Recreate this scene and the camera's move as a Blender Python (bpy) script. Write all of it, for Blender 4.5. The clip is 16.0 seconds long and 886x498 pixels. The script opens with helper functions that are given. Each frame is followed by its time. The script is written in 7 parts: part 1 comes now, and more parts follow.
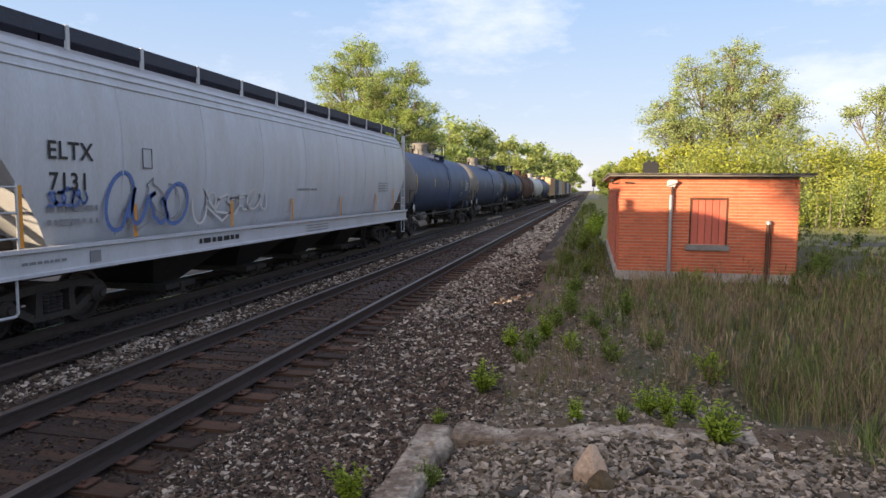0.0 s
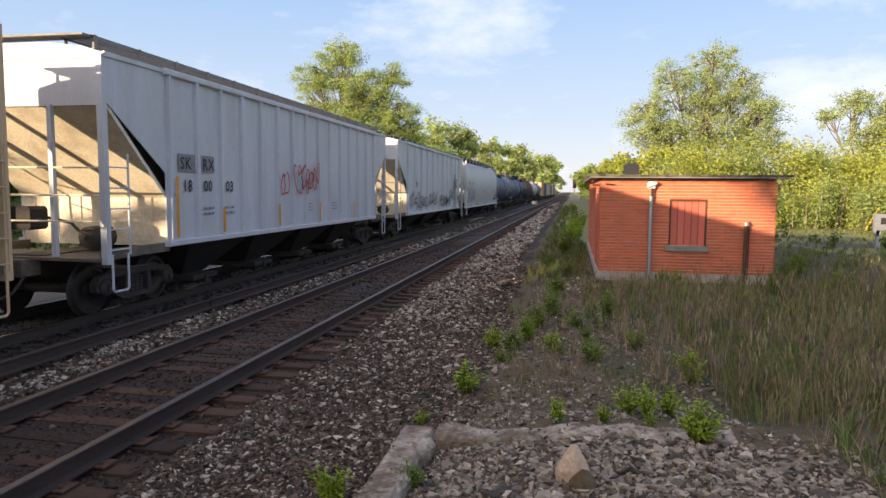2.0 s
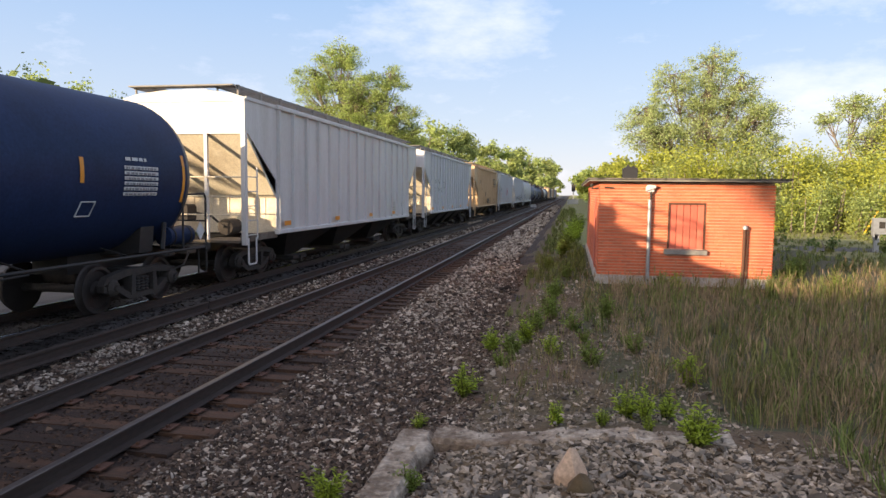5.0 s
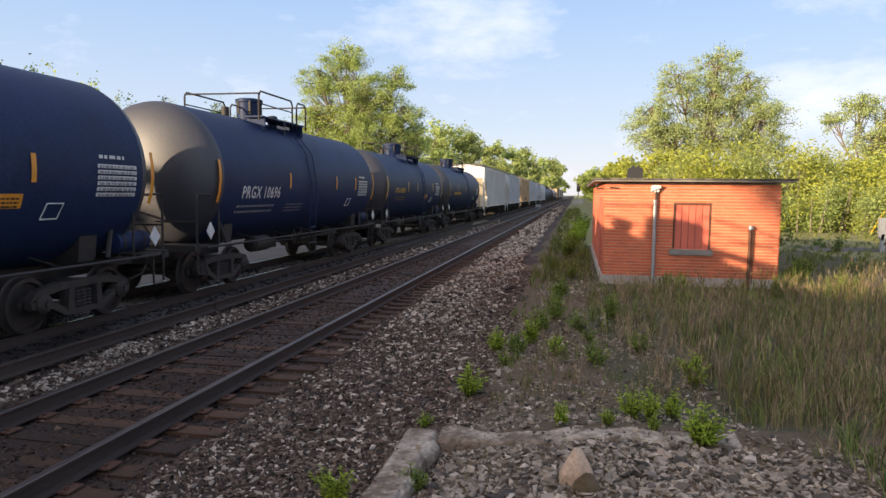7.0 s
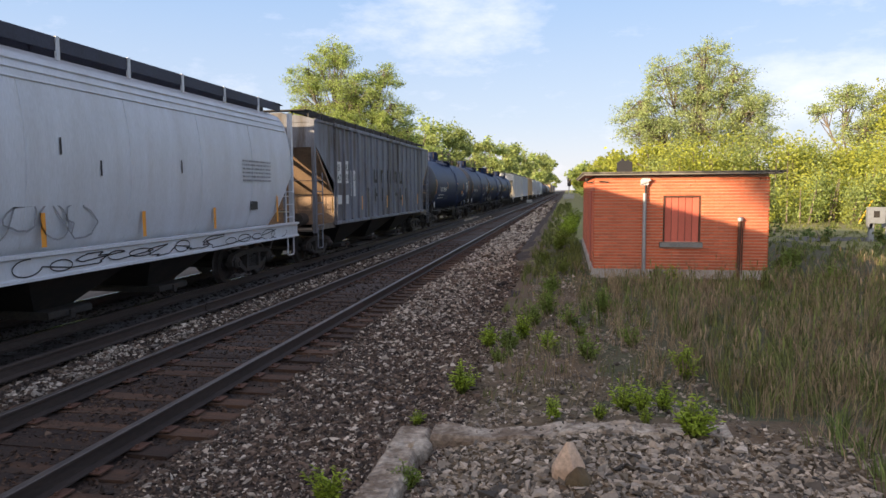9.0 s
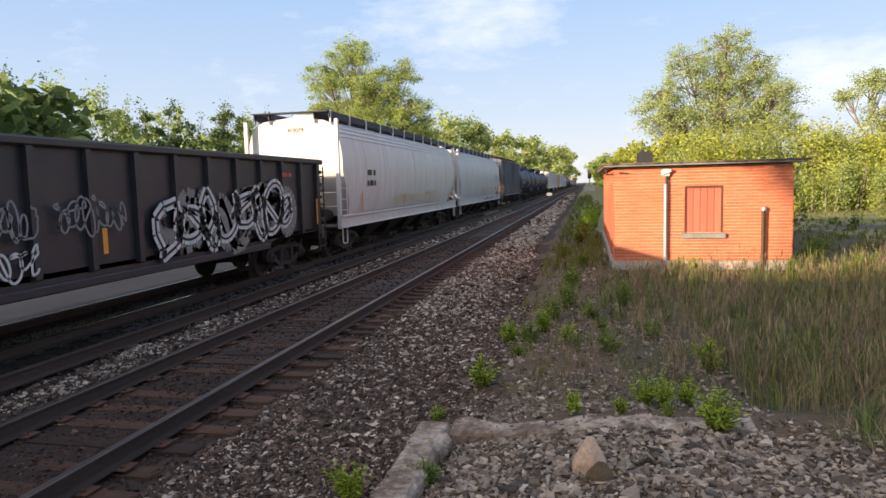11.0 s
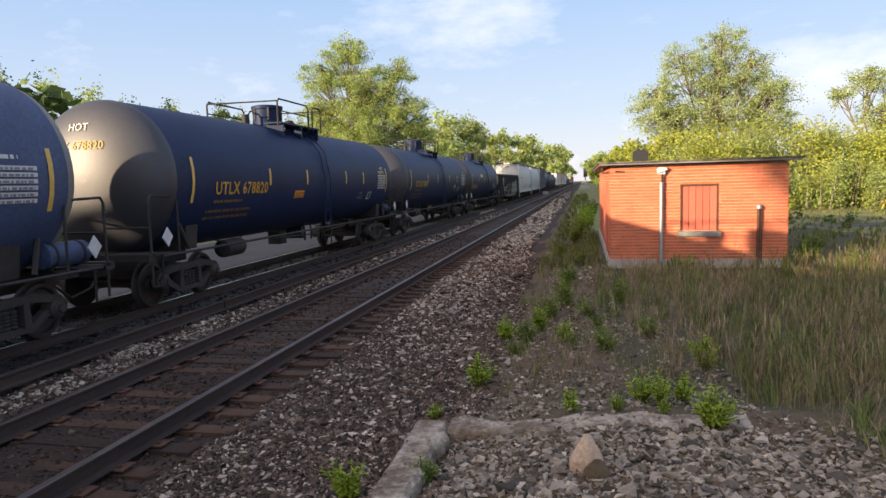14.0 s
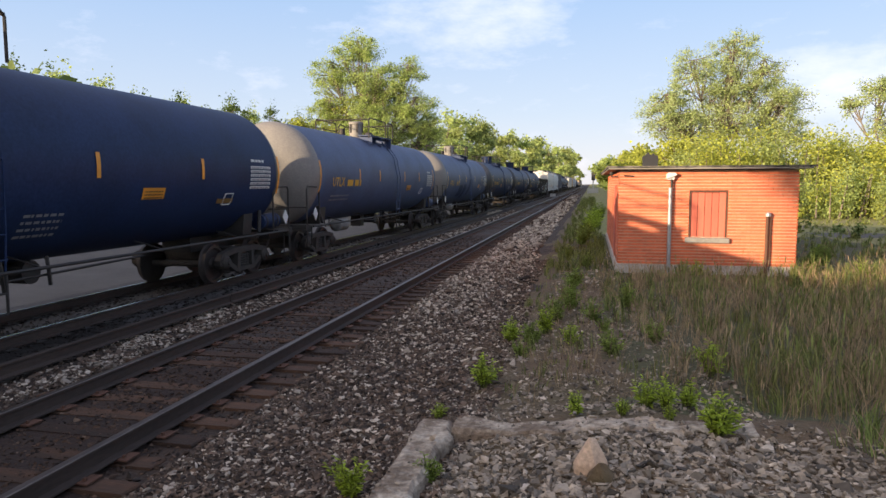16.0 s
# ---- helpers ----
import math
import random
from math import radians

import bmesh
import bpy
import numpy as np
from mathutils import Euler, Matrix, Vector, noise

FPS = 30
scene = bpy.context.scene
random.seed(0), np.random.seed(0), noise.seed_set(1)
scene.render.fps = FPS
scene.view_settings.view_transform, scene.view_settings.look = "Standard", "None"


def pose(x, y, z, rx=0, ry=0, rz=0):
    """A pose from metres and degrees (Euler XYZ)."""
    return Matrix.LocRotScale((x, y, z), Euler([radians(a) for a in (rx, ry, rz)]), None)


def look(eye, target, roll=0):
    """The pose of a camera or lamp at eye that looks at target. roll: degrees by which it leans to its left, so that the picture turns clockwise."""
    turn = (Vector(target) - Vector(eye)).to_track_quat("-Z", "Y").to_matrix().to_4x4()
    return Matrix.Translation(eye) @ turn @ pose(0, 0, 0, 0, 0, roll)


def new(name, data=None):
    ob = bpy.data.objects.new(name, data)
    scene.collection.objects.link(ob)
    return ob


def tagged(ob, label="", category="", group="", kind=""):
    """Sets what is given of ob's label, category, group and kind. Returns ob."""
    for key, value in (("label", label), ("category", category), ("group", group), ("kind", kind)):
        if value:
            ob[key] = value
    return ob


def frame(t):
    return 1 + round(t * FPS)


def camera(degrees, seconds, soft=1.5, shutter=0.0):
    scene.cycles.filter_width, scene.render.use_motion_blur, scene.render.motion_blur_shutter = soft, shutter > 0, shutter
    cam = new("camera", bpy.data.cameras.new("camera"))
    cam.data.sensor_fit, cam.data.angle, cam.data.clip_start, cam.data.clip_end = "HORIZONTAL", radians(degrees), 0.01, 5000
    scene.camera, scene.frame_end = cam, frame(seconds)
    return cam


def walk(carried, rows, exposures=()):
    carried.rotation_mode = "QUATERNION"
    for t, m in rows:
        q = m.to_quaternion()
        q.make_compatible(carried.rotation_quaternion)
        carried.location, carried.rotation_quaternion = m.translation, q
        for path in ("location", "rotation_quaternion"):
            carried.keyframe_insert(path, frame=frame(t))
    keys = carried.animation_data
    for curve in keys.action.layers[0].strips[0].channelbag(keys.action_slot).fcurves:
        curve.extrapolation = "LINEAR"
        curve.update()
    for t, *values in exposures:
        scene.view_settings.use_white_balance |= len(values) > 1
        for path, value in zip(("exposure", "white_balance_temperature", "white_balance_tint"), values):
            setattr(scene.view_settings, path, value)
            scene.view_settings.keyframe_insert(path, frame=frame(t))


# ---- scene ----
cam = camera(66.6, 16.0)
PATH = [
    (0, (4.744, -0.026, 2.182), (4.32, 1.92, 2.005), 0.4),
    (0.5, (4.749, -0.042, 2.188), (4.344, 1.909, 2.013), -0.1),
    (1, (4.753, -0.029, 2.183), (4.365, 1.925, 2.006), -0.2),
    (1.5, (4.744, -0.036, 2.184), (4.365, 1.92, 2.008), 0.3),
    (2, (4.739, -0.031, 2.181), (4.368, 1.926, 2.008), 0.5),
    (2.5, (4.742, -0.005, 2.177), (4.38, 1.954, 2.004), 0.5),
    (3, (4.744, -0.003, 2.174), (4.383, 1.956, 2.003), 0.4),
    (3.5, (4.743, -0.006, 2.176), (4.374, 1.952, 2.003), 0.5),
    (4, (4.743, -0.003, 2.175), (4.381, 1.956, 2.008), 0.5),
    (6.5, (4.734, -0.046, 2.185), (4.352, 1.911, 2.021), 0.8),
    (7, (4.738, -0.046, 2.183), (4.356, 1.911, 2.019), 0.6),
    (7.5, (4.74, -0.042, 2.183), (4.367, 1.916, 2.016), 0.5),
    (8, (4.739, -0.046, 2.188), (4.369, 1.912, 2.019), 0.4),
    (8.5, (4.75, -0.04, 2.184), (4.382, 1.919, 2.014), -0.0),
    (9, (4.76, -0.028, 2.181), (4.401, 1.932, 2.008), -0.4),
    (11.5, (4.784, -0.001, 2.178), (4.358, 1.944, 1.985), -1.6),
    (12, (4.784, -0.001, 2.177), (4.367, 1.945, 1.98), -1.9),
    (12.5, (4.778, -0.016, 2.179), (4.372, 1.932, 1.982), -1.5),
    (13, (4.776, -0.011, 2.18), (4.37, 1.938, 1.985), -1.4),
    (13.5, (4.781, -0.004, 2.178), (4.376, 1.946, 1.985), -1.6),
    (14, (4.781, -0.012, 2.18), (4.373, 1.937, 1.989), -1.6),
    (14.5, (4.778, -0.019, 2.186), (4.363, 1.928, 1.996), -1.4),
    (15, (4.774, -0.012, 2.177), (4.356, 1.935, 1.991), -1.2),
    (15.5, (4.764, -0.014, 2.178), (4.341, 1.932, 1.993), -0.6),
    (16, (4.754, -0.017, 2.179), (4.33, 1.928, 1.987), -0.1),
]
walk(cam, [(t, look(eye, target, roll)) for t, eye, target, roll in PATH], [(0, 1.05, 6550, 17), (16, 1.05, 6550, 17)])

# world, sun and exposure
SUN = Vector((1.0, 1.03, -0.28)).normalized()
elev = math.asin(-SUN.z)
world = bpy.data.worlds.new("sky")
scene.world = world
world.use_nodes = True
wn, wl = world.node_tree.nodes, world.node_tree.links
wn.clear()
sky = wn.new("ShaderNodeTexSky")
sky.sky_type, sky.sun_disc = "NISHITA", False
sky.sun_elevation, sky.sun_rotation = elev, math.atan2(-SUN.x, -SUN.y)
sky.air_density, sky.dust_density, sky.ozone_density = 1.0, 0.6, 1.5
tc = wn.new("ShaderNodeTexCoord")
mp = wn.new("ShaderNodeMapping")
mp.inputs["Scale"].default_value = (1.0, 1.0, 2.6)
cn = wn.new("ShaderNodeTexNoise")
cn.inputs["Scale"].default_value, cn.inputs["Detail"].default_value, cn.inputs["Roughness"].default_value = 10.0, 9, 0.66
dense = None
# a fair-weather cloud over the line, a low bank to the east and thin wisps round about
for centre, size in (((-0.175, 0.958, 0.232), (5.2, 2.5, 12.0)), ((0.36, 0.93, 0.125), (3.2, 2.0, 14.0)), ((0.335, 0.90, 0.262), (6.5, 3.0, 24.0)), ((-0.75, -0.6, 0.3), (2.0, 2.0, 6.0)), ((0.8, -0.5, 0.35), (2.0, 2.0, 6.0))):
    pm = wn.new("ShaderNodeMapping")
    pm.inputs["Scale"].default_value = size
    pm.inputs["Location"].default_value = tuple(-a * b for a, b in zip(centre, size))
    pg = wn.new("ShaderNodeTexGradient")
    pg.gradient_type = "SPHERICAL"
    wl.new(tc.outputs["Generated"], pm.inputs["Vector"])
    wl.new(pm.outputs["Vector"], pg.inputs["Vector"])
    if dense is None:
        dense = pg.outputs["Fac"]
    else:
        pk = wn.new("ShaderNodeMath")
        pk.operation = "MAXIMUM"
        wl.new(dense, pk.inputs[0])
        wl.new(pg.outputs["Fac"], pk.inputs[1])
        dense = pk.outputs["Value"]
cover = wn.new("ShaderNodeMath")
cover.operation, cover.inputs[1].default_value = "MULTIPLY_ADD", 0.40
cr = wn.new("ShaderNodeValToRGB")
cr.color_ramp.elements[0].position, cr.color_ramp.elements[1].position = 0.56, 1.0
cr.color_ramp.elements[1].color = (0.40, 0.40, 0.40, 1)
cm = wn.new("ShaderNodeMix")
cm.data_type = "RGBA"
cm.inputs["B"].default_value = (5.6, 5.5, 5.7, 1)
bg = wn.new("ShaderNodeBackground")
bg.inputs["Strength"].default_value = 0.13
wo = wn.new("ShaderNodeOutputWorld")
wl.new(tc.outputs["Generated"], mp.inputs["Vector"])
wl.new(mp.outputs["Vector"], cn.inputs["Vector"])
wl.new(dense, cover.inputs[0])
wl.new(cn.outputs["Fac"], cover.inputs[2])
wl.new(cover.outputs["Value"], cr.inputs["Fac"])
wl.new(cr.outputs["Color"], cm.inputs["Factor"])
sep = wn.new("ShaderNodeSeparateXYZ")
gr = wn.new("ShaderNodeValToRGB")
gr.color_ramp.elements[0].color = (0.93, 0.96, 1.0, 1)
gr.color_ramp.elements[1].position, gr.color_ramp.elements[1].color = 0.75, (0.52, 0.62, 0.86, 1)
for p, c in ((0.10, (0.69, 0.84, 1.0, 1)), (0.32, (0.38, 0.64, 1.0, 1)), (0.48, (0.56, 0.68, 0.92, 1))):
    gr.color_ramp.elements.new(p).color = c
haze = wn.new("ShaderNodeVectorMath")
haze.operation = "SCALE"
haze.inputs["Scale"].default_value = 3.5
veil = wn.new("ShaderNodeMix")
veil.data_type = "RGBA"
veil.inputs["Factor"].default_value = 0.90
wl.new(tc.outputs["Generated"], sep.inputs["Vector"])
wl.new(sep.outputs["Z"], gr.inputs["Fac"])
wl.new(gr.outputs["Color"], haze.inputs[0])
wl.new(sky.outputs["Color"], veil.inputs["A"])
wl.new(haze.outputs["Vector"], veil.inputs["B"])
# the bright hazy sky round the low sun
toward = wn.new("ShaderNodeVectorMath")
toward.operation, toward.inputs[1].default_value = "DOT_PRODUCT", tuple(-SUN)
wide = wn.new("ShaderNodeMapRange")
wide.inputs["From Min"].default_value = 0.25
curve = wn.new("ShaderNodeMath")
curve.operation, curve.inputs[1].default_value = "POWER", 2.0
tint = wn.new("ShaderNodeVectorMath")
tint.operation, tint.inputs[0].default_value = "SCALE", (1.0, 0.80, 0.55)
reach = wn.new("ShaderNodeMath")
reach.operation, reach.inputs[1].default_value = "MULTIPLY", 7.0
both = wn.new("ShaderNodeVectorMath")
both.operation = "ADD"
wl.new(tc.outputs["Generated"], toward.inputs[0])
wl.new(toward.outputs["Value"], wide.inputs["Value"])
wl.new(wide.outputs["Result"], curve.inputs[0])
wl.new(curve.outputs["Value"], reach.inputs[0])
wl.new(reach.outputs["Value"], tint.inputs["Scale"])
wl.new(veil.outputs["Result"], both.inputs[0])
wl.new(tint.outputs["Vector"], both.inputs[1])
wl.new(both.outputs["Vector"], cm.inputs["A"])
wl.new(cm.outputs["Result"], bg.inputs["Color"])
wl.new(bg.outputs["Background"], wo.inputs["Surface"])
sun = new("sun", bpy.data.lights.new("sun", "SUN"))
sun.data.energy, sun.data.angle, sun.data.color = 5.0, radians(0.5), (1.0, 0.80, 0.52)
sun.matrix_world = look((-90, -100, 25), Vector((-90, -100, 25)) + SUN)

# ---- materials ----
MATS = {}


def mat(name, col, rough=0.7, metal=0.0, var=0.25, scale=3.0, fine=60.0, bump=0.3, dist=0.01, col2=None, spread=(0.35, 0.7), rand=0.0, island=0.0, stretch=(1, 1, 1), spec=0.5, trans=0.0):
    """A surface with variation at two scales: broad stains towards col2 and fine grain with relief."""
    m = bpy.data.materials.new(name)
    m.use_nodes = True
    n, l = m.node_tree.nodes, m.node_tree.links
    b = n["Principled BSDF"]
    b.inputs["Roughness"].default_value, b.inputs["Metallic"].default_value = rough, metal
    b.inputs["Specular IOR Level"].default_value = spec
    c2 = col2 or tuple(v * (1 - var) for v in col)
    t = n.new("ShaderNodeTexCoord")
    mpn = n.new("ShaderNodeMapping")
    mpn.inputs["Scale"].default_value = stretch
    l.new(t.outputs["Object"], mpn.inputs["Vector"])
    a = n.new("ShaderNodeTexNoise")
    a.inputs["Scale"].default_value, a.inputs["Detail"].default_value, a.inputs["Roughness"].default_value = scale, 6, 0.65
    f = n.new("ShaderNodeTexNoise")
    f.inputs["Scale"].default_value, f.inputs["Detail"].default_value = fine, 4
    for x in (a, f):
        l.new(mpn.outputs["Vector"], x.inputs["Vector"])
    r = n.new("ShaderNodeMapRange")
    r.inputs["From Min"].default_value, r.inputs["From Max"].default_value = spread
    l.new(a.outputs["Fac"], r.inputs["Value"])
    mx = n.new("ShaderNodeMix")
    mx.data_type = "RGBA"
    mx.inputs["A"].default_value, mx.inputs["B"].default_value = (*col, 1), (*c2, 1)
    l.new(r.outputs["Result"], mx.inputs["Factor"])
    hs = n.new("ShaderNodeHueSaturation")
    l.new(mx.outputs["Result"], hs.inputs["Color"])
    g = n.new("ShaderNodeMapRange")
    g.inputs["From Min"].default_value, g.inputs["From Max"].default_value = 0.3, 0.7
    g.inputs["To Min"].default_value, g.inputs["To Max"].default_value = 1 - var * 0.6, 1 + var * 0.6
    l.new(f.outputs["Fac"], g.inputs["Value"])
    val = g.outputs["Result"]
    if rand or island:
        src = n.new("ShaderNodeObjectInfo").outputs["Random"] if rand else n.new("ShaderNodeNewGeometry").outputs["Random Per Island"]
        k = rand or island
        q = n.new("ShaderNodeMapRange")
        q.inputs["To Min"].default_value, q.inputs["To Max"].default_value = 1 - k, 1 + k
        l.new(src, q.inputs["Value"])
        mul = n.new("ShaderNodeMath")
        mul.operation = "MULTIPLY"
        l.new(val, mul.inputs[0])
        l.new(q.outputs["Result"], mul.inputs[1])
        val = mul.outputs["Value"]
    l.new(val, hs.inputs["Value"])
    l.new(hs.outputs["Color"], b.inputs["Base Color"])
    if bump:
        bp = n.new("ShaderNodeBump")
        bp.inputs["Strength"].default_value, bp.inputs["Distance"].default_value = bump, dist
        l.new(f.outputs["Fac"], bp.inputs["Height"])
        l.new(bp.outputs["Normal"], b.inputs["Normal"])
    if trans:
        tr = n.new("ShaderNodeBsdfTranslucent")
        l.new(hs.outputs["Color"], tr.inputs["Color"])
        ms = n.new("ShaderNodeMixShader")
        ms.inputs["Fac"].default_value = trans
        l.new(b.outputs["BSDF"], ms.inputs[1])
        l.new(tr.outputs["BSDF"], ms.inputs[2])
        l.new(ms.outputs["Shader"], n["Material Output"].inputs["Surface"])
    MATS[name] = m
    return m


mat("ballast_soil", (0.050, 0.030, 0.019), 0.95, var=0.45, scale=0.9, fine=26, bump=0.9, dist=0.03, col2=(0.030, 0.020, 0.013))
# shade under the train, put into the colour of the far track bed
mat("shaded_soil", (0.016, 0.012, 0.009), 0.9, var=0.45, scale=0.9, fine=26, bump=0.9, dist=0.03, col2=(0.028, 0.020, 0.014))
# track beds further along: greyer and lighter, distance haze put into the colour
mat("grey_soil", (0.078, 0.070, 0.064), 0.92, var=0.45, scale=1.2, fine=26, bump=0.9, dist=0.03, col2=(0.048, 0.042, 0.038))
mat("brown_soil", (0.062, 0.045, 0.035), 0.92, var=0.5, scale=1.6, fine=30, bump=0.9, dist=0.02, col2=(0.040, 0.029, 0.023))
# near track soil and stones: brown, darkened in colour for the train's shade
mat("track_shade_soil", (0.040, 0.021, 0.012), 0.92, var=0.5, scale=1.6, fine=30, bump=0.9, dist=0.02, col2=(0.022, 0.013, 0.009))
mat("track_shade_stone", (0.070, 0.040, 0.024), 0.9, var=0.35, scale=5, fine=40, island=0.8)
mat("stone", (0.118, 0.080, 0.055), 0.9, var=0.35, scale=5, fine=40, island=0.8)
mat("stone_pale", (0.46, 0.385, 0.30), 0.9, var=0.3, scale=5, fine=40, island=0.5)
mat("earth", (0.13, 0.083, 0.046), 0.95, var=0.4, scale=0.7, fine=22, bump=0.8, dist=0.03, col2=(0.085, 0.068, 0.03))
mat("field", (0.19, 0.20, 0.065), 0.95, var=0.4, scale=0.12, fine=6, bump=0.7, dist=0.06, col2=(0.20, 0.17, 0.07))
mat("turf", (0.085, 0.070, 0.033), 0.95, var=0.5, scale=0.9, fine=18, bump=0.9, dist=0.04, col2=(0.062, 0.072, 0.026))
mat("gravel_road", (0.125, 0.115, 0.105), 0.95, var=0.25, scale=0.6, fine=30, bump=0.5, dist=0.015, spec=0.2)
mat("rail_steel", (0.058, 0.040, 0.031), 0.75, 0.2, var=0.35, scale=4, fine=50, bump=0.2, dist=0.003, stretch=(1, 0.2, 1))
mat("rail_head", (0.42, 0.41, 0.40), 0.24, 1.0, var=0.15, scale=3, fine=30, bump=0.03, dist=0.001, stretch=(1, 0.1, 1))
mat("tie_wood", (0.088, 0.040, 0.019), 0.9, var=0.5, scale=3, fine=45, bump=0.7, dist=0.008, col2=(0.034, 0.021, 0.012), rand=0.5, stretch=(0.3, 2, 2))
mat("tie_dark", (0.030, 0.021, 0.015), 0.9, var=0.45, scale=3, fine=45, bump=0.7, dist=0.008, rand=0.4, stretch=(0.3, 2, 2))
mat("rust", (0.13, 0.062, 0.038), 0.85, 0.2, var=0.4, scale=6, fine=60)
mat("brick", (0.66, 0.175, 0.078), 0.85, var=0.4, scale=0.9, fine=45, bump=0.7, dist=0.006, rand=0.15, col2=(0.50, 0.125, 0.058))
mat("brick_rest", (0.66, 0.175, 0.078), 0.85, var=0.4, scale=0.9, fine=45, bump=0.7, dist=0.006, island=0.15, col2=(0.50, 0.125, 0.058))
mat("mortar", (0.68, 0.45, 0.33), 0.95, var=0.4, scale=1.5, fine=60, col2=(0.44, 0.26, 0.18))
mat("concrete", (0.50, 0.46, 0.41), 0.9, var=0.4, scale=2.2, fine=40, bump=0.6, dist=0.01, col2=(0.30, 0.27, 0.23))
mat("old_concrete", (0.46, 0.385, 0.295), 0.92, var=0.5, scale=4.5, fine=26, bump=1.0, dist=0.03, col2=(0.17, 0.122, 0.082), spread=(0.38, 0.58))
mat("red_paint", (0.60, 0.14, 0.085), 0.6, var=0.2, scale=3, fine=60, rand=0.1, stretch=(2, 2, 0.4))
mat("roof_felt", (0.15, 0.135, 0.115), 0.9, var=0.6, scale=5, fine=30, bump=0.8, dist=0.01, col2=(0.045, 0.042, 0.038), spread=(0.42, 0.58))
mat("grey_paint", (0.25, 0.235, 0.21), 0.7, var=0.3, scale=5, fine=50)
mat("white_paint", (0.62, 0.615, 0.60), 0.5, var=0.13, scale=1.1, fine=25, bump=0.08, dist=0.004, stretch=(2.2, 2.2, 0.35), col2=(0.52, 0.50, 0.47))
mat("cool_white", (0.55, 0.57, 0.60), 0.5, var=0.12, scale=1.1, fine=25, bump=0.08, dist=0.004, stretch=(2.2, 2.2, 0.35), col2=(0.47, 0.475, 0.48))
mat("tan_paint", (0.60, 0.42, 0.25), 0.6, var=0.15, scale=1.1, fine=25, bump=0.08, dist=0.004, stretch=(2.2, 2.2, 0.35), col2=(0.50, 0.35, 0.20))
mat("weathered_grey", (0.17, 0.18, 0.205), 0.7, var=0.3, scale=0.9, fine=22, bump=0.12, dist=0.004, stretch=(2.4, 2.4, 0.35), col2=(0.085, 0.072, 0.062), spread=(0.45, 0.66))
mat("cream_paint", (0.58, 0.55, 0.46), 0.6, var=0.15, scale=1.1, fine=25, stretch=(2.2, 2.2, 0.35), bump=0.08)
mat("black_tank", (0.018, 0.034, 0.088), 0.5, var=0.25, scale=0.8, fine=20, bump=0.02, dist=0.004, col2=(0.014, 0.025, 0.060), spec=0.13)
# dark head paint, given far more gloss than the shell to catch the sun
mat("dusty_head", (0.033, 0.034, 0.042), 0.5, var=0.25, scale=1.5, fine=25, bump=0.02, dist=0.004, col2=(0.028, 0.028, 0.034), spec=0.8)
# heads of slate tanks: sunlight put into the colour, paler than the shell
mat("pale_head", (0.20, 0.185, 0.165), 0.55, var=0.2, scale=1.5, fine=25, bump=0.02, dist=0.004, col2=(0.15, 0.14, 0.13), spec=0.7)
mat("worn_head", (0.16, 0.13, 0.11), 0.42, 0.7, var=0.35, scale=3, fine=40, bump=0.05, dist=0.002, stretch=(1, 0.1, 1))
mat("slab_gravel", (0.26, 0.212, 0.158), 0.9, var=0.35, scale=5, fine=40, island=0.8)
# brown dust on weathered hopper ends, with warm sunlight in the colour
mat("brown_dust", (0.34, 0.23, 0.145), 0.8, var=0.3, scale=1.4, fine=25, bump=0.06, dist=0.004, col2=(0.16, 0.11, 0.075))
mat("gondola_black", (0.014, 0.015, 0.021), 0.55, 0.0, var=0.35, scale=2, fine=40, bump=0.12, dist=0.004, col2=(0.030, 0.026, 0.026), spec=0.7)
# dust over white paint, brightened in colour for low sun on the ends
mat("end_dust", (0.74, 0.66, 0.50), 0.7, var=0.2, scale=1.2, fine=25, bump=0.05, dist=0.004, col2=(0.46, 0.36, 0.24), spread=(0.48, 0.75))
mat("dusty_steel", (0.17, 0.14, 0.105), 0.8, var=0.4, scale=3, fine=30, bump=0.1, dist=0.004, col2=(0.09, 0.072, 0.055))
mat("slate_tank", (0.062, 0.092, 0.178), 0.55, var=0.28, scale=0.9, fine=20, bump=0.03, dist=0.004, col2=(0.042, 0.060, 0.118), spec=0.35)
mat("white_tank", (0.55, 0.55, 0.53), 0.5, var=0.2, scale=1.2, fine=20, col2=(0.4, 0.38, 0.35))
mat("black_steel", (0.020, 0.019, 0.018), 0.7, 0.1, var=0.35, scale=3, fine=40, bump=0.15, dist=0.004, col2=(0.042, 0.034, 0.028))
mat("under_grime", (0.035, 0.031, 0.028), 0.9, var=0.4, scale=3, fine=30, col2=(0.058, 0.046, 0.036))
mat("wheel_steel", (0.055, 0.045, 0.04), 0.6, 0.4, var=0.3, scale=4, fine=40)
mat("roof_grey", (0.040, 0.045, 0.070), 0.7, var=0.3, scale=2, fine=30)
mat("letter_black", (0.018, 0.018, 0.02), 0.6, var=0.2, scale=6, fine=50, bump=0)
mat("letter_white", (0.62, 0.62, 0.60), 0.6, var=0.2, scale=6, fine=50, bump=0)
mat("letter_yellow", (0.62, 0.34, 0.03), 0.6, var=0.2, scale=6, fine=50, bump=0)
mat("letter_dim", (0.22, 0.12, 0.03), 0.6, var=0.25, scale=6, fine=50, bump=0)
mat("letter_grey", (0.24, 0.24, 0.25), 0.6, var=0.2, scale=6, fine=50, bump=0)
mat("stripe_orange", (0.75, 0.30, 0.03), 0.45, var=0.15, scale=6, fine=50, bump=0)
mat("stripe_yellow", (0.72, 0.45, 0.10), 0.45, var=0.15, scale=6, fine=50, bump=0)
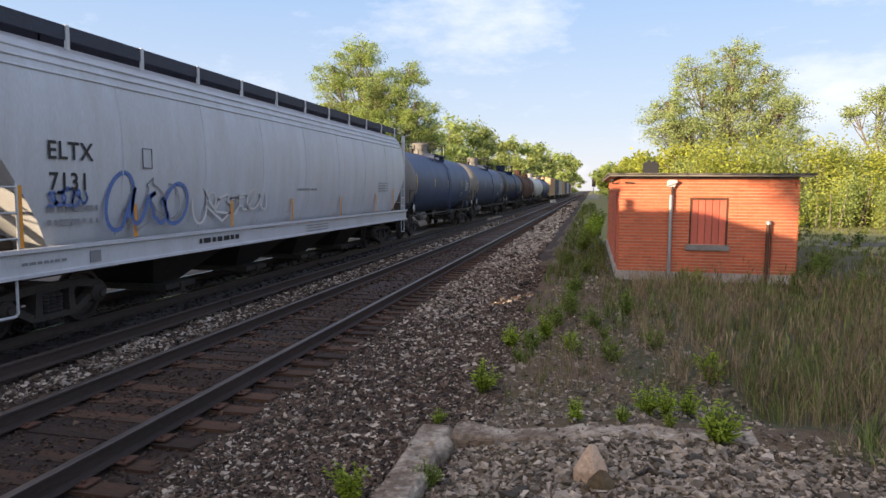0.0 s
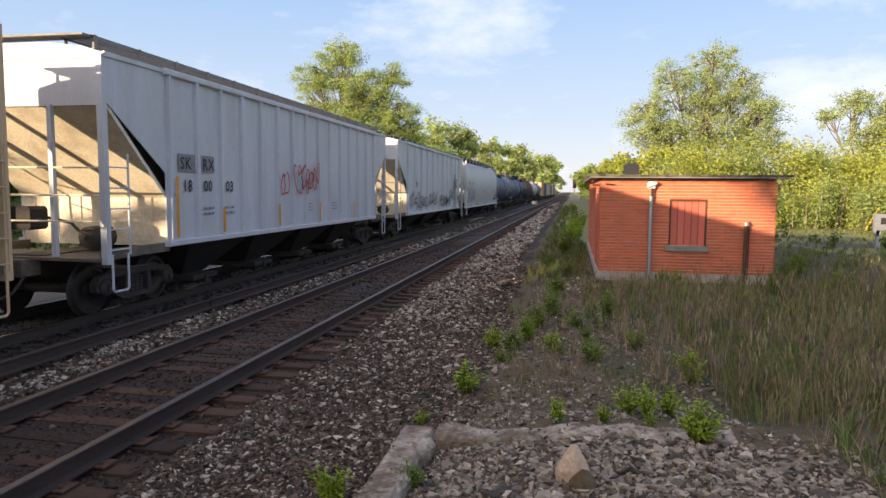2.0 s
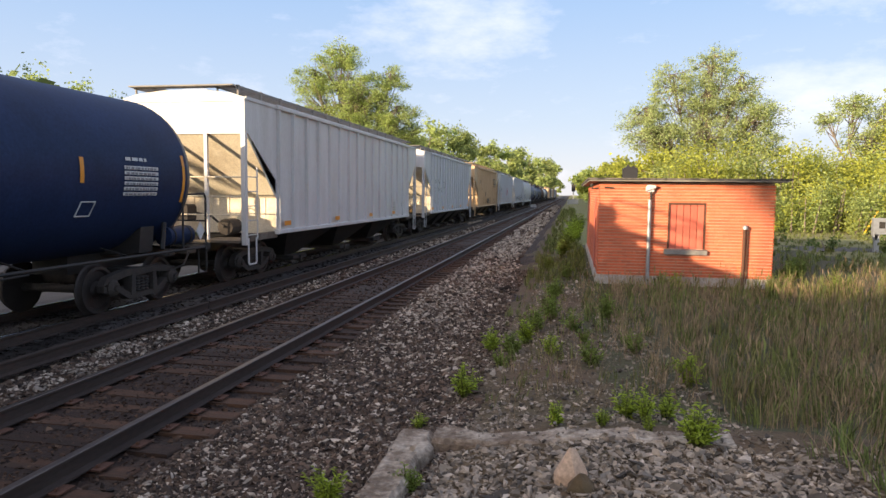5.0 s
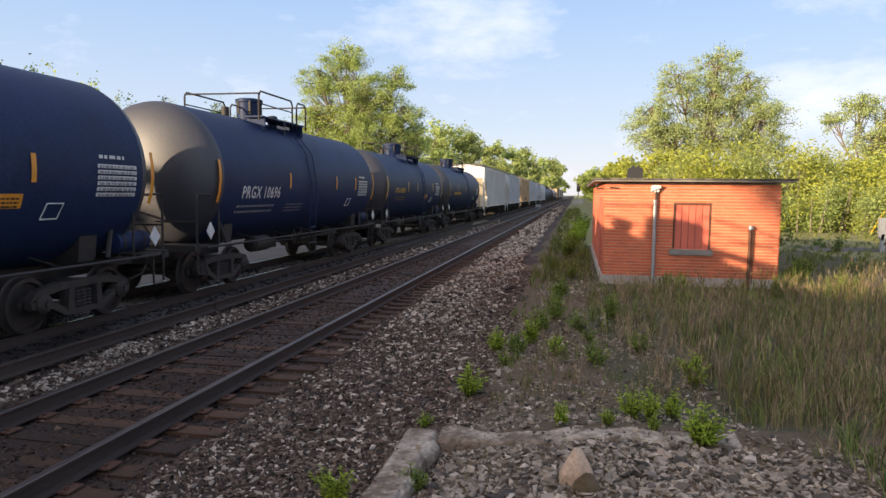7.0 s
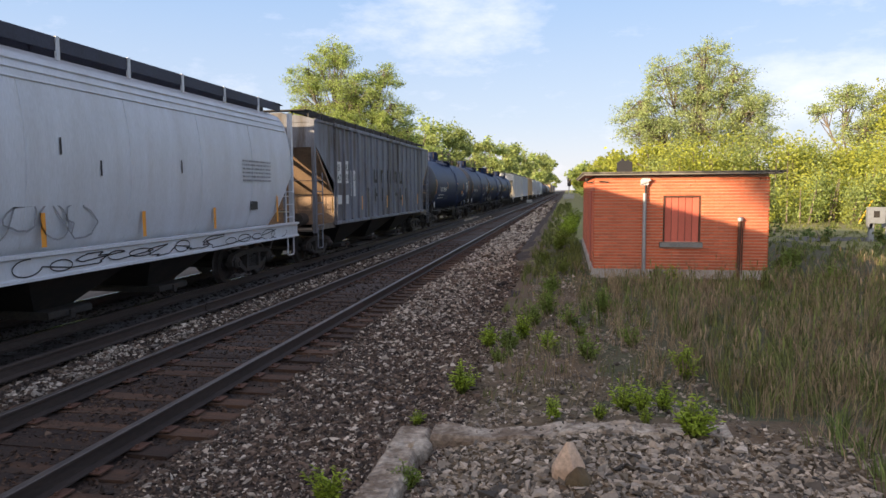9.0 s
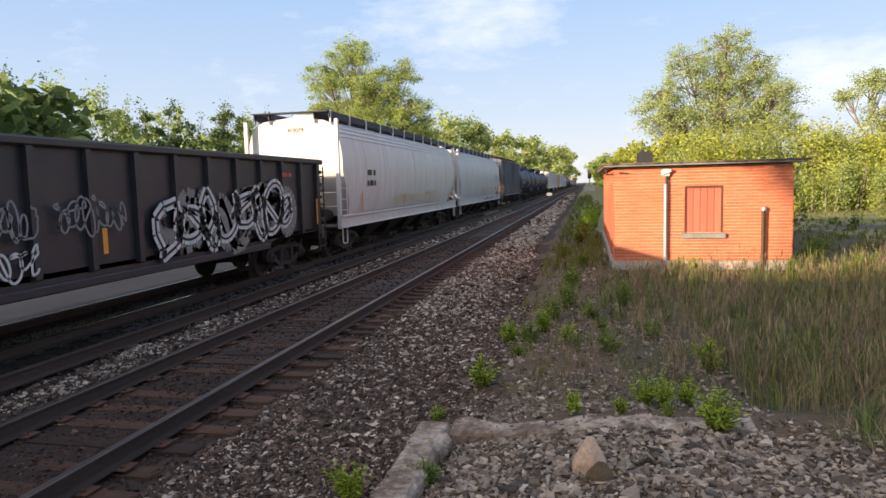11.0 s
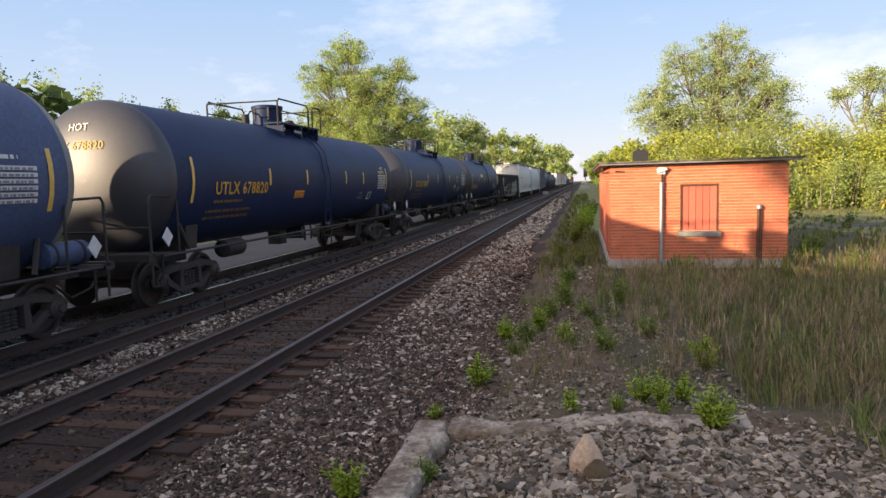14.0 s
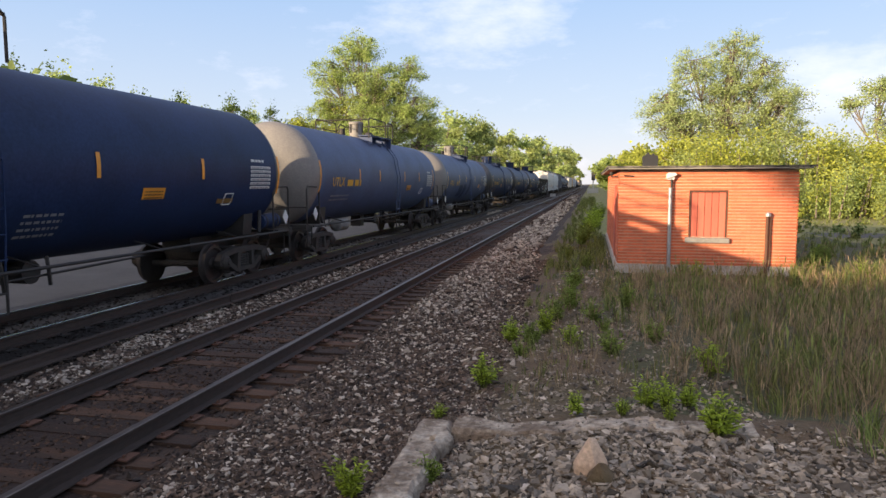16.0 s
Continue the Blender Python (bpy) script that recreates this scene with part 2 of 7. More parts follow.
mat("graffiti_blue", (0.09, 0.17, 0.42), 0.55, var=0.2, scale=6, fine=50, bump=0)
mat("graffiti_cyan", (0.25, 0.50, 0.62), 0.55, var=0.2, scale=6, fine=50, bump=0)
mat("graffiti_red", (0.50, 0.06, 0.05), 0.55, var=0.2, scale=6, fine=50, bump=0)
mat("bark", (0.20, 0.165, 0.13), 0.9, var=0.4, scale=6, fine=30, bump=0.7, dist=0.02, stretch=(1, 1, 0.3))
mat("leaf_green", (0.41, 0.485, 0.165), 0.6, var=0.25, scale=0.4, fine=8, bump=0, island=0.35, trans=0.5, col2=(0.31, 0.40, 0.13), spec=0.12)
mat("leaf_mid", (0.25, 0.32, 0.115), 0.6, var=0.3, scale=0.3, fine=8, bump=0, island=0.4, trans=0.45, col2=(0.33, 0.37, 0.12), spec=0.12)
mat("weed_dark", (0.26, 0.34, 0.075), 0.6, var=0.3, scale=3, fine=20, bump=0, island=0.4, trans=0.4, spec=0.12)
mat("leaf_pale", (0.39, 0.46, 0.20), 0.6, var=0.25, scale=0.5, fine=8, bump=0, island=0.35, trans=0.45, col2=(0.33, 0.40, 0.165), spec=0.1)
mat("leaf_yellow", (0.43, 0.445, 0.075), 0.6, var=0.3, scale=0.4, fine=8, bump=0, island=0.35, trans=0.45, col2=(0.28, 0.33, 0.065), spec=0.12)
mat("leaf_dark", (0.13, 0.19, 0.06), 0.65, var=0.3, scale=0.5, fine=8, bump=0, island=0.4, trans=0.35, spec=0.12)
mat("weed_leaf", (0.40, 0.51, 0.065), 0.55, var=0.25, scale=3, fine=20, bump=0, island=0.4, trans=0.4, spec=0.12)
mat("grass_green", (0.155, 0.200, 0.058), 0.7, var=0.3, scale=0.8, fine=10, bump=0, island=0.6, trans=0.35, col2=(0.19, 0.185, 0.065), spec=0.12)
mat("grass_dry", (0.34, 0.25, 0.15), 0.8, var=0.3, scale=0.8, fine=10, bump=0, island=0.55, trans=0.3, spec=0.12)
mat("sandstone", (0.66, 0.47, 0.32), 0.9, var=0.3, scale=7, fine=45, bump=0.8, dist=0.01, col2=(0.46, 0.32, 0.22))
mat("galvanised", (0.42, 0.43, 0.43), 0.45, 0.6, var=0.2, scale=8, fine=50)
mat("yellow_plastic", (0.72, 0.46, 0.03), 0.5, var=0.15, scale=4, fine=40)


# ---- mesh helpers ----
class Mesh:
    """Collects vertices and faces of one part."""

    def __init__(self):
        self.v, self.f, self.mi = [], [], []

    def add(self, verts, faces, mi=0):
        o = len(self.v)
        self.v.extend([tuple(p) for p in verts])
        self.f.extend([tuple(i + o for i in q) for q in faces])
        self.mi.extend([mi] * len(faces))
        return self

    def box(self, x0, x1, y0, y1, z0, z1, m=None, ch=0.0, mi=0):
        if ch:
            prof = [(x0 + ch, z0), (x1 - ch, z0), (x1, z0 + ch), (x1, z1 - ch), (x1 - ch, z1), (x0 + ch, z1), (x0, z1 - ch), (x0, z0 + ch)]
            return self.prism(prof, y0, y1, "y", m, mi)
        vs = [(x, y, z) for x in (x0, x1) for y in (y0, y1) for z in (z0, z1)]
        if m is not None:
            vs = [tuple(m @ Vector(p)) for p in vs]
        return self.add(vs, [(0, 1, 3, 2), (4, 6, 7, 5), (0, 4, 5, 1), (2, 3, 7, 6), (0, 2, 6, 4), (1, 5, 7, 3)], mi)

    def prism(self, prof, a, b, axis="y", m=None, mi=0):
        """A closed outline carried from a to b along an axis. Outline: (x, z) for y, (y, z) for x, (x, y) for z."""
        put = {"y": lambda p, s: (p[0], s, p[1]), "x": lambda p, s: (s, p[0], p[1]), "z": lambda p, s: (p[0], p[1], s)}[axis]
        n = len(prof)
        vs = [put(p, a) for p in prof] + [put(p, b) for p in prof]
        if m is not None:
            vs = [tuple(m @ Vector(p)) for p in vs]
        return self.add(vs, [tuple(range(n)), tuple(range(2 * n - 1, n - 1, -1))] + [(i, (i + 1) % n, n + (i + 1) % n, n + i) for i in range(n)], mi)

    def tube(self, pts, r, n=6, mi=0, cap=True):
        """A round bar through points; r may be a list."""
        pts = [Vector(p) for p in pts]
        rs = r if isinstance(r, (list, tuple)) else [r] * len(pts)
        o = len(self.v)
        up = None
        for i, p in enumerate(pts):
            d = (pts[min(i + 1, len(pts) - 1)] - pts[max(i - 1, 0)]).normalized()
            if up is None or abs(up.dot(d)) > 0.95:
                up = Vector((0, 0, 1)) if abs(d.z) < 0.9 else Vector((1, 0, 0))
            s = d.cross(up).normalized()
            up = s.cross(d).normalized()
            for k in range(n):
                a = 2 * math.pi * k / n
                self.v.append(tuple(p + (s * math.cos(a) + up * math.sin(a)) * rs[i]))
        for i in range(len(pts) - 1):
            for k in range(n):
                self.f.append((o + i * n + k, o + i * n + (k + 1) % n, o + (i + 1) * n + (k + 1) % n, o + (i + 1) * n + k))
                self.mi.append(mi)
        if cap:
            self.f += [tuple(o + k for k in range(n - 1, -1, -1)), tuple(o + (len(pts) - 1) * n + k for k in range(n))]
            self.mi += [mi, mi]
        return self

    def lathe(self, prof, n=24, axis="y", c=(0, 0, 0), mi=0):
        """Turns an outline of (along, radius) about an axis."""
        o = len(self.v)
        for a, r in prof:
            for k in range(n):
                t = 2 * math.pi * k / n
                p, q = r * math.cos(t), r * math.sin(t)
                self.v.append({"y": (c[0] + p, c[1] + a, c[2] + q), "x": (c[0] + a, c[1] + p, c[2] + q), "z": (c[0] + p, c[1] + q, c[2] + a)}[axis])
        for i in range(len(prof) - 1):
            for k in range(n):
                self.f.append((o + i * n + k, o + i * n + (k + 1) % n, o + (i + 1) * n + (k + 1) % n, o + (i + 1) * n + k))
                self.mi.append(mi)
        self.f += [tuple(o + k for k in range(n)), tuple(o + (len(prof) - 1) * n + k for k in range(n - 1, -1, -1))]
        self.mi += [mi, mi]
        return self

    def data(self, name, mats, smooth=False):
        me = bpy.data.meshes.new(name)
        me.from_pydata(self.v, [], self.f)
        for m in mats if isinstance(mats, (list, tuple)) else [mats]:
            me.materials.append(MATS[m])
        if isinstance(mats, (list, tuple)):
            me.polygons.foreach_set("material_index", self.mi)
        if smooth:
            me.polygons.foreach_set("use_smooth", [True] * len(me.polygons))
            me.set_sharp_from_angle(angle=radians(40))
        me.update()
        if len(self.f) < 20000:
            bm = bmesh.new()
            bm.from_mesh(me)
            bmesh.ops.recalc_face_normals(bm, faces=bm.faces)
            bm.to_mesh(me)
            bm.free()
        return me


def part(name, mesh, mats, parent=None, label="", smooth=False):
    """Links a Mesh as one object under a thing or a part."""
    ob = new(name, mesh if isinstance(mesh, bpy.types.Mesh) else mesh.data(name, mats, smooth))
    if parent is not None:
        ob.parent = parent
    return tagged(ob, label)


def thing(name, m=None, label="", category="", group="", kind=""):
    ob = new(name)
    ob.empty_display_size = 0.3
    if m is not None:
        ob.matrix_basis = m
    return tagged(ob, label, category, group, kind)


def smooth(a, b, x):
    t = min(1.0, max(0.0, (x - a) / (b - a)))
    return t * t * (3 - 2 * t)


def nz(x, y, z=0.0):
    return noise.noise(Vector((x, y, z)))


def ground_z(x, y):
    """Height of the ground: track beds at rail height less ties, the verge rising to the east and a mound by the camera."""
    z = -0.24 + 0.44 * smooth(2.0, 5.4, x) + 0.16 * smooth(3.1, 3.7, x) * smooth(6.4, 5.2, y)
    z += 0.35 * smooth(9.5, 15, x) * smooth(20, 8, y)
    z -= 0.22 * smooth(-5.6, -7.2, x)
    z += max(0.028 * smooth(0.85, 0.62, abs(x)), 0.04 * smooth(1.2, 0.9, abs(x + 4.2)))
    rough = 0.03 if x > 2.2 else 0.012
    return z + rough * nz(x * 1.7, y * 1.7) + 0.5 * rough * nz(x * 5, y * 5, 3) - 1.2 * smooth(60, 400, abs(x))

# ---- ground: one sheet to the horizon ----
def axis_steps(near, far_lo, far_hi, lo, hi):
    out = []
    v = lo
    while v < hi:
        out.append(v)
        v += near
    step = near
    v = hi
    while v < far_hi:
        out.append(v)
        step *= 1.28
        v += step
    out.append(far_hi)
    step, v = near, lo - near
    while v > far_lo:
        out.insert(0, v)
        step *= 1.28
        v -= step
    out.insert(0, far_lo)
    return out


def build_ground():
    xs = axis_steps(0.16, -1500, 1500, -9.0, 12.0)
    ys = axis_steps(0.2, -400, 2500, -2.0, 24.0)
    me = Mesh()
    me.v = [(x, y, ground_z(x, y)) for y in ys for x in xs]
    w = len(xs)
    for j in range(len(ys) - 1):
        for i in range(w - 1):
            xc = 0.5 * (xs[i] + xs[i + 1])
            yc = 0.5 * (ys[j] + ys[j + 1])
            edge = 3.4 + 0.5 * nz(yc * 0.6, 7) + 0.25 * nz(yc * 2, xc * 2)
            me.f.append((j * w + i, j * w + i + 1, (j + 1) * w + i + 1, (j + 1) * w + i))
            if 3.6 < xc < 8.0 and yc < 5.6:
                me.mi.append(1)
            # far track bed: train shade in the colour close by, paler further along
            elif -7.4 < xc < -2.35 + 0.25 * nz(yc * 0.7, 17):
                me.mi.append(5 if yc < 10 + 2 * nz(xc, 31) else 7)
            elif 13.5 < xc < 26 and 27.6 + 0.8 * nz(xc * 0.4, 21) < yc < 30.4 + 0.8 * nz(xc * 0.4, 23):
                me.mi.append(3)
            # near track bed: shade painted in near the camera, lighter soil beyond
            elif -1.0 < xc < 1.0:
                me.mi.append(6 if yc < 8 + 2 * nz(xc * 2, 33) else 8)
            elif -7.4 < xc < edge:
                me.mi.append(0)
            elif edge <= xc < (5.0 if yc < 14 else 4.0) + 0.8 * nz(yc * 0.5, 3) and yc < 60:
                me.mi.append(1)
            elif -14.5 + 0.5 * nz(yc * 0.3, 5) < xc <= -7.4:
                me.mi.append(3)
            elif 4.0 < xc < 13.5 + 2 * nz(yc * 0.2, 11) and yc < 27 + 3 * nz(xc * 0.2, 13):
                me.mi.append(4)
            else:
                me.mi.append(2)
    g = part("ground", me, ["ballast_soil", "earth", "field", "gravel_road", "turf", "shaded_soil", "track_shade_soil", "grey_soil", "brown_soil"], smooth=True)
    tagged(g, "trackside ground of dark ballast, bare earth, rough grass and a pale gravel road", "ground", kind="structure")


build_ground()


# ---- tracks ----
RAIL = [(-0.07, -0.178), (0.07, -0.178), (0.07, -0.165), (0.012, -0.145), (0.010, -0.045), (0.036, -0.032), (0.037, -0.008), (0.028, 0.0), (-0.028, 0.0), (-0.037, -0.008), (-0.036, -0.032), (-0.010, -0.045), (-0.012, -0.145), (-0.07, -0.165)]


def build_track(x0, name, label, shiny):
    tr = thing(name, pose(x0, 0, 0), label, "railway track", kind="structure")
    for sx in (-0.753, 0.753):
        me = Mesh().prism([(sx + p, z) for p, z in RAIL], -60, 900)
        head = [i for i, q in enumerate(me.f) if all(me.v[k][2] > -0.01 for k in q)]
        for i in head:
            me.mi[i] = 1
        part("rail", me, ["rail_steel", "rail_head" if shiny else "worn_head"], tr, "rusty steel rail with a worn running head")
    return tr


track_near = build_track(0.0, "track_1", "rusty rails spiked to weathered reddish wooden ties in ballast", False)
track_far = build_track(-4.2, "track_2", "rails of the far track that carries the freight train", True)
old_rail = thing("old_rail", pose(-2.18, 0, 0.02), "rusty spare steel rail lying between the two tracks", "rail")
for y0, y1 in ((-12, -0.02), (0.02, 11.96), (12.0, 23.96), (24.0, 36), (36.04, 48), (48.04, 60), (60.04, 75)):
    part("rail_length", Mesh().prism(RAIL, y0, y1), "rail_steel", old_rail)


# ---- the brick hut ----
HX0, HX1, HY0, HY1 = 5.38, 9.04, 15.5, 25.3
BZ0, BZ1 = 0.40, 2.47
WX0, WX1, WZ0, WZ1 = 6.86 - HX0, 7.65 - HX0, 1.02, 2.02


def brick_mesh():
    me = Mesh().box(-0.1, 0.1, -0.014, 0.03, -0.0246, 0.0246, ch=0.004)
    return me.data("brick", "brick")


def build_hut():
    hut = thing("brick_hut", pose(HX0, HY0, 0), "small red brick trackside hut with flat felt roof", "building")
    w, d = HX1 - HX0, HY1 - HY0
    part("foundation", Mesh().box(-0.05, w + 0.05, -0.05, d + 0.05, -0.5, BZ0, ch=0.02), "concrete", hut, "stained concrete foundation")
    core = Mesh()
    core.box(0.012, w - 0.012, 0.16, d - 0.012, BZ0, BZ1)
    for a, b, z0, z1 in ((0.012, WX0, BZ0, BZ1), (WX1, w - 0.012, BZ0, BZ1), (WX0, WX1, BZ0, WZ0), (WX0, WX1, WZ1, BZ1)):
        core.box(a, b, 0.008, 0.16, z0, z1)
    part("wall_core", core, "mortar", hut, "mortared brick wall core")
    rng = random.Random(4)
    # front wall in running bond
    bm = brick_mesh()
    rest = Mesh()
    n = int((BZ1 - BZ0) / 0.0677)
    count = 0
    for r in range(n):
        z = BZ0 + 0.034 + r * 0.0677
        x = 0.10 if r % 2 else 0.0
        while x < w + 0.05:
            cx0, cx1 = max(0.0, x - 0.1), min(w, x + 0.1)
            if WZ0 - 0.02 < z < WZ1 + 0.02:
                if cx0 < WX0 < cx1:
                    cx1 = WX0 - 0.002
                elif cx0 < WX1 < cx1:
                    cx0 = WX1 + 0.002
            if cx1 - cx0 > 0.02 and not (cx1 > WX0 + 0.01 and cx0 < WX1 - 0.01 and WZ0 - 0.02 < z < WZ1 + 0.02):
                jy = rng.uniform(-0.004, 0.003)
                if cx1 - cx0 > 0.19 and 8 <= r < 26 and count < 298:
                    ob = part("brick", bm, None, hut)
                    ob.location = (x, jy, z)
                    count += 1
                else:
                    rest.box(cx0, cx1, -0.014 + jy, 0.03, z - 0.0246, z + 0.0246, ch=0.004)
            x += 0.204
    # side walls
    for sx, x0 in ((-1, 0.0), (1, w)):
        for r in range(n):
            z = BZ0 + 0.034 + r * 0.0677
            y = 0.10 if r % 2 else 0.0
            while y < d:
                a, b = sorted((x0 + sx * 0.012, x0 - sx * 0.03))
                rest.box(a, b, max(0, y - 0.097), min(d, y + 0.097), z - 0.0246, z + 0.0246)
                y += 0.204
    ob = part("brickwork", rest, "brick_rest", hut)
    tagged(ob, kind="stuff")
    # roof: felt on boards with a ragged edge
    me = Mesh().prism([(-0.24, BZ1 + 0.02), (w + 0.20, BZ1 + 0.02), (w + 0.20, BZ1 + 0.055), (-0.24, BZ1 + 0.055)], -0.26, d + 0.25)
    part("roof_board", me, "grey_paint", hut, "weathered eaves board")
    front, x = [], -0.27
    while x < w + 0.24:
        front.append((x, -0.29 + rng.uniform(-0.014, 0.014)))
        x += rng.uniform(0.06, 0.2)
    rf = Mesh().prism(front + [(w + 0.25, -0.29), (w + 0.25, d + 0.28), (-0.27, d + 0.28)], BZ1 + 0.057, BZ1 + 0.09, "z")
    part("roof", rf, "roof_felt", hut, "cracked tar-felt roof covering")
    # shuttered window
    win = part("window_frame", Mesh().box(WX0 - 0.0, WX0 + 0.035, -0.01, 0.10, WZ0, WZ1).box(WX1 - 0.035, WX1, -0.01, 0.10, WZ0, WZ1).box(WX0, WX1, -0.012, 0.10, WZ1 - 0.03, WZ1 + 0.012), "rust", hut, "rusty window frame")
    pw = (WX1 - WX0 - 0.07) / 5
    pm = Mesh().box(-pw / 2 + 0.006, pw / 2 - 0.006, 0.015, 0.04, WZ0, WZ1 - 0.03, ch=0.004).data("shutter_plank", "red_paint")
    for k in range(5):
        part("shutter_plank", pm, None, win).location = (WX0 + 0.035 + pw * (k + 0.5), 0, 0)
    part("shutter_backing", Mesh().box(WX0 + 0.03, WX1 - 0.03, 0.05, 0.07, WZ0, WZ1 - 0.02), "black_steel", win)
    part("window_sill", Mesh().prism([(-0.09, WZ0 - 0.12), (0.1, WZ0 - 0.12), (0.1, WZ0), (-0.09, WZ0 - 0.02)], WX0 - 0.07, WX1 + 0.04, "x"), "grey_paint", hut, "grey weathered stone sill")
    # conduits and fittings
    px = 6.455 - HX0
    part("conduit", Mesh().tube([(px, -0.07, BZ0 - 0.2), (px, -0.07, 2.09)], 0.042, 10), "galvanised", hut, "grey steel conduit pipe", smooth=True)
    part("conduit_neck", Mesh().tube([(px + 0.02, -0.07, 2.09), (px + 0.02, -0.07, 2.27), (px, -0.03, 2.33)], 0.025, 8), "black_steel", hut, smooth=True)
    lb = Mesh().box(px - 0.09, px + 0.08, -0.09, -0.005, 2.26, 2.40, ch=0.02).prism([(px - 0.10, 2.28), (px + 0.12, 2.36), (px + 0.1, 2.41), (px - 0.06, 2.42)], -0.13, -0.06)
    part("junction_box", lb, "white_paint", hut, "broken pale junction box")
    p2 = 8.44 - HX0
    part("rusty_pipe", Mesh().tube([(p2, -0.07, BZ0 - 0.2), (p2, -0.07, 1.50)], 0.035, 10).tube([(p2 + 0.07, -0.05, BZ0 - 0.1), (p2 + 0.07, -0.05, 1.46)], 0.014, 6), "rust", hut, "rusty iron pipe", smooth=True)
    part("pipe_cap", Mesh().lathe([(1.48, 0.06), (1.54, 0.06), (1.57, 0.03)], 10, "z", (p2 + 0.01, -0.07, 0)), "galvanised", hut, smooth=True)
    vt = Mesh().box(0.64, 1.04, 2.3, 2.7, BZ1 + 0.06, BZ1 + 0.14).box(0.66, 1.02, 2.32, 2.68, BZ1 + 0.14, BZ1 + 0.42, ch=0.03).prism([(0.70, BZ1 + 0.38), (0.98, BZ1 + 0.38), (0.92, BZ1 + 0.47), (0.84, BZ1 + 0.43), (0.78, BZ1 + 0.50)], 2.34, 2.66)
    part("roof_vent", vt, "letter_black", hut, "small dark metal roof vent")
    br = Mesh().tube([(-0.03, 0.12, 2.33), (-0.17, 0.12, 2.33), (-0.17, 0.12, 2.40)], 0.018, 6).lathe([(2.36, 0.03), (2.40, 0.05), (2.44, 0.03)], 8, "z", (-0.17, 0.12, 0))
    part("cleat", Mesh().tube([(0.10, -0.02, 2.35), (0.30, -0.035, 2.34)], 0.016, 5), "black_steel", hut)
    part("wire_bracket", br, "black_steel", hut, "old insulator bracket")
    dr = Mesh().box(-0.03, -0.012, 1.4, 2.3, BZ0 + 0.02, BZ0 + 1.75)
    part("side_door", dr, "red_paint", hut, "faded red side door")
    return hut


hut = build_hut()


# ---- ties, plates and stones ----
def build_ties():
    rng = random.Random(12)
    tie = Mesh().box(-1.29, 1.29, -0.11, 0.11, -0.17, 0.0, ch=0.012)
    for i, p in enumerate(tie.v):
        tie.v[i] = (p[0] + 0.03 * nz(p[1] * 9, p[2] * 9, 5), p[1], p[2] + 0.008 * nz(p[0] * 3, p[1] * 7))
    variants = []
    for k in range(5):
        t2 = Mesh()
        t2.v = [(p[0] * (1 + 0.02 * k * (-1) ** k), p[1] + 0.02 * nz(p[0] * 2, k * 3.1), p[2]) for p in tie.v]
        t2.f, t2.mi = tie.f, tie.mi
        variants.append(t2.data("tie", "tie_wood"))
    dark_ties = [v.copy() for v in variants]
    for v in dark_ties:
        v.materials[0] = MATS["tie_dark"]
    for tr, x0, n in ((track_near, 0.0, 290), (track_far, -4.2, 200)):
        pm = Mesh()
        for k in range(n + 500):
            y = -1.5 + 0.497 * k + rng.uniform(-0.03, 0.03)
            if k < n:
                ob = part("tie", rng.choice(variants if x0 == 0 else dark_ties), None, tr)
                ob.location = (rng.uniform(-0.06, 0.06), y, (-0.197 if x0 == 0 else -0.215) + rng.uniform(-0.02, 0.0))
                ob.rotation_euler = (0, 0, rng.uniform(-0.02, 0.02))
            else:
                pm.box(-1.29, 1.29, y - 0.11, y + 0.11, -0.3, -0.185, mi=1)
            if k < n:
                for sx in (-0.753, 0.753):
                    pm.box(sx - 0.17, sx + 0.17, y - 0.09, y + 0.09, -0.186, -0.172)
                    for q in (-0.11, 0.11):
                        pm.box(sx + q - 0.012, sx + q + 0.012, y - 0.05, y - 0.025, -0.175, -0.145)
        tagged(part("tie_plates", pm, ["rust" if x0 == 0 else "under_grime", "tie_wood"], tr), kind="stuff")


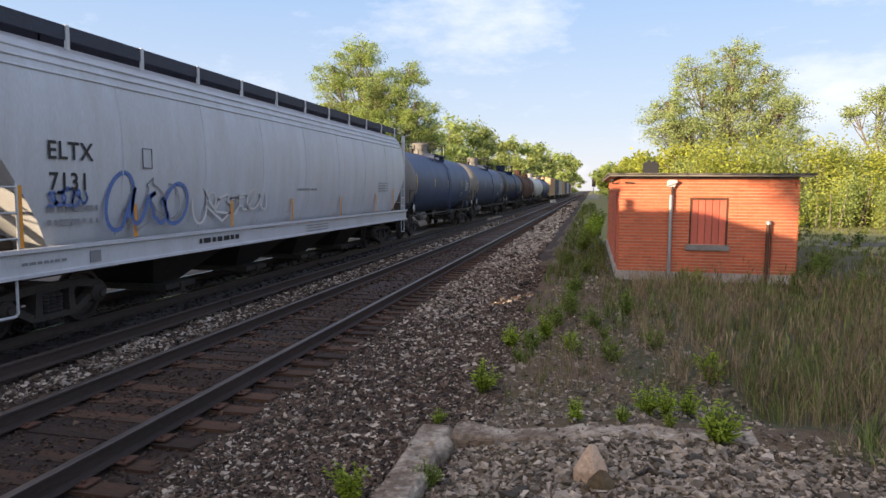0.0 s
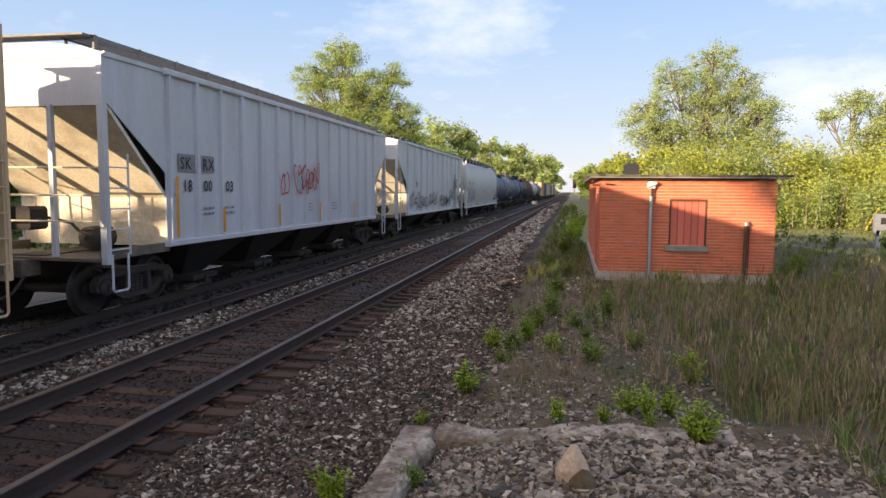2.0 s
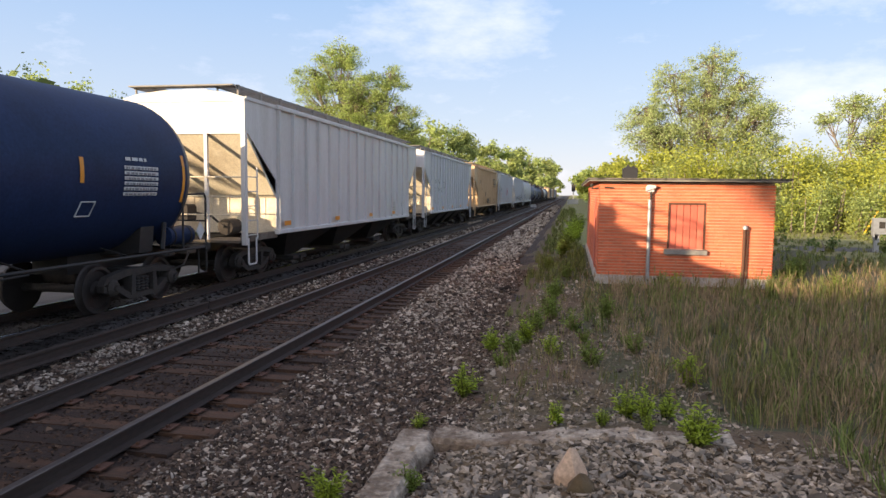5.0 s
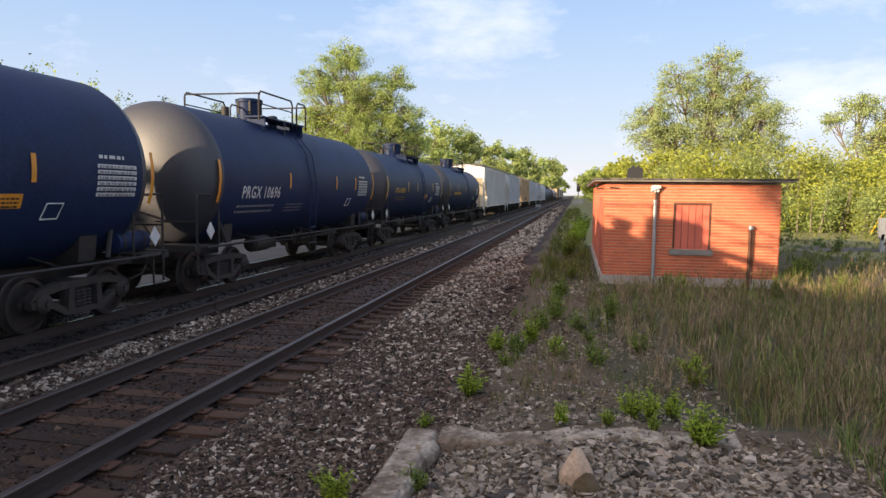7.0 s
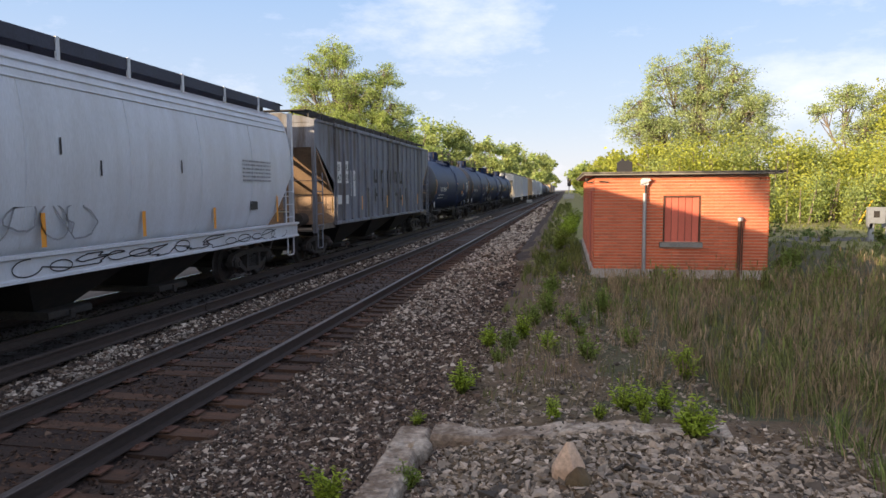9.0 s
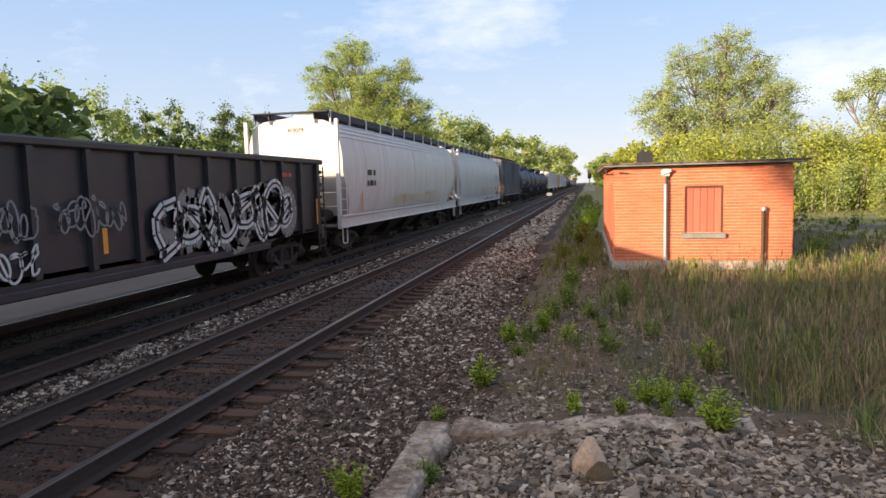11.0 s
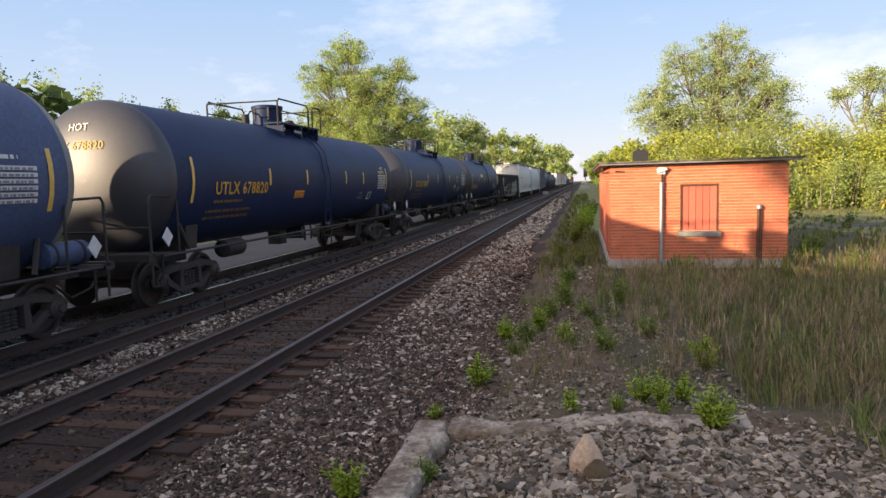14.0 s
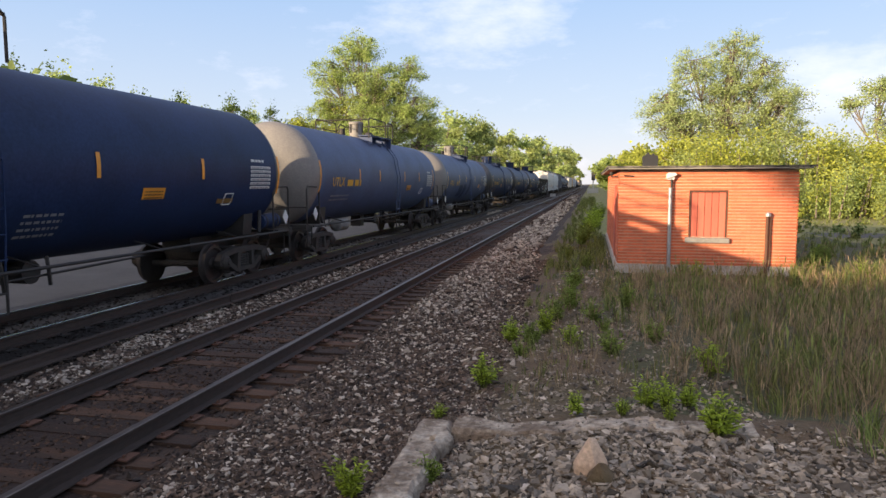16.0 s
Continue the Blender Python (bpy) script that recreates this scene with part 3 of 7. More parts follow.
def stones(name, label, spots, mats, seed, pale=0.1):
    """Scatters angular broken stones: spots are (x0, x1, y0, y1, per square metre, size)."""
    rng = np.random.default_rng(seed)
    lump = np.array([(1, 0.3, 0.2), (-1, -0.2, 0.3), (0.2, 1, -0.3), (-0.3, -1, 0.2), (0.3, -0.2, 1), (-0.2, 0.3, -1)], float)
    tris = np.array([(0, 2, 4), (2, 1, 4), (1, 3, 4), (3, 0, 4), (2, 0, 5), (1, 2, 5), (3, 1, 5), (0, 3, 5)])
    V, count = [], 0
    for x0, x1, y0, y1, dens, size, *level in spots:
        n = int((x1 - x0) * (y1 - y0) * dens)
        xs, ys = rng.uniform(x0, x1, n), rng.uniform(y0, y1, n)
        s = size * 0.5 * rng.gamma(6.0, 1 / 6.0, n)
        sc = s[:, None] * rng.uniform(0.5, 1.15, (n, 3)) * (1.15, 0.95, 0.7)
        q = (lump[None] + rng.uniform(-0.45, 0.45, (n, 6, 3))) * sc[:, None]
        a, b = rng.uniform(0, 6.28, n), rng.normal(0, 0.55, n)
        ca, sa, cb, sb = np.cos(a), np.sin(a), np.cos(b), np.sin(b)
        yy, zz = q[..., 1] * cb[:, None] - q[..., 2] * sb[:, None], q[..., 1] * sb[:, None] + q[..., 2] * cb[:, None]
        xx, yy = q[..., 0] * ca[:, None] - yy * sa[:, None], q[..., 0] * sa[:, None] + yy * ca[:, None]
        zs = np.array([level[0] if level else ground_z(x, y) for x, y in zip(xs, ys)])
        V.append(np.stack([xx + xs[:, None], yy + ys[:, None], zz + (zs + s * 0.25)[:, None]], -1).reshape(-1, 3))
        count += n
    F = (tris[None] + 6 * np.arange(count)[:, None, None]).reshape(-1, 3)
    me = bpy.data.meshes.new(name)
    me.from_pydata(np.concatenate(V).tolist(), [], F.tolist())
    for m in mats:
        me.materials.append(MATS[m])
    idx = np.repeat((rng.random(count) < pale).astype(int) if len(mats) > 1 else np.zeros(count, int), 8)
    me.polygons.foreach_set("material_index", idx.tolist())
    me.update()
    tagged(new(name, me), label, "stones", kind="stuff")


build_ties()
stones("ballast", "angular grey-brown ballast stones beside and between the tracks", [
    (1.25, 3.9, 2.8, 7.0, 1700, 0.038), (1.25, 3.4, -1.5, 2.8, 150, 0.06), (1.25, 3.8, 7.0, 12.0, 900, 0.044), (1.25, 3.6, 12.0, 20.0, 340, 0.066),
    (-1.35, -1.1, 2.8, 20.0, 220, 0.045), (-2.2, -1.3, 3.5, 14.0, 480, 0.05), (-2.2, -1.3, 14.0, 30.0, 190, 0.065), (-2.2, -1.3, 30.0, 60.0, 50, 0.11)], ["stone", "stone_pale"], 3, 0.13)
stones("far_ballast", "grey and pale ballast stones further along the line", [(1.25, 3.3, 14.0, 22.0, 120, 0.07), (1.25, 3.0, 20.0, 36.0, 130, 0.10), (1.25, 2.9, 36.0, 70.0, 36, 0.16), (1.25, 2.9, 70.0, 140.0, 7, 0.3), (-2.2, -1.3, 24.0, 60.0, 40, 0.12)], ["stone", "stone_pale"], 13, 0.45)
# brown stones whose colour includes the shade beside the train
stones("track_ballast", "brown ballast stones filling the near track, darkened for the train's shade", [(-0.68, 0.68, 2.8, 14.0, 330, 0.036), (-0.68, 0.68, 14.0, 30.0, 80, 0.055), (-1.1, -0.8, 2.8, 20.0, 220, 0.045), (0.8, 1.35, 2.8, 20.0, 240, 0.045)], ["track_shade_stone", "stone"], 19, 0.08)
# near-black stones carry the shade under the train in their colour
stones("oily_ballast", "dark ballast under the far track, the train's shade in its colour", [(-5.6, -2.2, 5.0, 12.0, 130, 0.05), (-5.6, -2.2, 12.0, 28.0, 45, 0.07)], ["shaded_soil"], 9)
stones("pale_ballast", "pale grey spilled stones between the tracks", [(-2.0, -1.5, 4.5, 9.0, 90, 0.045), (-2.05, -1.5, 9.0, 20.0, 110, 0.055), (-2.1, -1.5, 20.0, 44.0, 40, 0.08), (-2.55, -2.0, 10.6, 11.7, 600, 0.05), (-2.3, -1.7, 8.5, 9.4, 420, 0.05), (-1.9, -1.45, 6.8, 8.2, 260, 0.05), (-3.2, -2.5, 52.0, 60.0, 60, 0.16), (1.5, 3.3, 4.0, 9.0, 60, 0.045), (1.5, 3.3, 9.0, 14.0, 90, 0.05), (1.35, 2.7, 12.0, 24.0, 170, 0.06), (1.35, 2.7, 24.0, 44.0, 90, 0.09), (1.35, 2.7, 44.0, 90.0, 28, 0.16)], ["stone_pale"], 5)
stones("gravel", "grey gravel lying on the old concrete slab", [(3.75, 6.6, 2.6, 4.95, 1400, 0.045), (4.6, 7.0, 4.6, 5.3, 500, 0.034), (3.6, 6.2, 5.4, 7.2, 420, 0.036), (3.4, 6.0, 7.2, 12.0, 210, 0.04), (4.0, 5.4, 12.0, 20.0, 60, 0.05), (6.4, 8.0, 2.6, 4.8, 420, 0.036), (3.7, 8.0, -1.5, 2.6, 130, 0.05), (3.42, 3.72, 2.5, 5.3, 60, 0.03, 0.272), (3.8, 4.6, 5.0, 5.3, 110, 0.032, 0.315), (4.6, 5.9, 4.95, 5.25, 150, 0.035, 0.385)], ["slab_gravel", "stone_pale"], 7, 0.12)


# ---- slab and rock ----
def build_slab():
    slab = thing("concrete_slab", None, "broken edge of an old concrete slab filled with gravel", "slab")
    def strip(name, along, start, z0, n, w, side, seed):
        """A crumbling concrete edge: a worn, pitted top with ragged sides."""
        me, nw = Mesh(), 12
        for i in range(n):
            u = start + 0.05 * i
            lo, hi = 0.05 * nz(i * 0.21, seed), w + 0.09 * nz(i * 0.17, seed + 5) + 0.03 * nz(i * 0.6, seed)
            zc = z0(u)
            for k in range(nw):
                f = k / (nw - 1)
                v = along + lo + (hi - lo) * f
                z = zc + 0.014 * nz(u * 6, v * 6, seed) + 0.010 * nz(u * 19, v * 19, seed) - (0.035 if k in (1, nw - 2) else 0)
                if k in (0, nw - 1):
                    z = zc - 0.4
                me.v.append((v, u, z) if side == "x" else (u, v, z))
        for i in range(n - 1):
            for k in range(nw - 1):
                me.f.append((i * nw + k, i * nw + k + 1, (i + 1) * nw + k + 1, (i + 1) * nw + k))
                me.mi.append(0)
        me.f += [tuple(range(nw)), tuple((n - 1) * nw + k for k in range(nw - 1, -1, -1))]
        me.mi += [0, 0]
        part(name, me, "old_concrete", slab, "cracked pale concrete kerb")

    strip("side_kerb", 3.40, 2.4, lambda u: 0.265, 57, 0.34, "x", 3)
    strip("end_kerb", 4.98, 3.72, lambda u: max(0.27, ground_z(u, 5.15) + 0.022), 46, 0.33, "y", 8)


build_slab()


def broken_stone(name, seed, sx, sy, sz, lean=0.25):
    """A faceted lump: a jagged five-sided base drawn up to a short slanting ridge."""
    rng = random.Random(seed)
    bm = bmesh.new()
    for k in range(6):
        a = k * 1.047 + rng.uniform(-0.3, 0.3)
        bm.verts.new((sx * math.cos(a), sy * math.sin(a), -sz * rng.uniform(0.7, 1.0)))
        bm.verts.new((sx * math.cos(a + 0.4) * 0.95, sy * math.sin(a + 0.4) * 0.95, sz * rng.uniform(-0.5, 0.15)))
    for k in (-1, 1):
        bm.verts.new((sx * (lean + 0.22 * k), sy * 0.2 * k, sz * (1.0 - 0.12 * k)))
    bmesh.ops.convex_hull(bm, input=bm.verts)
    bmesh.ops.delete(bm, geom=[v for v in bm.verts if not v.link_faces], context="VERTS")
    bmesh.ops.bevel(bm, geom=bm.edges[:], offset=0.005, segments=1, affect="EDGES")
    me = bpy.data.meshes.new(name)
    bm.to_mesh(me)
    bm.free()
    return me


def build_rock():
    me = broken_stone("rock", 6, 0.125, 0.10, 0.14)
    me.materials.append(MATS["sandstone"])
    ob = tagged(new("rock", me), "tan angular rock lying on the gravel", "rock")
    ob.matrix_basis = pose(4.78, 4.3, ground_z(4.78, 4.3) + 0.09, 4, -8, 20)
    o2 = new("clod", broken_stone("clod", 9, 0.10, 0.08, 0.07, 0.0))
    o2.data.materials.append(MATS["earth"])
    o2.matrix_basis = pose(4.86, 4.12, ground_z(4.86, 4.12) + 0.05)
    tagged(o2, "dark lump of earth beside a tan rock", "clod")


build_rock()


# ---- weeds and grass ----
def weed(x, y, size, seed, leaf="weed_leaf", stems=7, label="bright green leafy weed growing in the gravel"):
    rng = random.Random(seed)
    z = ground_z(x, y)
    t = thing("weed", pose(x, y, z), label, "weed", "weeds along the tracks")
    sm, lf = Mesh(), Mesh()
    for k in range(stems):
        a, r = rng.uniform(0, 6.28), size * rng.uniform(0.05, 0.62)
        h = size * rng.uniform(0.5, 1.15) * (1.1 - 0.6 * r / size)
        tip = Vector((math.cos(a) * r, math.sin(a) * r, h))
        sm.tube([(0.02 * math.cos(a), 0.02 * math.sin(a), -0.02), tuple(tip * 0.55 + Vector((0, 0, 0.05 * size))), tuple(tip)], [0.006, 0.005, 0.003], 4)
        for j in range(16):
            f = 0.2 + 0.8 * j / 15
            p = tip * f
            b = rng.uniform(0, 6.28)
            L = size * rng.uniform(0.2, 0.36) * (1.15 - 0.5 * f)
            d = Vector((math.cos(b), math.sin(b), rng.uniform(0.0, 0.9))).normalized()
            s = d.cross(Vector((0, 0, 1))).normalized() * L * 0.17
            o = len(lf.v)
            m = p + d * L * 0.5 + Vector((0, 0, L * 0.08))
            lf.v += [tuple(p), tuple(m + s), tuple(p + d * L - Vector((0, 0, L * 0.15))), tuple(m - s)]
            lf.f.append((o, o + 1, o + 2, o + 3))
            lf.mi.append(0)
    tagged(part("stem", sm, "grass_green", t), kind="stuff")
    part("leaves", lf, leaf, t)


for k, (x, y, s) in enumerate(((3.66, 7.06, 0.36), (4.68, 5.45, 0.22), (5.03, 5.4, 0.16), (5.40, 5.75, 0.30), (5.69, 5.05, 0.34), (3.35, 6.19, 0.18), (3.05, 4.55, 0.34), (5.39, 5.33, 0.15), (5.25, 5.9, 0.3), (5.6, 5.9, 0.28), (4.46, 13.5, 0.62), (4.47, 11.1, 0.5), (4.16, 9.5, 0.45), (4.29, 10.2, 0.5), (4.83, 10.0, 0.42), (3.71, 9.2, 0.42), (4.02, 8.9, 0.42), (4.6, 24.0, 1.0), (4.8, 27.5, 1.1), (4.5, 22.5, 0.9), (4.17, 19.0, 0.55), (4.9, 30.0, 1.2), (5.36, 10.9, 0.45), (5.02, 8.0, 0.32), (7.0, 14.9, 0.5), (5.41, 12.0, 0.4), (5.58, 8.6, 0.4), (4.54, 8.65, 0.36), (3.92, 8.3, 0.3), (4.98, 9.2, 0.3), (6.0, 7.2, 0.4), (4.4, 12.2, 0.5), (4.7, 16.5, 0.5), (5.0, 34.0, 1.3), (5.2, 38.0, 1.4), (3.70, 4.3, 0.24), (6.7, 14.9, 0.45), (8.9, 15.0, 0.4), (9.9, 17.0, 0.8), (10.4, 18.2, 0.8), (9.6, 16.4, 0.7), (10.0, 14.5, 0.6))):
    weed(x, y, s * (0.65 if y > 16 else 0.70 if y > 8 else 0.85), 400 + k, ("weed_leaf" if y < 8 or k % 3 == 0 else "weed_dark") if k < 35 or k == 41 else "weed_dark", stems=22 if s > 0.3 else 14)


def grass(name, label, spots, m, seed, width=0.004, lean=0.35, tuft=9, heads=0.0):
    """Bent blades in tufts of uneven height; spots are (x0, x1, y0, y1, tufts per square metre, height); heads adds seed heads."""
    rng = np.random.default_rng(seed)
    V, F = [], []
    for x0, x1, y0, y1, dens, hh in spots:
        for _ in range(int((x1 - x0) * (y1 - y0) * dens)):
            cx, cy = rng.uniform(x0, x1), rng.uniform(y0, y1)
            patchy = nz(cx * 0.8 + seed, cy * 0.8) + 0.5 * nz(cx * 2.1, cy * 2.1, seed)
            if patchy < -0.25 or HX0 - 0.15 < cx < HX1 + 0.15 and cy > HY0 - 0.15:
                continue
            if 3.3 < cx < 6.3 and cy < 5.5 and rng.random() < 0.97:
                continue
            cz = ground_z(cx, cy) - 0.01
            th = hh * rng.uniform(0.45, 1.2) * (1 + 0.55 * patchy)
            ta, tl = rng.uniform(0, 6.28), rng.uniform(0, lean) * th
            for _ in range(int(tuft * rng.uniform(0.4, 1.5)) + 1):
                x, y = cx + rng.normal(0, 0.035), cy + rng.normal(0, 0.035)
                h = th * rng.uniform(0.45, 1.1)
                a, b = rng.uniform(0, 6.28), rng.uniform(0.1, 0.75) * h
                ex, ey = np.cos(a) * b * 0.6 + np.cos(ta) * tl, np.sin(a) * b * 0.6 + np.sin(ta) * tl
                w = width * rng.uniform(0.6, 1.5) * (1 + 0.05 * y)
                px, py = -np.sin(a) * w, np.cos(a) * w
                o = len(V)
                V += [(x - px, y - py, cz), (x + px, y + py, cz), (x + ex * 0.2 + px, y + ey * 0.2 + py, cz + h * 0.5), (x + ex * 0.2 - px, y + ey * 0.2 - py, cz + h * 0.5), (x + ex * 0.55 + px * 0.7, y + ey * 0.55 + py * 0.7, cz + h * 0.82), (x + ex * 0.55 - px * 0.7, y + ey * 0.55 - py * 0.7, cz + h * 0.82), (x + ex, y + ey, cz + h)]
                F += [(o, o + 1, o + 2, o + 3), (o + 3, o + 2, o + 4, o + 5), (o + 5, o + 4, o + 6)]
                if rng.random() < heads:
                    o, k, l = len(V), w * 2.6, 0.05 + 0.08 * h
                    tx, ty, tz = x + ex, y + ey, cz + h
                    V += [(tx, ty, tz - l), (tx + k, ty, tz), (tx + ex * 0.1, ty + ey * 0.1, tz + l * 0.7), (tx - k, ty, tz)]
                    F.append((o, o + 1, o + 2, o + 3))
    me = bpy.data.meshes.new(name)
    me.from_pydata([tuple(float(c) for c in v) for v in V], [], F)
    me.materials.append(MATS[m])
    me.update()
    tagged(new(name, me), label, "grass", kind="stuff")


grass("grass", "rough green grass and weeds on the verge", [(6.2, 8.5, 4.9, 9.5, 42, 0.33), (6.6, 9.5, 3.0, 5.5, 34, 0.30), (8.5, 13.0, 4.0, 15.0, 26, 0.42), (5.0, 8.5, 9.5, 13.0, 22, 0.32), (5.2, 9.4, 13.0, 15.4, 22, 0.24), (9.2, 18.0, 15.0, 24.0, 11, 0.27), (13, 22, 5, 16, 9, 0.45), (9, 26, 24, 40, 5, 0.20), (3.7, 6.0, 6.5, 16, 9, 0.18), (3.7, 5.3, 16, 40, 16, 0.30), (3.7, 5.6, 40, 90, 4, 0.5)], "grass_green", 21, 0.0029, lean=0.5)
grass("dry_grass", "dry brown stalks among the green grass", [(5.4, 9.0, 6.5, 13.0, 30, 0.48), (5.6, 9.2, 13.0, 15.3, 26, 0.38), (6.2, 9.0, 4.6, 8.0, 26, 0.46), (9.0, 13.5, 5.0, 15.0, 20, 0.56), (4.0, 5.8, 6.6, 15, 11, 0.34), (9.3, 16.0, 15.0, 20.0, 4, 0.4), (4.2, 6.4, 5.5, 7.0, 8, 0.28)], "grass_dry", 22, 0.0015, lean=0.9, tuft=6, heads=0.25)
grass("tall_stalks", "tall green flowering stalks standing above the grass", [(6.2, 9.4, 5.0, 12.5, 4.0, 0.66), (9.0, 13.0, 6.0, 14.0, 3, 0.8), (6.0, 9.0, 12.5, 15.2, 4, 0.5)], "grass_green", 27, 0.0022, lean=0.4, tuft=3, heads=0.9)
grass("verge_grass", "short green growth beyond the gravel road", [(-19, -14.6, 4, 40, 3, 0.35)], "grass_green", 23, 0.01)


# ---- trackside equipment ----
def build_equipment():
    c = thing("crossing_sign", pose(15.86, 27.3, 0.2), "white trackside marker box on a short post", "sign")
    part("post", Mesh().box(-0.10, 0.06, -0.06, 0.06, -0.2, 0.78, ch=0.01), "galvanised", c)
    part("box", Mesh().box(-0.18, 0.42, -0.08, 0.08, 0.66, 1.26, ch=0.02), "galvanised", c)
    part("window", Mesh().box(0.02, 0.22, -0.09, -0.078, 0.88, 1.12), "black_steel", c)
    part("bracket", Mesh().prism([(-0.18, 0.66), (0.02, 0.66), (-0.02, 0.45), (-0.12, 0.45)], -0.06, 0.06), "galvanised", c)
    b = thing("relay_cabinet", pose(16.85, 27.8, 0.2), "pale metal relay cabinet on legs", "cabinet")
    part("body", Mesh().box(-0.35, 0.35, -0.25, 0.25, 0.45, 1.15, ch=0.02), "galvanised", b)
    for x in (-0.28, 0.28):
        part("leg", Mesh().box(x - 0.03, x + 0.03, -0.03, 0.03, -0.2, 0.46), "galvanised", b)
    part("door_edge", Mesh().box(-0.31, 0.31, -0.262, -0.25, 0.5, 1.1), "white_paint", b)
    y = thing("guy_guard", pose(20.2, 40.0, 0.0), "leaning yellow plastic guy-wire guard", "marker")
    part("guard", Mesh().tube([(0, 0, -0.1), (0.85, 0.1, 1.5)], 0.045, 8), "yellow_plastic", y, smooth=True)
    s = thing("signal_mast", pose(5.3, 150.0, 0), "distant black signal head on a trackside mast", "signal")
    part("mast", Mesh().tube([(0, 0, -0.3), (0, 0, 4.4)], 0.12, 8), "galvanised", s)
    part("head", Mesh().box(-0.4, 0.4, -0.15, 0.15, 2.9, 4.6, ch=0.05), "black_steel", s)
    part("cabinet", Mesh().box(-1.2, 1.1, -0.4, 0.4, -0.2, 1.2, ch=0.03), "galvanised", s)
    m = thing("marker_post", pose(-2.1, 128.0, -0.2), "small white marker beside the track", "marker")
    part("plate", Mesh().box(-0.5, 0.5, -0.1, 0.1, 0.0, 0.55, ch=0.04), "white_paint", m)


build_equipment()

# ---- the freight train ----
TRACK_X, SPEED = -4.2, 20.33
TRAIN = []
SHARED = {}


def shared(key, make):
    if key not in SHARED:
        SHARED[key] = make()
    return SHARED[key]


def side_frame_mesh():
    """Cast side frame of a truck with its two window openings."""
    me = Mesh()
    me.prism([(-1.12, 0.52), (-1.0, 0.66), (-0.55, 0.74), (0.55, 0.74), (1.0, 0.66), (1.12, 0.52), (1.0, 0.54), (0.5, 0.62), (-0.5, 0.62), (-1.0, 0.54)], -0.07, 0.07, "x")
    me.prism([(1.12, 0.52), (1.10, 0.40), (0.72, 0.36), (0.42, 0.20), (-0.42, 0.20), (-0.72, 0.36), (-1.10, 0.40), (-1.12, 0.52), (-1.0, 0.48), (-0.68, 0.46), (-0.36, 0.29), (0.36, 0.29), (0.68, 0.46), (1.0, 0.48)], -0.07, 0.07, "x")
    for s in (-1, 1):
        me.prism([(s * 0.36, 0.64), (s * 0.26, 0.64), (s * 0.26, 0.27), (s * 0.40, 0.27)], -0.09, 0.09, "x")
        me.lathe([(-0.09, 0.15), (0.10, 0.15), (0.15, 0.10), (0.15, 0.0)], 14, "x", (0, s * 0.889, 0.46))
        me.lathe([(0.15, 0.07), (0.19, 0.06), (0.19, 0.0)], 10, "x", (0, s * 0.889, 0.46))
    return me.data("side_frame", "under_grime", True)


def spring_mesh():
    me = Mesh()
    for k in (-0.13, 0.0, 0.13):
        for j in range(5):
            z = 0.30 + j * 0.055
            me.lathe([(0, 0.055), (0.016, 0.068), (0.034, 0.068), (0.046, 0.055)], 10, "z", (0, k, z))
    return me.data("spring", "under_grime", True)


def wheel_mesh():
    me = Mesh().lathe([(-0.075, 0.10), (-0.07, 0.36), (-0.065, 0.455), (-0.045, 0.468), (-0.035, 0.445), (-0.02, 0.43), (0.065, 0.42), (0.07, 0.36), (0.015, 0.33), (0.01, 0.15), (0.07, 0.12), (0.08, 0.08)], 28, "x")
    return me.data("wheel", "wheel_steel", True)


def add_truck(car, yc):
    bol = Mesh().box(-1.0, 1.0, -0.22, 0.22, 0.42, 0.72, ch=0.04).box(-0.25, 0.25, -0.3, 0.3, 0.70, 0.98)
    for s in (-1, 1):
        bol.box(-0.95, 0.95, s * 0.42 - 0.04, s * 0.42 + 0.04, 0.30, 0.42)
    tr = part("truck", shared("bolster", lambda: bol.data("truck", "under_grime")), None, car, "dark grimy steel truck")
    tr.location = (0, yc, 0)
    for sx in (-1, 1):
        f = part("side_frame", shared("side_frame", side_frame_mesh), None, tr)
        f.location = (sx * 1.03, 0, 0)
        if sx < 0:
            f.rotation_euler = (0, 0, math.pi)
        sp = tagged(part("spring", shared("spring", spring_mesh), None, tr), kind="stuff")
        sp.location = (sx * 1.03, 0, 0)
        for sy in (-1, 1):
            w = part("wheel", shared("wheel", wheel_mesh), None, tr, "steel wheel with a bright worn rim")
            w.location = (sx * 0.765, sy * 0.889, 0.42)
            if sx < 0:
                w.rotation_euler = (0, 0, math.pi)
    ax = shared("axle", lambda: Mesh().lathe([(-1.0, 0.075), (1.0, 0.075)], 10, "x").data("axle", "under_grime", True))
    for sy in (-1, 1):
        part("axle", ax, None, tr).location = (0, sy * 0.889, 0.42)
    return tr


def add_coupler(car, yend, s):
    me = Mesh().box(-0.09, 0.09, min(yend - s * 1.1, yend - s * 0.25), max(yend - s * 1.1, yend - s * 0.25), 0.78, 0.98)
    me.prism([(-0.16, yend - s * 0.30), (-0.20, yend - s * 0.05), (-0.12, yend + s * 0.06), (0.05, yend + s * 0.10), (0.18, yend - s * 0.02), (0.14, yend - s * 0.28)], 0.72, 1.02, "z")
    me.tube([(0.30, yend - s * 0.6, 0.75), (0.34, yend - s * 0.3, 0.5), (0.2, yend, 0.38)], 0.025, 6)
    part("coupler", me, "under_grime", car, "rusty knuckle coupler with a hanging hose")


RIBS = {}


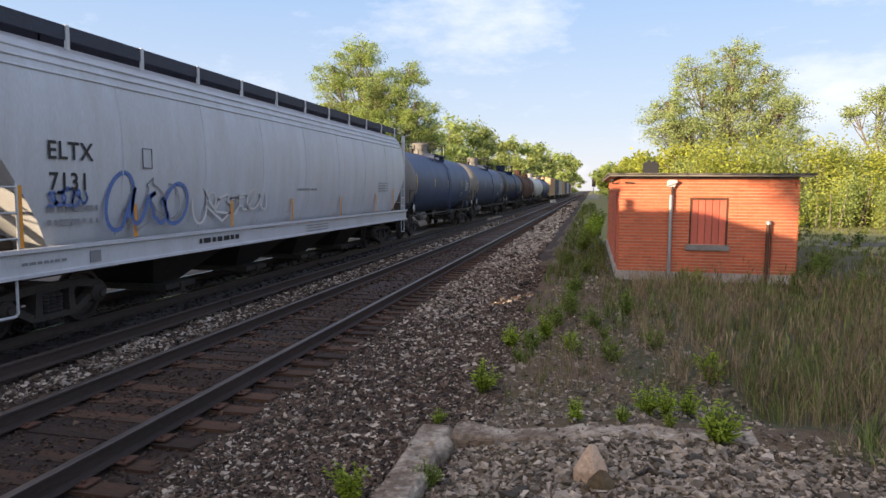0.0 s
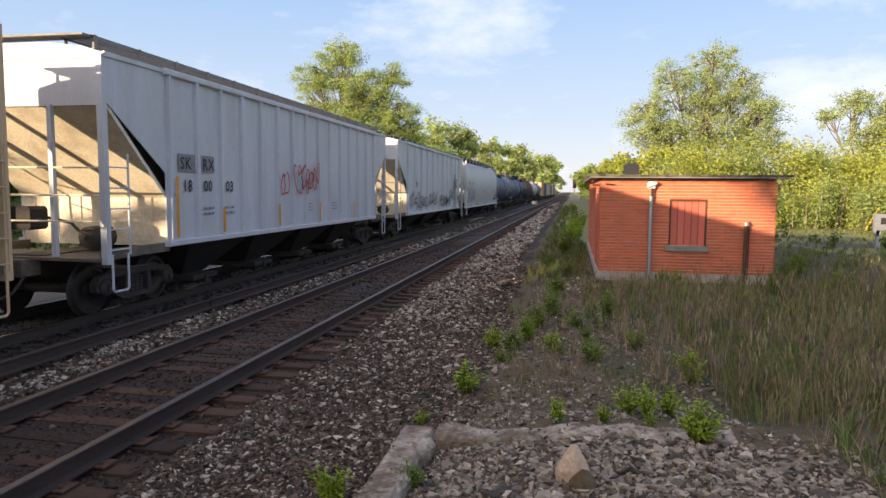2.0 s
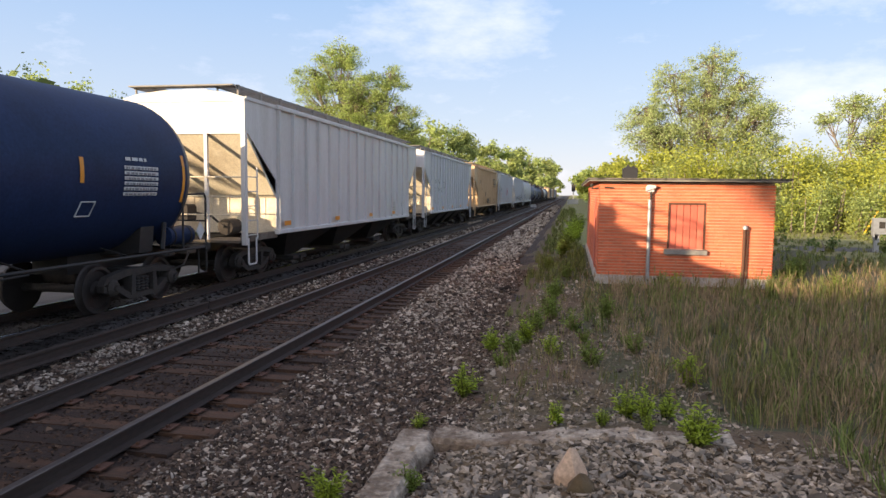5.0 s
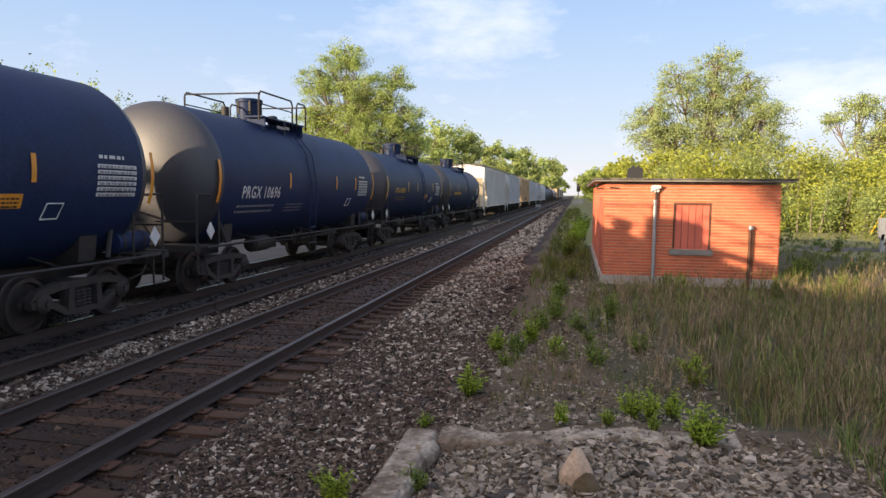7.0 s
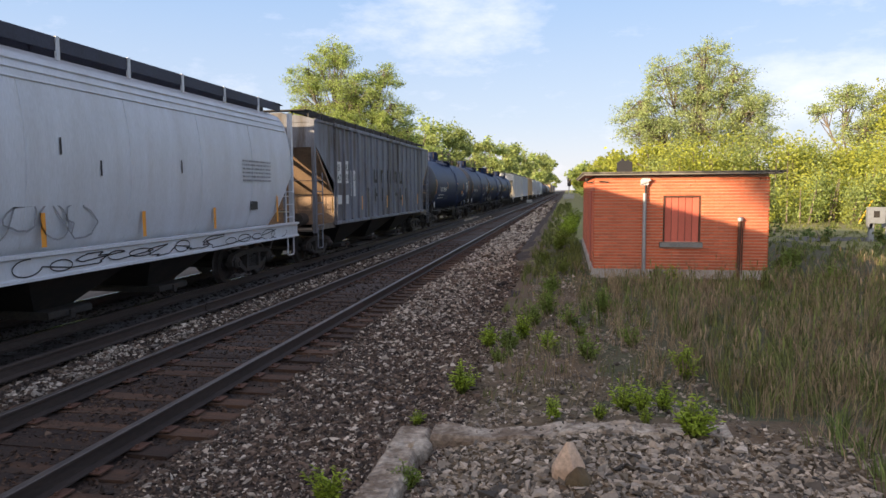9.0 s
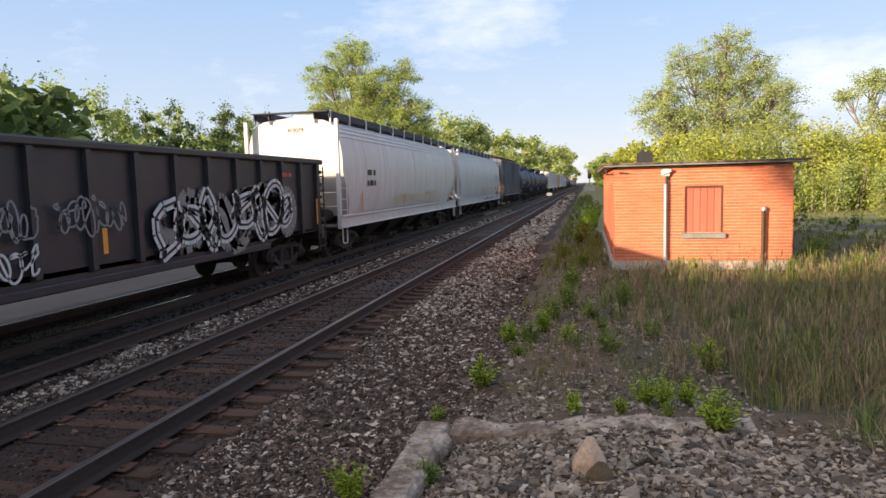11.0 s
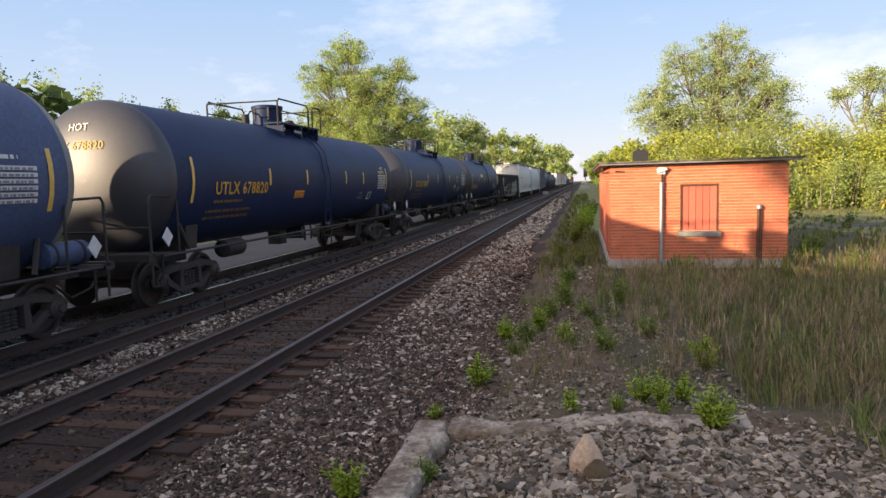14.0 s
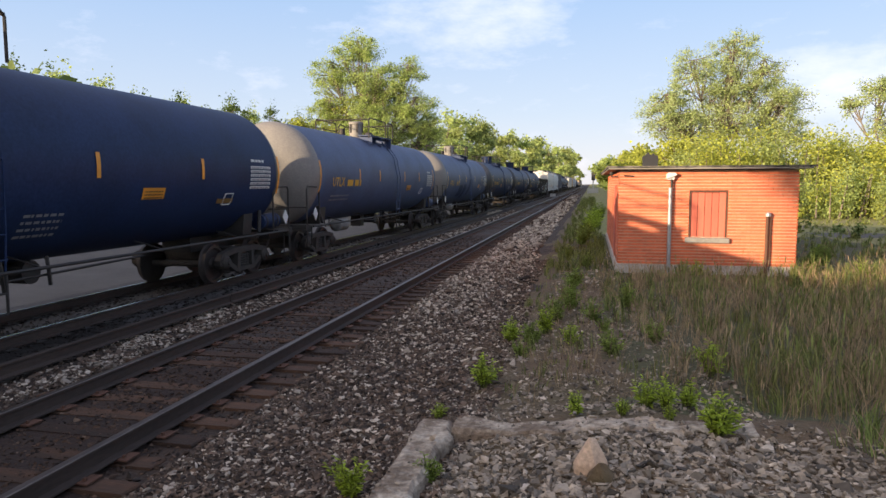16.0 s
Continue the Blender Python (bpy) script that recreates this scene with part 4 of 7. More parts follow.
def side_text(car, text, y, z, size, m, xs, R=None, cz=2.46, narrow=1.0, name="lettering"):
    """Letters on the side that faces the camera's side of the line; R wraps them onto a tank."""
    cu = bpy.data.curves.new("lettering", "FONT")
    cu.body, cu.size, cu.resolution_u, cu.space_character, cu.offset = text, size, 2, 1.1, 0.016 * size
    tmp = bpy.data.objects.new("tmp", cu)
    me = bpy.data.meshes.new_from_object(tmp)
    bpy.data.objects.remove(tmp)
    if not R and car.name in RIBS:
        wide = max(v.co.x for v in me.vertices) * narrow
        a, b = min(zip(RIBS[car.name], RIBS[car.name][1:]), key=lambda p: abs(0.5 * (p[0] + p[1]) - y - wide / 2))
        room = b - a - 0.30
        narrow *= min(1.0, room / wide)
        y = max(a + 0.19, min(y, b - 0.11 - wide * min(1.0, room / wide)))
    for v in me.vertices:
        u, w = v.co.x * narrow, v.co.y
        if R:
            a = (z - cz) / R + w / R
            v.co = ((R + 0.012) * math.cos(a), y + u, cz + (R + 0.012) * math.sin(a))
        else:
            v.co = (xs, y + u, z + w)
    me.materials.clear()
    me.materials.append(MATS[m])
    return part(name, me, None, car)


def end_text(car, text, x, yend, z, size, m):
    cu = bpy.data.curves.new("lettering", "FONT")
    cu.body, cu.size, cu.resolution_u = text, size, 2
    tmp = bpy.data.objects.new("tmp", cu)
    me = bpy.data.meshes.new_from_object(tmp)
    bpy.data.objects.remove(tmp)
    for v in me.vertices:
        v.co = (x + v.co.x * 0.9, yend, z + v.co.y)
    me.materials.clear()
    me.materials.append(MATS[m])
    return part("end_lettering", me, None, car)


def patch(me, y0, y1, z0, z1, xs, R=None, cz=2.46, lean=0.0):
    """A thin flat sheet on the side, wrapped in strips on a tank."""
    n = 4 if R else 1
    for i in range(n):
        za, zb = z0 + (z1 - z0) * i / n, z0 + (z1 - z0) * (i + 1) / n
        if R:
            xa, xb = (math.sqrt(max(0.01, R * R - (q - cz) ** 2)) + 0.012 for q in (za, zb))
        else:
            xa = xb = xs
        la, lb = lean * (za - z0), lean * (zb - z0)
        me.add([(xa, y0 + la, za), (xa, y1 + la, za), (xb, y1 + lb, zb), (xb, y0 + lb, zb)], [(0, 1, 2, 3)])
    return me


def bars(car, y, z, w, rows, h, gap, m, xs, R=None, cz=2.46, seed=0, name="stencil_writing"):
    """Rows of small writing that cannot be read."""
    rng = random.Random(seed + int(y * 37 + z * 91))
    me = Mesh()
    for r in range(rows):
        u, zz = y, z - r * (h + gap)
        while u < y + w:
            d = rng.uniform(0.5, 2.4) * h
            patch(me, u, min(y + w, u + d), zz, zz + h * 0.8, xs, R, cz)
            u += d + rng.uniform(0.3, 0.8) * h
    tagged(part(name, me, m, car), kind="stuff")


def stripe(car, y, z0, z1, w, m, xs, R=None, cz=2.46):
    part("reflector_stripe", patch(Mesh(), y, y + w, z0, z1, xs, R, cz), m, car)


def scribble(car, y, z, w, h, m, xs, seed, loops=6, th=0.05, R=None, name="graffiti"):
    """Spray-painted loops with no letters in them, one flat ribbon."""
    rng = random.Random(seed)
    me = Mesh()
    pts = []
    for k in range(loops):
        cx, cz = y + w * (k + 0.5) / loops, z + h * rng.uniform(0.35, 0.6)
        rx, rz = w / loops * rng.uniform(0.35, 0.75), h * rng.uniform(0.22, 0.5)
        a0, a1, tilt = rng.uniform(0, 6), rng.uniform(3.2, 6.6), rng.uniform(-0.3, 0.3)
        sharp = rng.choice((0.0, 0.0, 0.35))
        for i in range(15):
            a = a0 + a1 * i / 14
            kink = sharp * rng.uniform(-1, 1)
            pts.append((cx + rx * (math.cos(a) + kink) + tilt * rz * math.sin(a), cz + rz * (math.sin(a) + 0.5 * kink)))
    for (ua, va), (ub, vb) in zip(pts, pts[1:]):
        d = math.hypot(ub - ua, vb - va) + 1e-6
        nx, nq = -(vb - va) / d * th / 2, (ub - ua) / d * th / 2
        ps = [(ua + nx, va + nq), (ub + nx, vb + nq), (ub - nx, vb - nq), (ua - nx, va - nq)]
        me.add([(math.sqrt(R * R - (v - 2.46) ** 2) + 0.014 if R else xs, u, v) for u, v in ps], [(0, 1, 2, 3)])
    part(name, me, m, car)


def ladder(car, x, y0, y1, z0, z1, m, n, axis="y", r=0.016, kick=0.0):
    """Grab-iron ladder: two stiles and rungs."""
    me = Mesh()
    P = (lambda u, z: (x, u, z)) if axis == "y" else (lambda u, z: (u, x, z))
    for u in (y0, y1):
        me.tube([P(u, z0), P(u, z1)], r * 1.5, 5)
    for i in range(n):
        z = z0 + (z1 - z0) * (i + 0.3) / n
        me.tube([P(y0, z), P(y1, z)], r, 5)
    part("ladder", me, m, car)


def running_boards(car, h, zr, m, xs=(0.62, 1.12), rise=0.16, tall=0.05, step=1.15, end=0.7, bracket_m=None):
    for s in (-1, 1):
        me = Mesh()
        a, b = (xs[0], xs[1]) if s > 0 else (-xs[1], -xs[0])
        for k in range(4):
            x0 = a + (b - a) * k / 4
            me.box(x0 + 0.01, x0 + (b - a) / 4 - 0.07, -h + end, h - end, zr + rise - 0.03, zr + rise)
        me.box(b - 0.03, b, -h + end, h - end, zr + rise - tall, zr + rise + 0.012)
        me.box(a, a + 0.03, -h + end, h - end, zr + rise - tall, zr + rise + 0.012)
        y = -h + end + 0.1
        while y < h - end:
            for x in (a, b - 0.03):
                me.box(x, x + 0.03, y - 0.02, y + 0.02, zr - 0.12, zr + rise - 0.03)
            y += step
        part("running_board", me, m, car, "metal roof walkway grating")
        y = -h + end + 0.1
        while s > 0 and y < h - end:
            part("walkway_bracket", Mesh().box(b - 0.02, b + 0.02, y - 0.035, y + 0.035, zr - 0.12, zr + rise + 0.02), bracket_m or m, car)
            y += step
    for s in (-1, 1):
        part("end_walkway", Mesh().box(-xs[1], xs[1], s * (h - end) - 0.18, s * (h - end) + 0.18, zr + rise - 0.03, zr + rise), m, car)


def hopper_bays(car, n, yin, zt, m, zb=0.30):
    w = 2 * yin / n
    for k in range(n):
        yc = -yin + w * (k + 0.5)
        t, b = w / 2 - 0.06, 0.42
        vs = [(sx * xx, yc + sy * yy, z) for z, xx, yy in ((zt, 1.42, t), (zb, 0.62, b)) for sx in (-1, 1) for sy in (-1, 1)]
        bay = part("hopper_bay", Mesh().add(vs, [(0, 1, 3, 2), (4, 6, 7, 5), (0, 4, 5, 1), (2, 3, 7, 6), (0, 2, 6, 4), (1, 5, 7, 3)]), m, car)
        part("outlet_gate", Mesh().box(-0.95, 0.95, yc - 0.5, yc + 0.5, zb - 0.12, zb, ch=0.02).box(-0.99, 0.99, yc - 0.05, yc + 0.05, zb - 0.16, zb - 0.02), "under_grime", bay)


END_COAT = {"weathered_grey": "brown_dust", "tan_paint": "tan_paint"}


def hopper_end(car, h, s, ye, m, dark, open_slope=True):
    """End of a hopper car: posts, platform, ladder, slope-sheet ribs and hand brake."""
    dust = END_COAT.get(m, "end_dust")
    yo = s * ye
    posts = ((-1.5, 0.055, 0.92, 4.30), (1.5, 0.055, 0.92, 4.30), (-0.55, 0.04, 1.0, 3.52), (0.55, 0.04, 1.0, 3.52))
    for x, w, z0, z1 in posts if open_slope else posts[:2]:
        part("end_post", Mesh().box(x - w, x + w, yo - w, yo + w, z0, z1), m, car, "steel end post")
    for x in (-1.25, -0.75, -0.25, 0.25, 0.75, 1.25) if open_slope else ():
        part("slope_rib", Mesh().tube([(x, s * (ye - 0.10), 3.48), (x, s * (ye - 1.62), 2.05), (x, s * (ye - 1.66), 1.25)], 0.032, 4), dust, car)
    pl = Mesh().box(-1.45, 1.45, min(s * (ye - 1.0), s * (ye + 0.18)), max(s * (ye - 1.0), s * (ye + 0.18)), 0.98, 1.03)
    for x in (-1.46, 1.46):
        pl.box(x - 0.05, x + 0.05, min(s * (ye - 1.75), s * (ye + 0.05)), max(s * (ye - 1.75), s * (ye + 0.05)), 1.0, 1.16)
    pl.box(-0.25, 0.25, min(s * (ye - 2.2), s * (ye + 0.4)), max(s * (ye - 2.2), s * (ye + 0.4)), 0.72, 1.0)
    part("end_platform", pl, "dusty_steel", car, "grimy end platform")
    rl = Mesh()
    for z in (1.62, 2.05, 2.5):
        rl.tube([(-1.5, s * (ye + 0.03), z), (1.5, s * (ye + 0.03), z)], 0.016, 5)
    part("handrail", rl, dust, car)
    for x in (-1.56, 1.56):
        a, b = sorted((s * ye, s * (ye - 0.52)))
        ladder(car, x, a, b, 1.05, 2.75, m, 5, r=0.013)
        part("stirrup", Mesh().tube([(x, a + 0.06, 1.08), (x, a + 0.06, 0.50), (x, a + 0.10, 0.46), (x, b - 0.10, 0.46), (x, b - 0.06, 0.50), (x, b - 0.06, 1.08)], 0.02, 6), m, car)
    br = Mesh().box(-0.62, -0.05, min(s * (ye - 0.55), s * (ye - 0.15)), max(s * (ye - 0.55), s * (ye - 0.15)), 1.45, 1.85, ch=0.05)
    br.lathe([(0, 0.20), (0.5, 0.20)], 12, "y", (0.65, s * (ye - 0.9) - 0.25, 1.30))
    br.tube([(0.65, s * (ye - 0.6), 1.3), (0.2, s * (ye - 0.8), 1.55), (-0.3, s * (ye - 0.5), 1.7)], 0.03, 5)
    part("brake_gear", br, dark, car, "grimy brake cylinder and lever gear")
    if s < 0:
        bw = Mesh()
        c = Vector((-0.95, yo - 0.16, 1.95))
        ring = [(c.x + 0.28 * math.cos(a * math.pi / 8), c.y, c.z + 0.28 * math.sin(a * math.pi / 8)) for a in range(17)]
        bw.tube(ring, 0.018, 5, cap=False)
        for a in range(4):
            q = a * math.pi / 2
            bw.tube([tuple(c), (c.x + 0.28 * math.cos(q), c.y, c.z + 0.28 * math.sin(q))], 0.014, 4)
        part("brake_wheel", bw, m, car)


def ribbed_hopper(s0, s1, paint, label, under="black_steel", ribs=16, bays=3, walk_m="grey_paint", top=4.34, inset=1.0, low=1.15, walk_rise=0.21):
    """Covered hopper with outside posts."""
    c, h = (s0 + s1) / 2, (s0 - s1) / 2
    car = thing("covered_hopper", pose(TRACK_X, c, 0), label, "hopper car", "cars of the freight train")
    ye, yi = h - inset, h - inset - 1.62
    RIBS[car.name] = [-yi + 0.1 + (2 * yi - 0.2) * k / ribs for k in range(ribs + 1)]
    for sx in (-1, 1):
        x = sx * 1.55
        prof = [(-ye, top), (ye, top), (ye, 3.58), (yi, 2.45), (yi, low), (-yi, low), (-yi, 2.45), (-ye, 3.58)]
        part("side_sheet", Mesh().prism(prof, min(x, x - sx * 0.02), max(x, x - sx * 0.02), "x"), paint, car)
        for k in range(ribs + 1):
            y = -yi + 0.1 + (2 * yi - 0.2) * k / ribs
            wide = 0.07 if k % 2 else 0.05
            part("rib", Mesh().prism([(min(x, x + sx * 0.075), y - wide), (max(x, x + sx * 0.075), y - wide * 0.7), (max(x, x + sx * 0.075), y + wide * 0.7), (min(x, x + sx * 0.075), y + wide)] if sx > 0 else [(x - 0.075, y - wide * 0.7), (x, y - wide), (x, y + wide), (x - 0.075, y + wide * 0.7)], low + 0.02, top - 0.09, "z"), paint, car)
        part("top_chord", Mesh().box(min(x - sx * 0.02, x + sx * 0.085), max(x - sx * 0.02, x + sx * 0.085), -yi - 0.05, yi + 0.05, top - 0.10, top + 0.02, ch=0.02).box(min(x - sx * 0.02, x + sx * 0.03), max(x - sx * 0.02, x + sx * 0.03), -ye, ye, top - 0.07, top + 0.01), paint, car)
        part("side_sill", Mesh().box(min(x - sx * 0.06, x + sx * 0.09), max(x - sx * 0.06, x + sx * 0.09), -yi - 0.02, yi + 0.02, low - 0.06, low + 0.05, ch=0.015), paint, car)
    part("roof", Mesh().prism([(-1.57, top - 0.02), (-1.2, top + 0.09), (-0.5, top + 0.17), (0.5, top + 0.17), (1.2, top + 0.09), (1.57, top - 0.02), (1.5, top - 0.1), (-1.5, top - 0.1)], -ye - 0.02, ye + 0.02), paint, car)
    part("roof_hatch", Mesh().box(-0.32, 0.32, -ye + 0.5, ye - 0.5, top + 0.15, top + 0.27, ch=0.03), paint, car)
    for s in (-1, 1):
        part("end_sheet", Mesh().prism([(s * ye, top), (s * (ye - 0.03), top), (s * (ye - 0.03), 3.50), (s * ye, 3.50)], -1.54, 1.54, "x"), paint, car)
        part("slope_sheet", Mesh().prism([(s * (ye - 0.01), 3.52), (s * (ye - 1.62), 2.0), (s * (ye - 1.64), low - 0.05), (s * (ye - 1.70), low - 0.05), (s * (ye - 1.70), 2.02), (s * (ye - 0.07), 3.56)], -1.53, 1.53, "x"), END_COAT.get(paint, "end_dust"), car, "dusty sloping end sheet")
        hopper_end(car, h, s, ye, paint, "under_grime")
        add_truck(car, s * (h - 2.35))
        add_coupler(car, s * h, s)
    running_boards(car, ye, top + 0.06, walk_m, xs=(0.78, 1.32), rise=walk_rise, tall=0.05, end=0.02, bracket_m=paint if walk_m == "roof_grey" else walk_m)
    hopper_bays(car, bays, yi - 0.9, low - 0.02, under)
    part("centre_sill", Mesh().box(-0.3, 0.3, -ye, ye, 0.70, 1.05), under, car)
    TRAIN.append((car, c))
    return car, c


def smooth_side(z):
    """Half width of a curved-side hopper at a height."""
    pts = ((1.2, 1.30), (1.6, 1.47), (2.0, 1.55), (2.6, 1.60), (3.2, 1.58), (3.7, 1.50), (4.0, 1.40), (4.2, 1.24), (4.3, 1.0))
    for (a, xa), (b, xb) in zip(pts, pts[1:]):
        if z <= b:
            return xa + (xb - xa) * (z - a) / (b - a)
    return 1.0


def smooth_hopper(s0, s1, paint, label, walk_m="roof_grey", under="black_steel", inset=0.95):
    """Covered hopper with curved smooth sides on a deep side sill."""
    c, h = (s0 + s1) / 2, (s0 - s1) / 2
    car = thing("covered_hopper", pose(TRACK_X, c, 0), label, "hopper car", "cars of the freight train")
    ye, yi = h - inset, h - inset - 1.05
    me = Mesh()
    ys = [-ye, -ye + 0.35, -ye + 0.7, -yi] + [-yi + 2 * yi * k / 20 for k in range(1, 20)] + [yi, ye - 0.7, ye - 0.35, ye]
    n = 15
    for y in ys:
        a = (abs(y) - yi) / (ye - yi) if abs(y) > yi else 0
        zm = 1.28 if a <= 0 else 1.28 + 1.35 * a
        zs = [zm + (4.3 - zm) * (i / (n - 1)) ** 0.9 for i in range(n)]
        seam = -0.006 if (y and abs((y * 10 / yi) % 4) < 0.01) else 0
        row = [(smooth_side(z) + seam, y, z) for z in zs] + [(0.0, y, 4.42)] + [(-smooth_side(z) - seam, y, z) for z in reversed(zs)]
        me.v += row
    w = 2 * n + 1
    for j in range(len(ys) - 1):
        for i in range(w):
            me.f.append((j * w + i, j * w + (i + 1) % w, (j + 1) * w + (i + 1) % w, (j + 1) * w + i))
            me.mi.append(0)
    me.f += [tuple(range(w - 1, -1, -1)), tuple((len(ys) - 1) * w + i for i in range(w))]
    me.mi += [0, 0]
    part("body", me, paint, car, smooth=True)
    for sx in (-1, 1):
        for z in (3.78, 3.92, 4.06):
            x = sx * (smooth_side(z) + 0.004)
            part("roof_bead", Mesh().tube([(x, -ye + 0.1, z), (x, ye - 0.1, z)], 0.022, 5), paint, car)
        for k in range(1, 8):
            y = -ye + 2 * ye * k / 8
            sm = Mesh()
            sm.tube([(sx * (smooth_side(z) + 0.002), y, z) for z in (1.4, 1.8, 2.2, 2.6, 3.0, 3.4, 3.75)], 0.012, 4)
            part("weld_seam", sm, paint, car)
        part("side_sill", Mesh().prism([(sx * 1.50, 0.95), (sx * 1.64, 0.95), (sx * 1.64, 0.99), (sx * 1.60, 1.01), (sx * 1.60, 1.27), (sx * 1.66, 1.29), (sx * 1.66, 1.34), (sx * 1.50, 1.34)], -h + 0.62, h - 0.62), paint, car, "deep channel side sill")
    for s in (-1, 1):
        hopper_end(car, h, s, h - 0.75, paint, "under_grime", False)
        part("slope_sheet", Mesh().prism([(s * (ye - 0.02), 2.66), (s * (ye - 1.06), 1.3), (s * (ye - 1.16), 1.3), (s * (ye - 0.12), 2.66)], -1.36, 1.36, "x"), "end_dust", car, "dusty sloping end sheet")
        add_truck(car, s * (h - 2.35))
        add_coupler(car, s * h, s)
    running_boards(car, ye + 0.25, 4.33, walk_m, xs=(0.74, 1.26), rise=0.22, tall=0.20, step=1.72, end=0.1, bracket_m=paint)
    part("roof_hatch", Mesh().box(-0.35, 0.35, -ye + 0.8, ye - 0.8, 4.36, 4.56, ch=0.04), paint, car)
    hopper_bays(car, 4, h - 4.2, 1.1, under)
    part("centre_sill", Mesh().box(-0.3, 0.3, -h + 0.6, h - 0.6, 0.70, 1.05), under, car)
    TRAIN.append((car, c))
    return car, c


def tank_car(s0, s1, paint, label, dome=0.0, R=1.5, cz=2.46, dome_r=0.42, rail_m="black_steel", side_ladder=0.6, tall=0.62, off=0.0):
    c, h = (s0 + s1) / 2, (s0 - s1) / 2
    car = thing("tank_car", pose(TRACK_X, c, 0), label, "tank car", "cars of the freight train")
    e = h - 0.74
    dep = 0.62
    head = [(e - dep + dep * math.sin(a), R * math.cos(a)) for a in (0, 0.2, 0.4, 0.6, 0.8, 1.0, 1.15, 1.3, 1.42, 1.52)]
    mid = [(-e + dep + (2 * e - 2 * dep) * k / 8, R) for k in range(1, 8)]
    part("tank", Mesh().lathe([(-e + dep, R)] + mid + [(e - dep, R)], 48, "y", (0, 0, cz)), paint, car, smooth=True)
    for s in (-1, 1):
        # black heads get extra gloss, slate heads a colour with sunlight in it
        part("tank_head", Mesh().lathe([(s * (e - dep - 0.02), R + 0.003)] + [(s * a, r + 0.003) for a, r in head], 48, "y", (0, 0, cz)), {"black_tank": "dusty_head", "slate_tank": "pale_head"}.get(paint, paint), car, "domed tank head", smooth=True)
    for s in (-1, 1):
        for x in (-1, 1):
            sad = Mesh().prism([(x * 0.25, 0.95), (x * 1.15, 1.02), (x * 1.20, 1.50), (x * 0.6, 1.10)], s * (h - 2.25) - 0.2, s * (h - 2.25) + 0.2)
            part("saddle", sad, "black_steel", car)
        sill = Mesh().box(-0.35, 0.35, min(s * (h - 3.3), s * (h - 0.45)), max(s * (h - 3.3), s * (h - 0.45)), 0.68, 1.08)
        sill.box(-1.45, 1.45, s * (h - 0.55) - 0.10, s * (h - 0.55) + 0.10, 0.95, 1.08)
        sill.box(-1.45, 1.45, min(s * (h - 1.25), s * (h - 0.55)), max(s * (h - 1.25), s * (h - 0.55)), 1.03, 1.06)
        part("end_sill", sill, "black_steel", car)
        if s > 0:
            res = part("air_reservoir", Mesh().lathe([(-0.46, 0.06), (-0.42, 0.19), (0.42, 0.19), (0.46, 0.06)], 16, "y", (1.08, h - 1.15, 1.27)), paint, car, smooth=True)
            for y in (-0.28, 0.28):
                part("strap", Mesh().lathe([(y - 0.025, 0.20), (y + 0.025, 0.20)], 16, "y", (1.08, h - 1.15, 1.27)).box(1.02, 1.14, h - 1.15 + y - 0.025, h - 1.15 + y + 0.025, 1.05, 1.12), "black_steel", res)
        part("brace", Mesh().tube([(1.3, s * (h - 1.95), 1.05), (1.22, s * (h - 1.75), 1.55)], 0.045, 6), "black_steel", car)
        yo = s * (h - 0.58)
        for x in (-1.42, 1.42):
            rl = Mesh()
            rl.tube([(x, yo - s * 0.85, 1.02), (x, yo - s * 0.85, 2.02), (x, yo - s * 0.78, 2.10), (x, yo - s * 0.06, 2.12), (x, yo, 2.04), (x, yo, 0.52)], 0.022, 6)
            rl.tube([(x, yo - s * 0.30, 1.02), (x, yo - s * 0.30, 0.48), (x, yo, 0.48)], 0.02, 5)
            rl.tube([(x, yo, 1.55), (x * 0.35, yo, 1.55)], 0.02, 5)
            part("end_railing", rl, "black_steel", car, "bent steel end handrail")
        add_truck(car, s * (h - 2.25))
        add_coupler(car, s * h, s)
    for x in (-1.5, 1.5):
        hr = Mesh().tube([(x, -h + 0.8, 1.02), (x, h - 0.8, 1.02)], 0.028, 6)
        for k in range(5):
            y = -h + 3.2 + (2 * h - 6.4) * k / 4
            hr.tube([(x, y, 1.02), (x * 0.80, y, 1.10), (x * 0.62, y, 1.16)], 0.016, 5)
        part("side_handrail", hr, "black_steel", car)
    # fittings under the belly
    fit_m = Mesh().lathe([(-0.45, 0.19), (0.45, 0.19)], 12, "x", (0, 0.9, 0.82)).box(-0.2, 0.2, -0.2, 0.2, 0.55, 1.1)
    for y in (-0.9, -0.45, 0.35):
        fit_m.tube([(1.25, y, 1.15), (1.28, y, 0.95), (1.25, y + 0.05, 0.72)], 0.03, 5)
    fit_m.tube([(1.2, -2.6, 0.92), (1.25, -0.6, 0.86), (1.2, 2.6, 0.92)], 0.02, 5)
    part("belly_valve", fit_m, "black_steel", car)
    part("brake_tank", Mesh().lathe([(-0.42, 0.1), (-0.38, 0.2), (0.38, 0.2), (0.42, 0.1)], 14, "y", (1.05, -h + 4.0, 0.88)), "black_steel" if paint != "slate_tank" else "grey_paint", car, smooth=True)
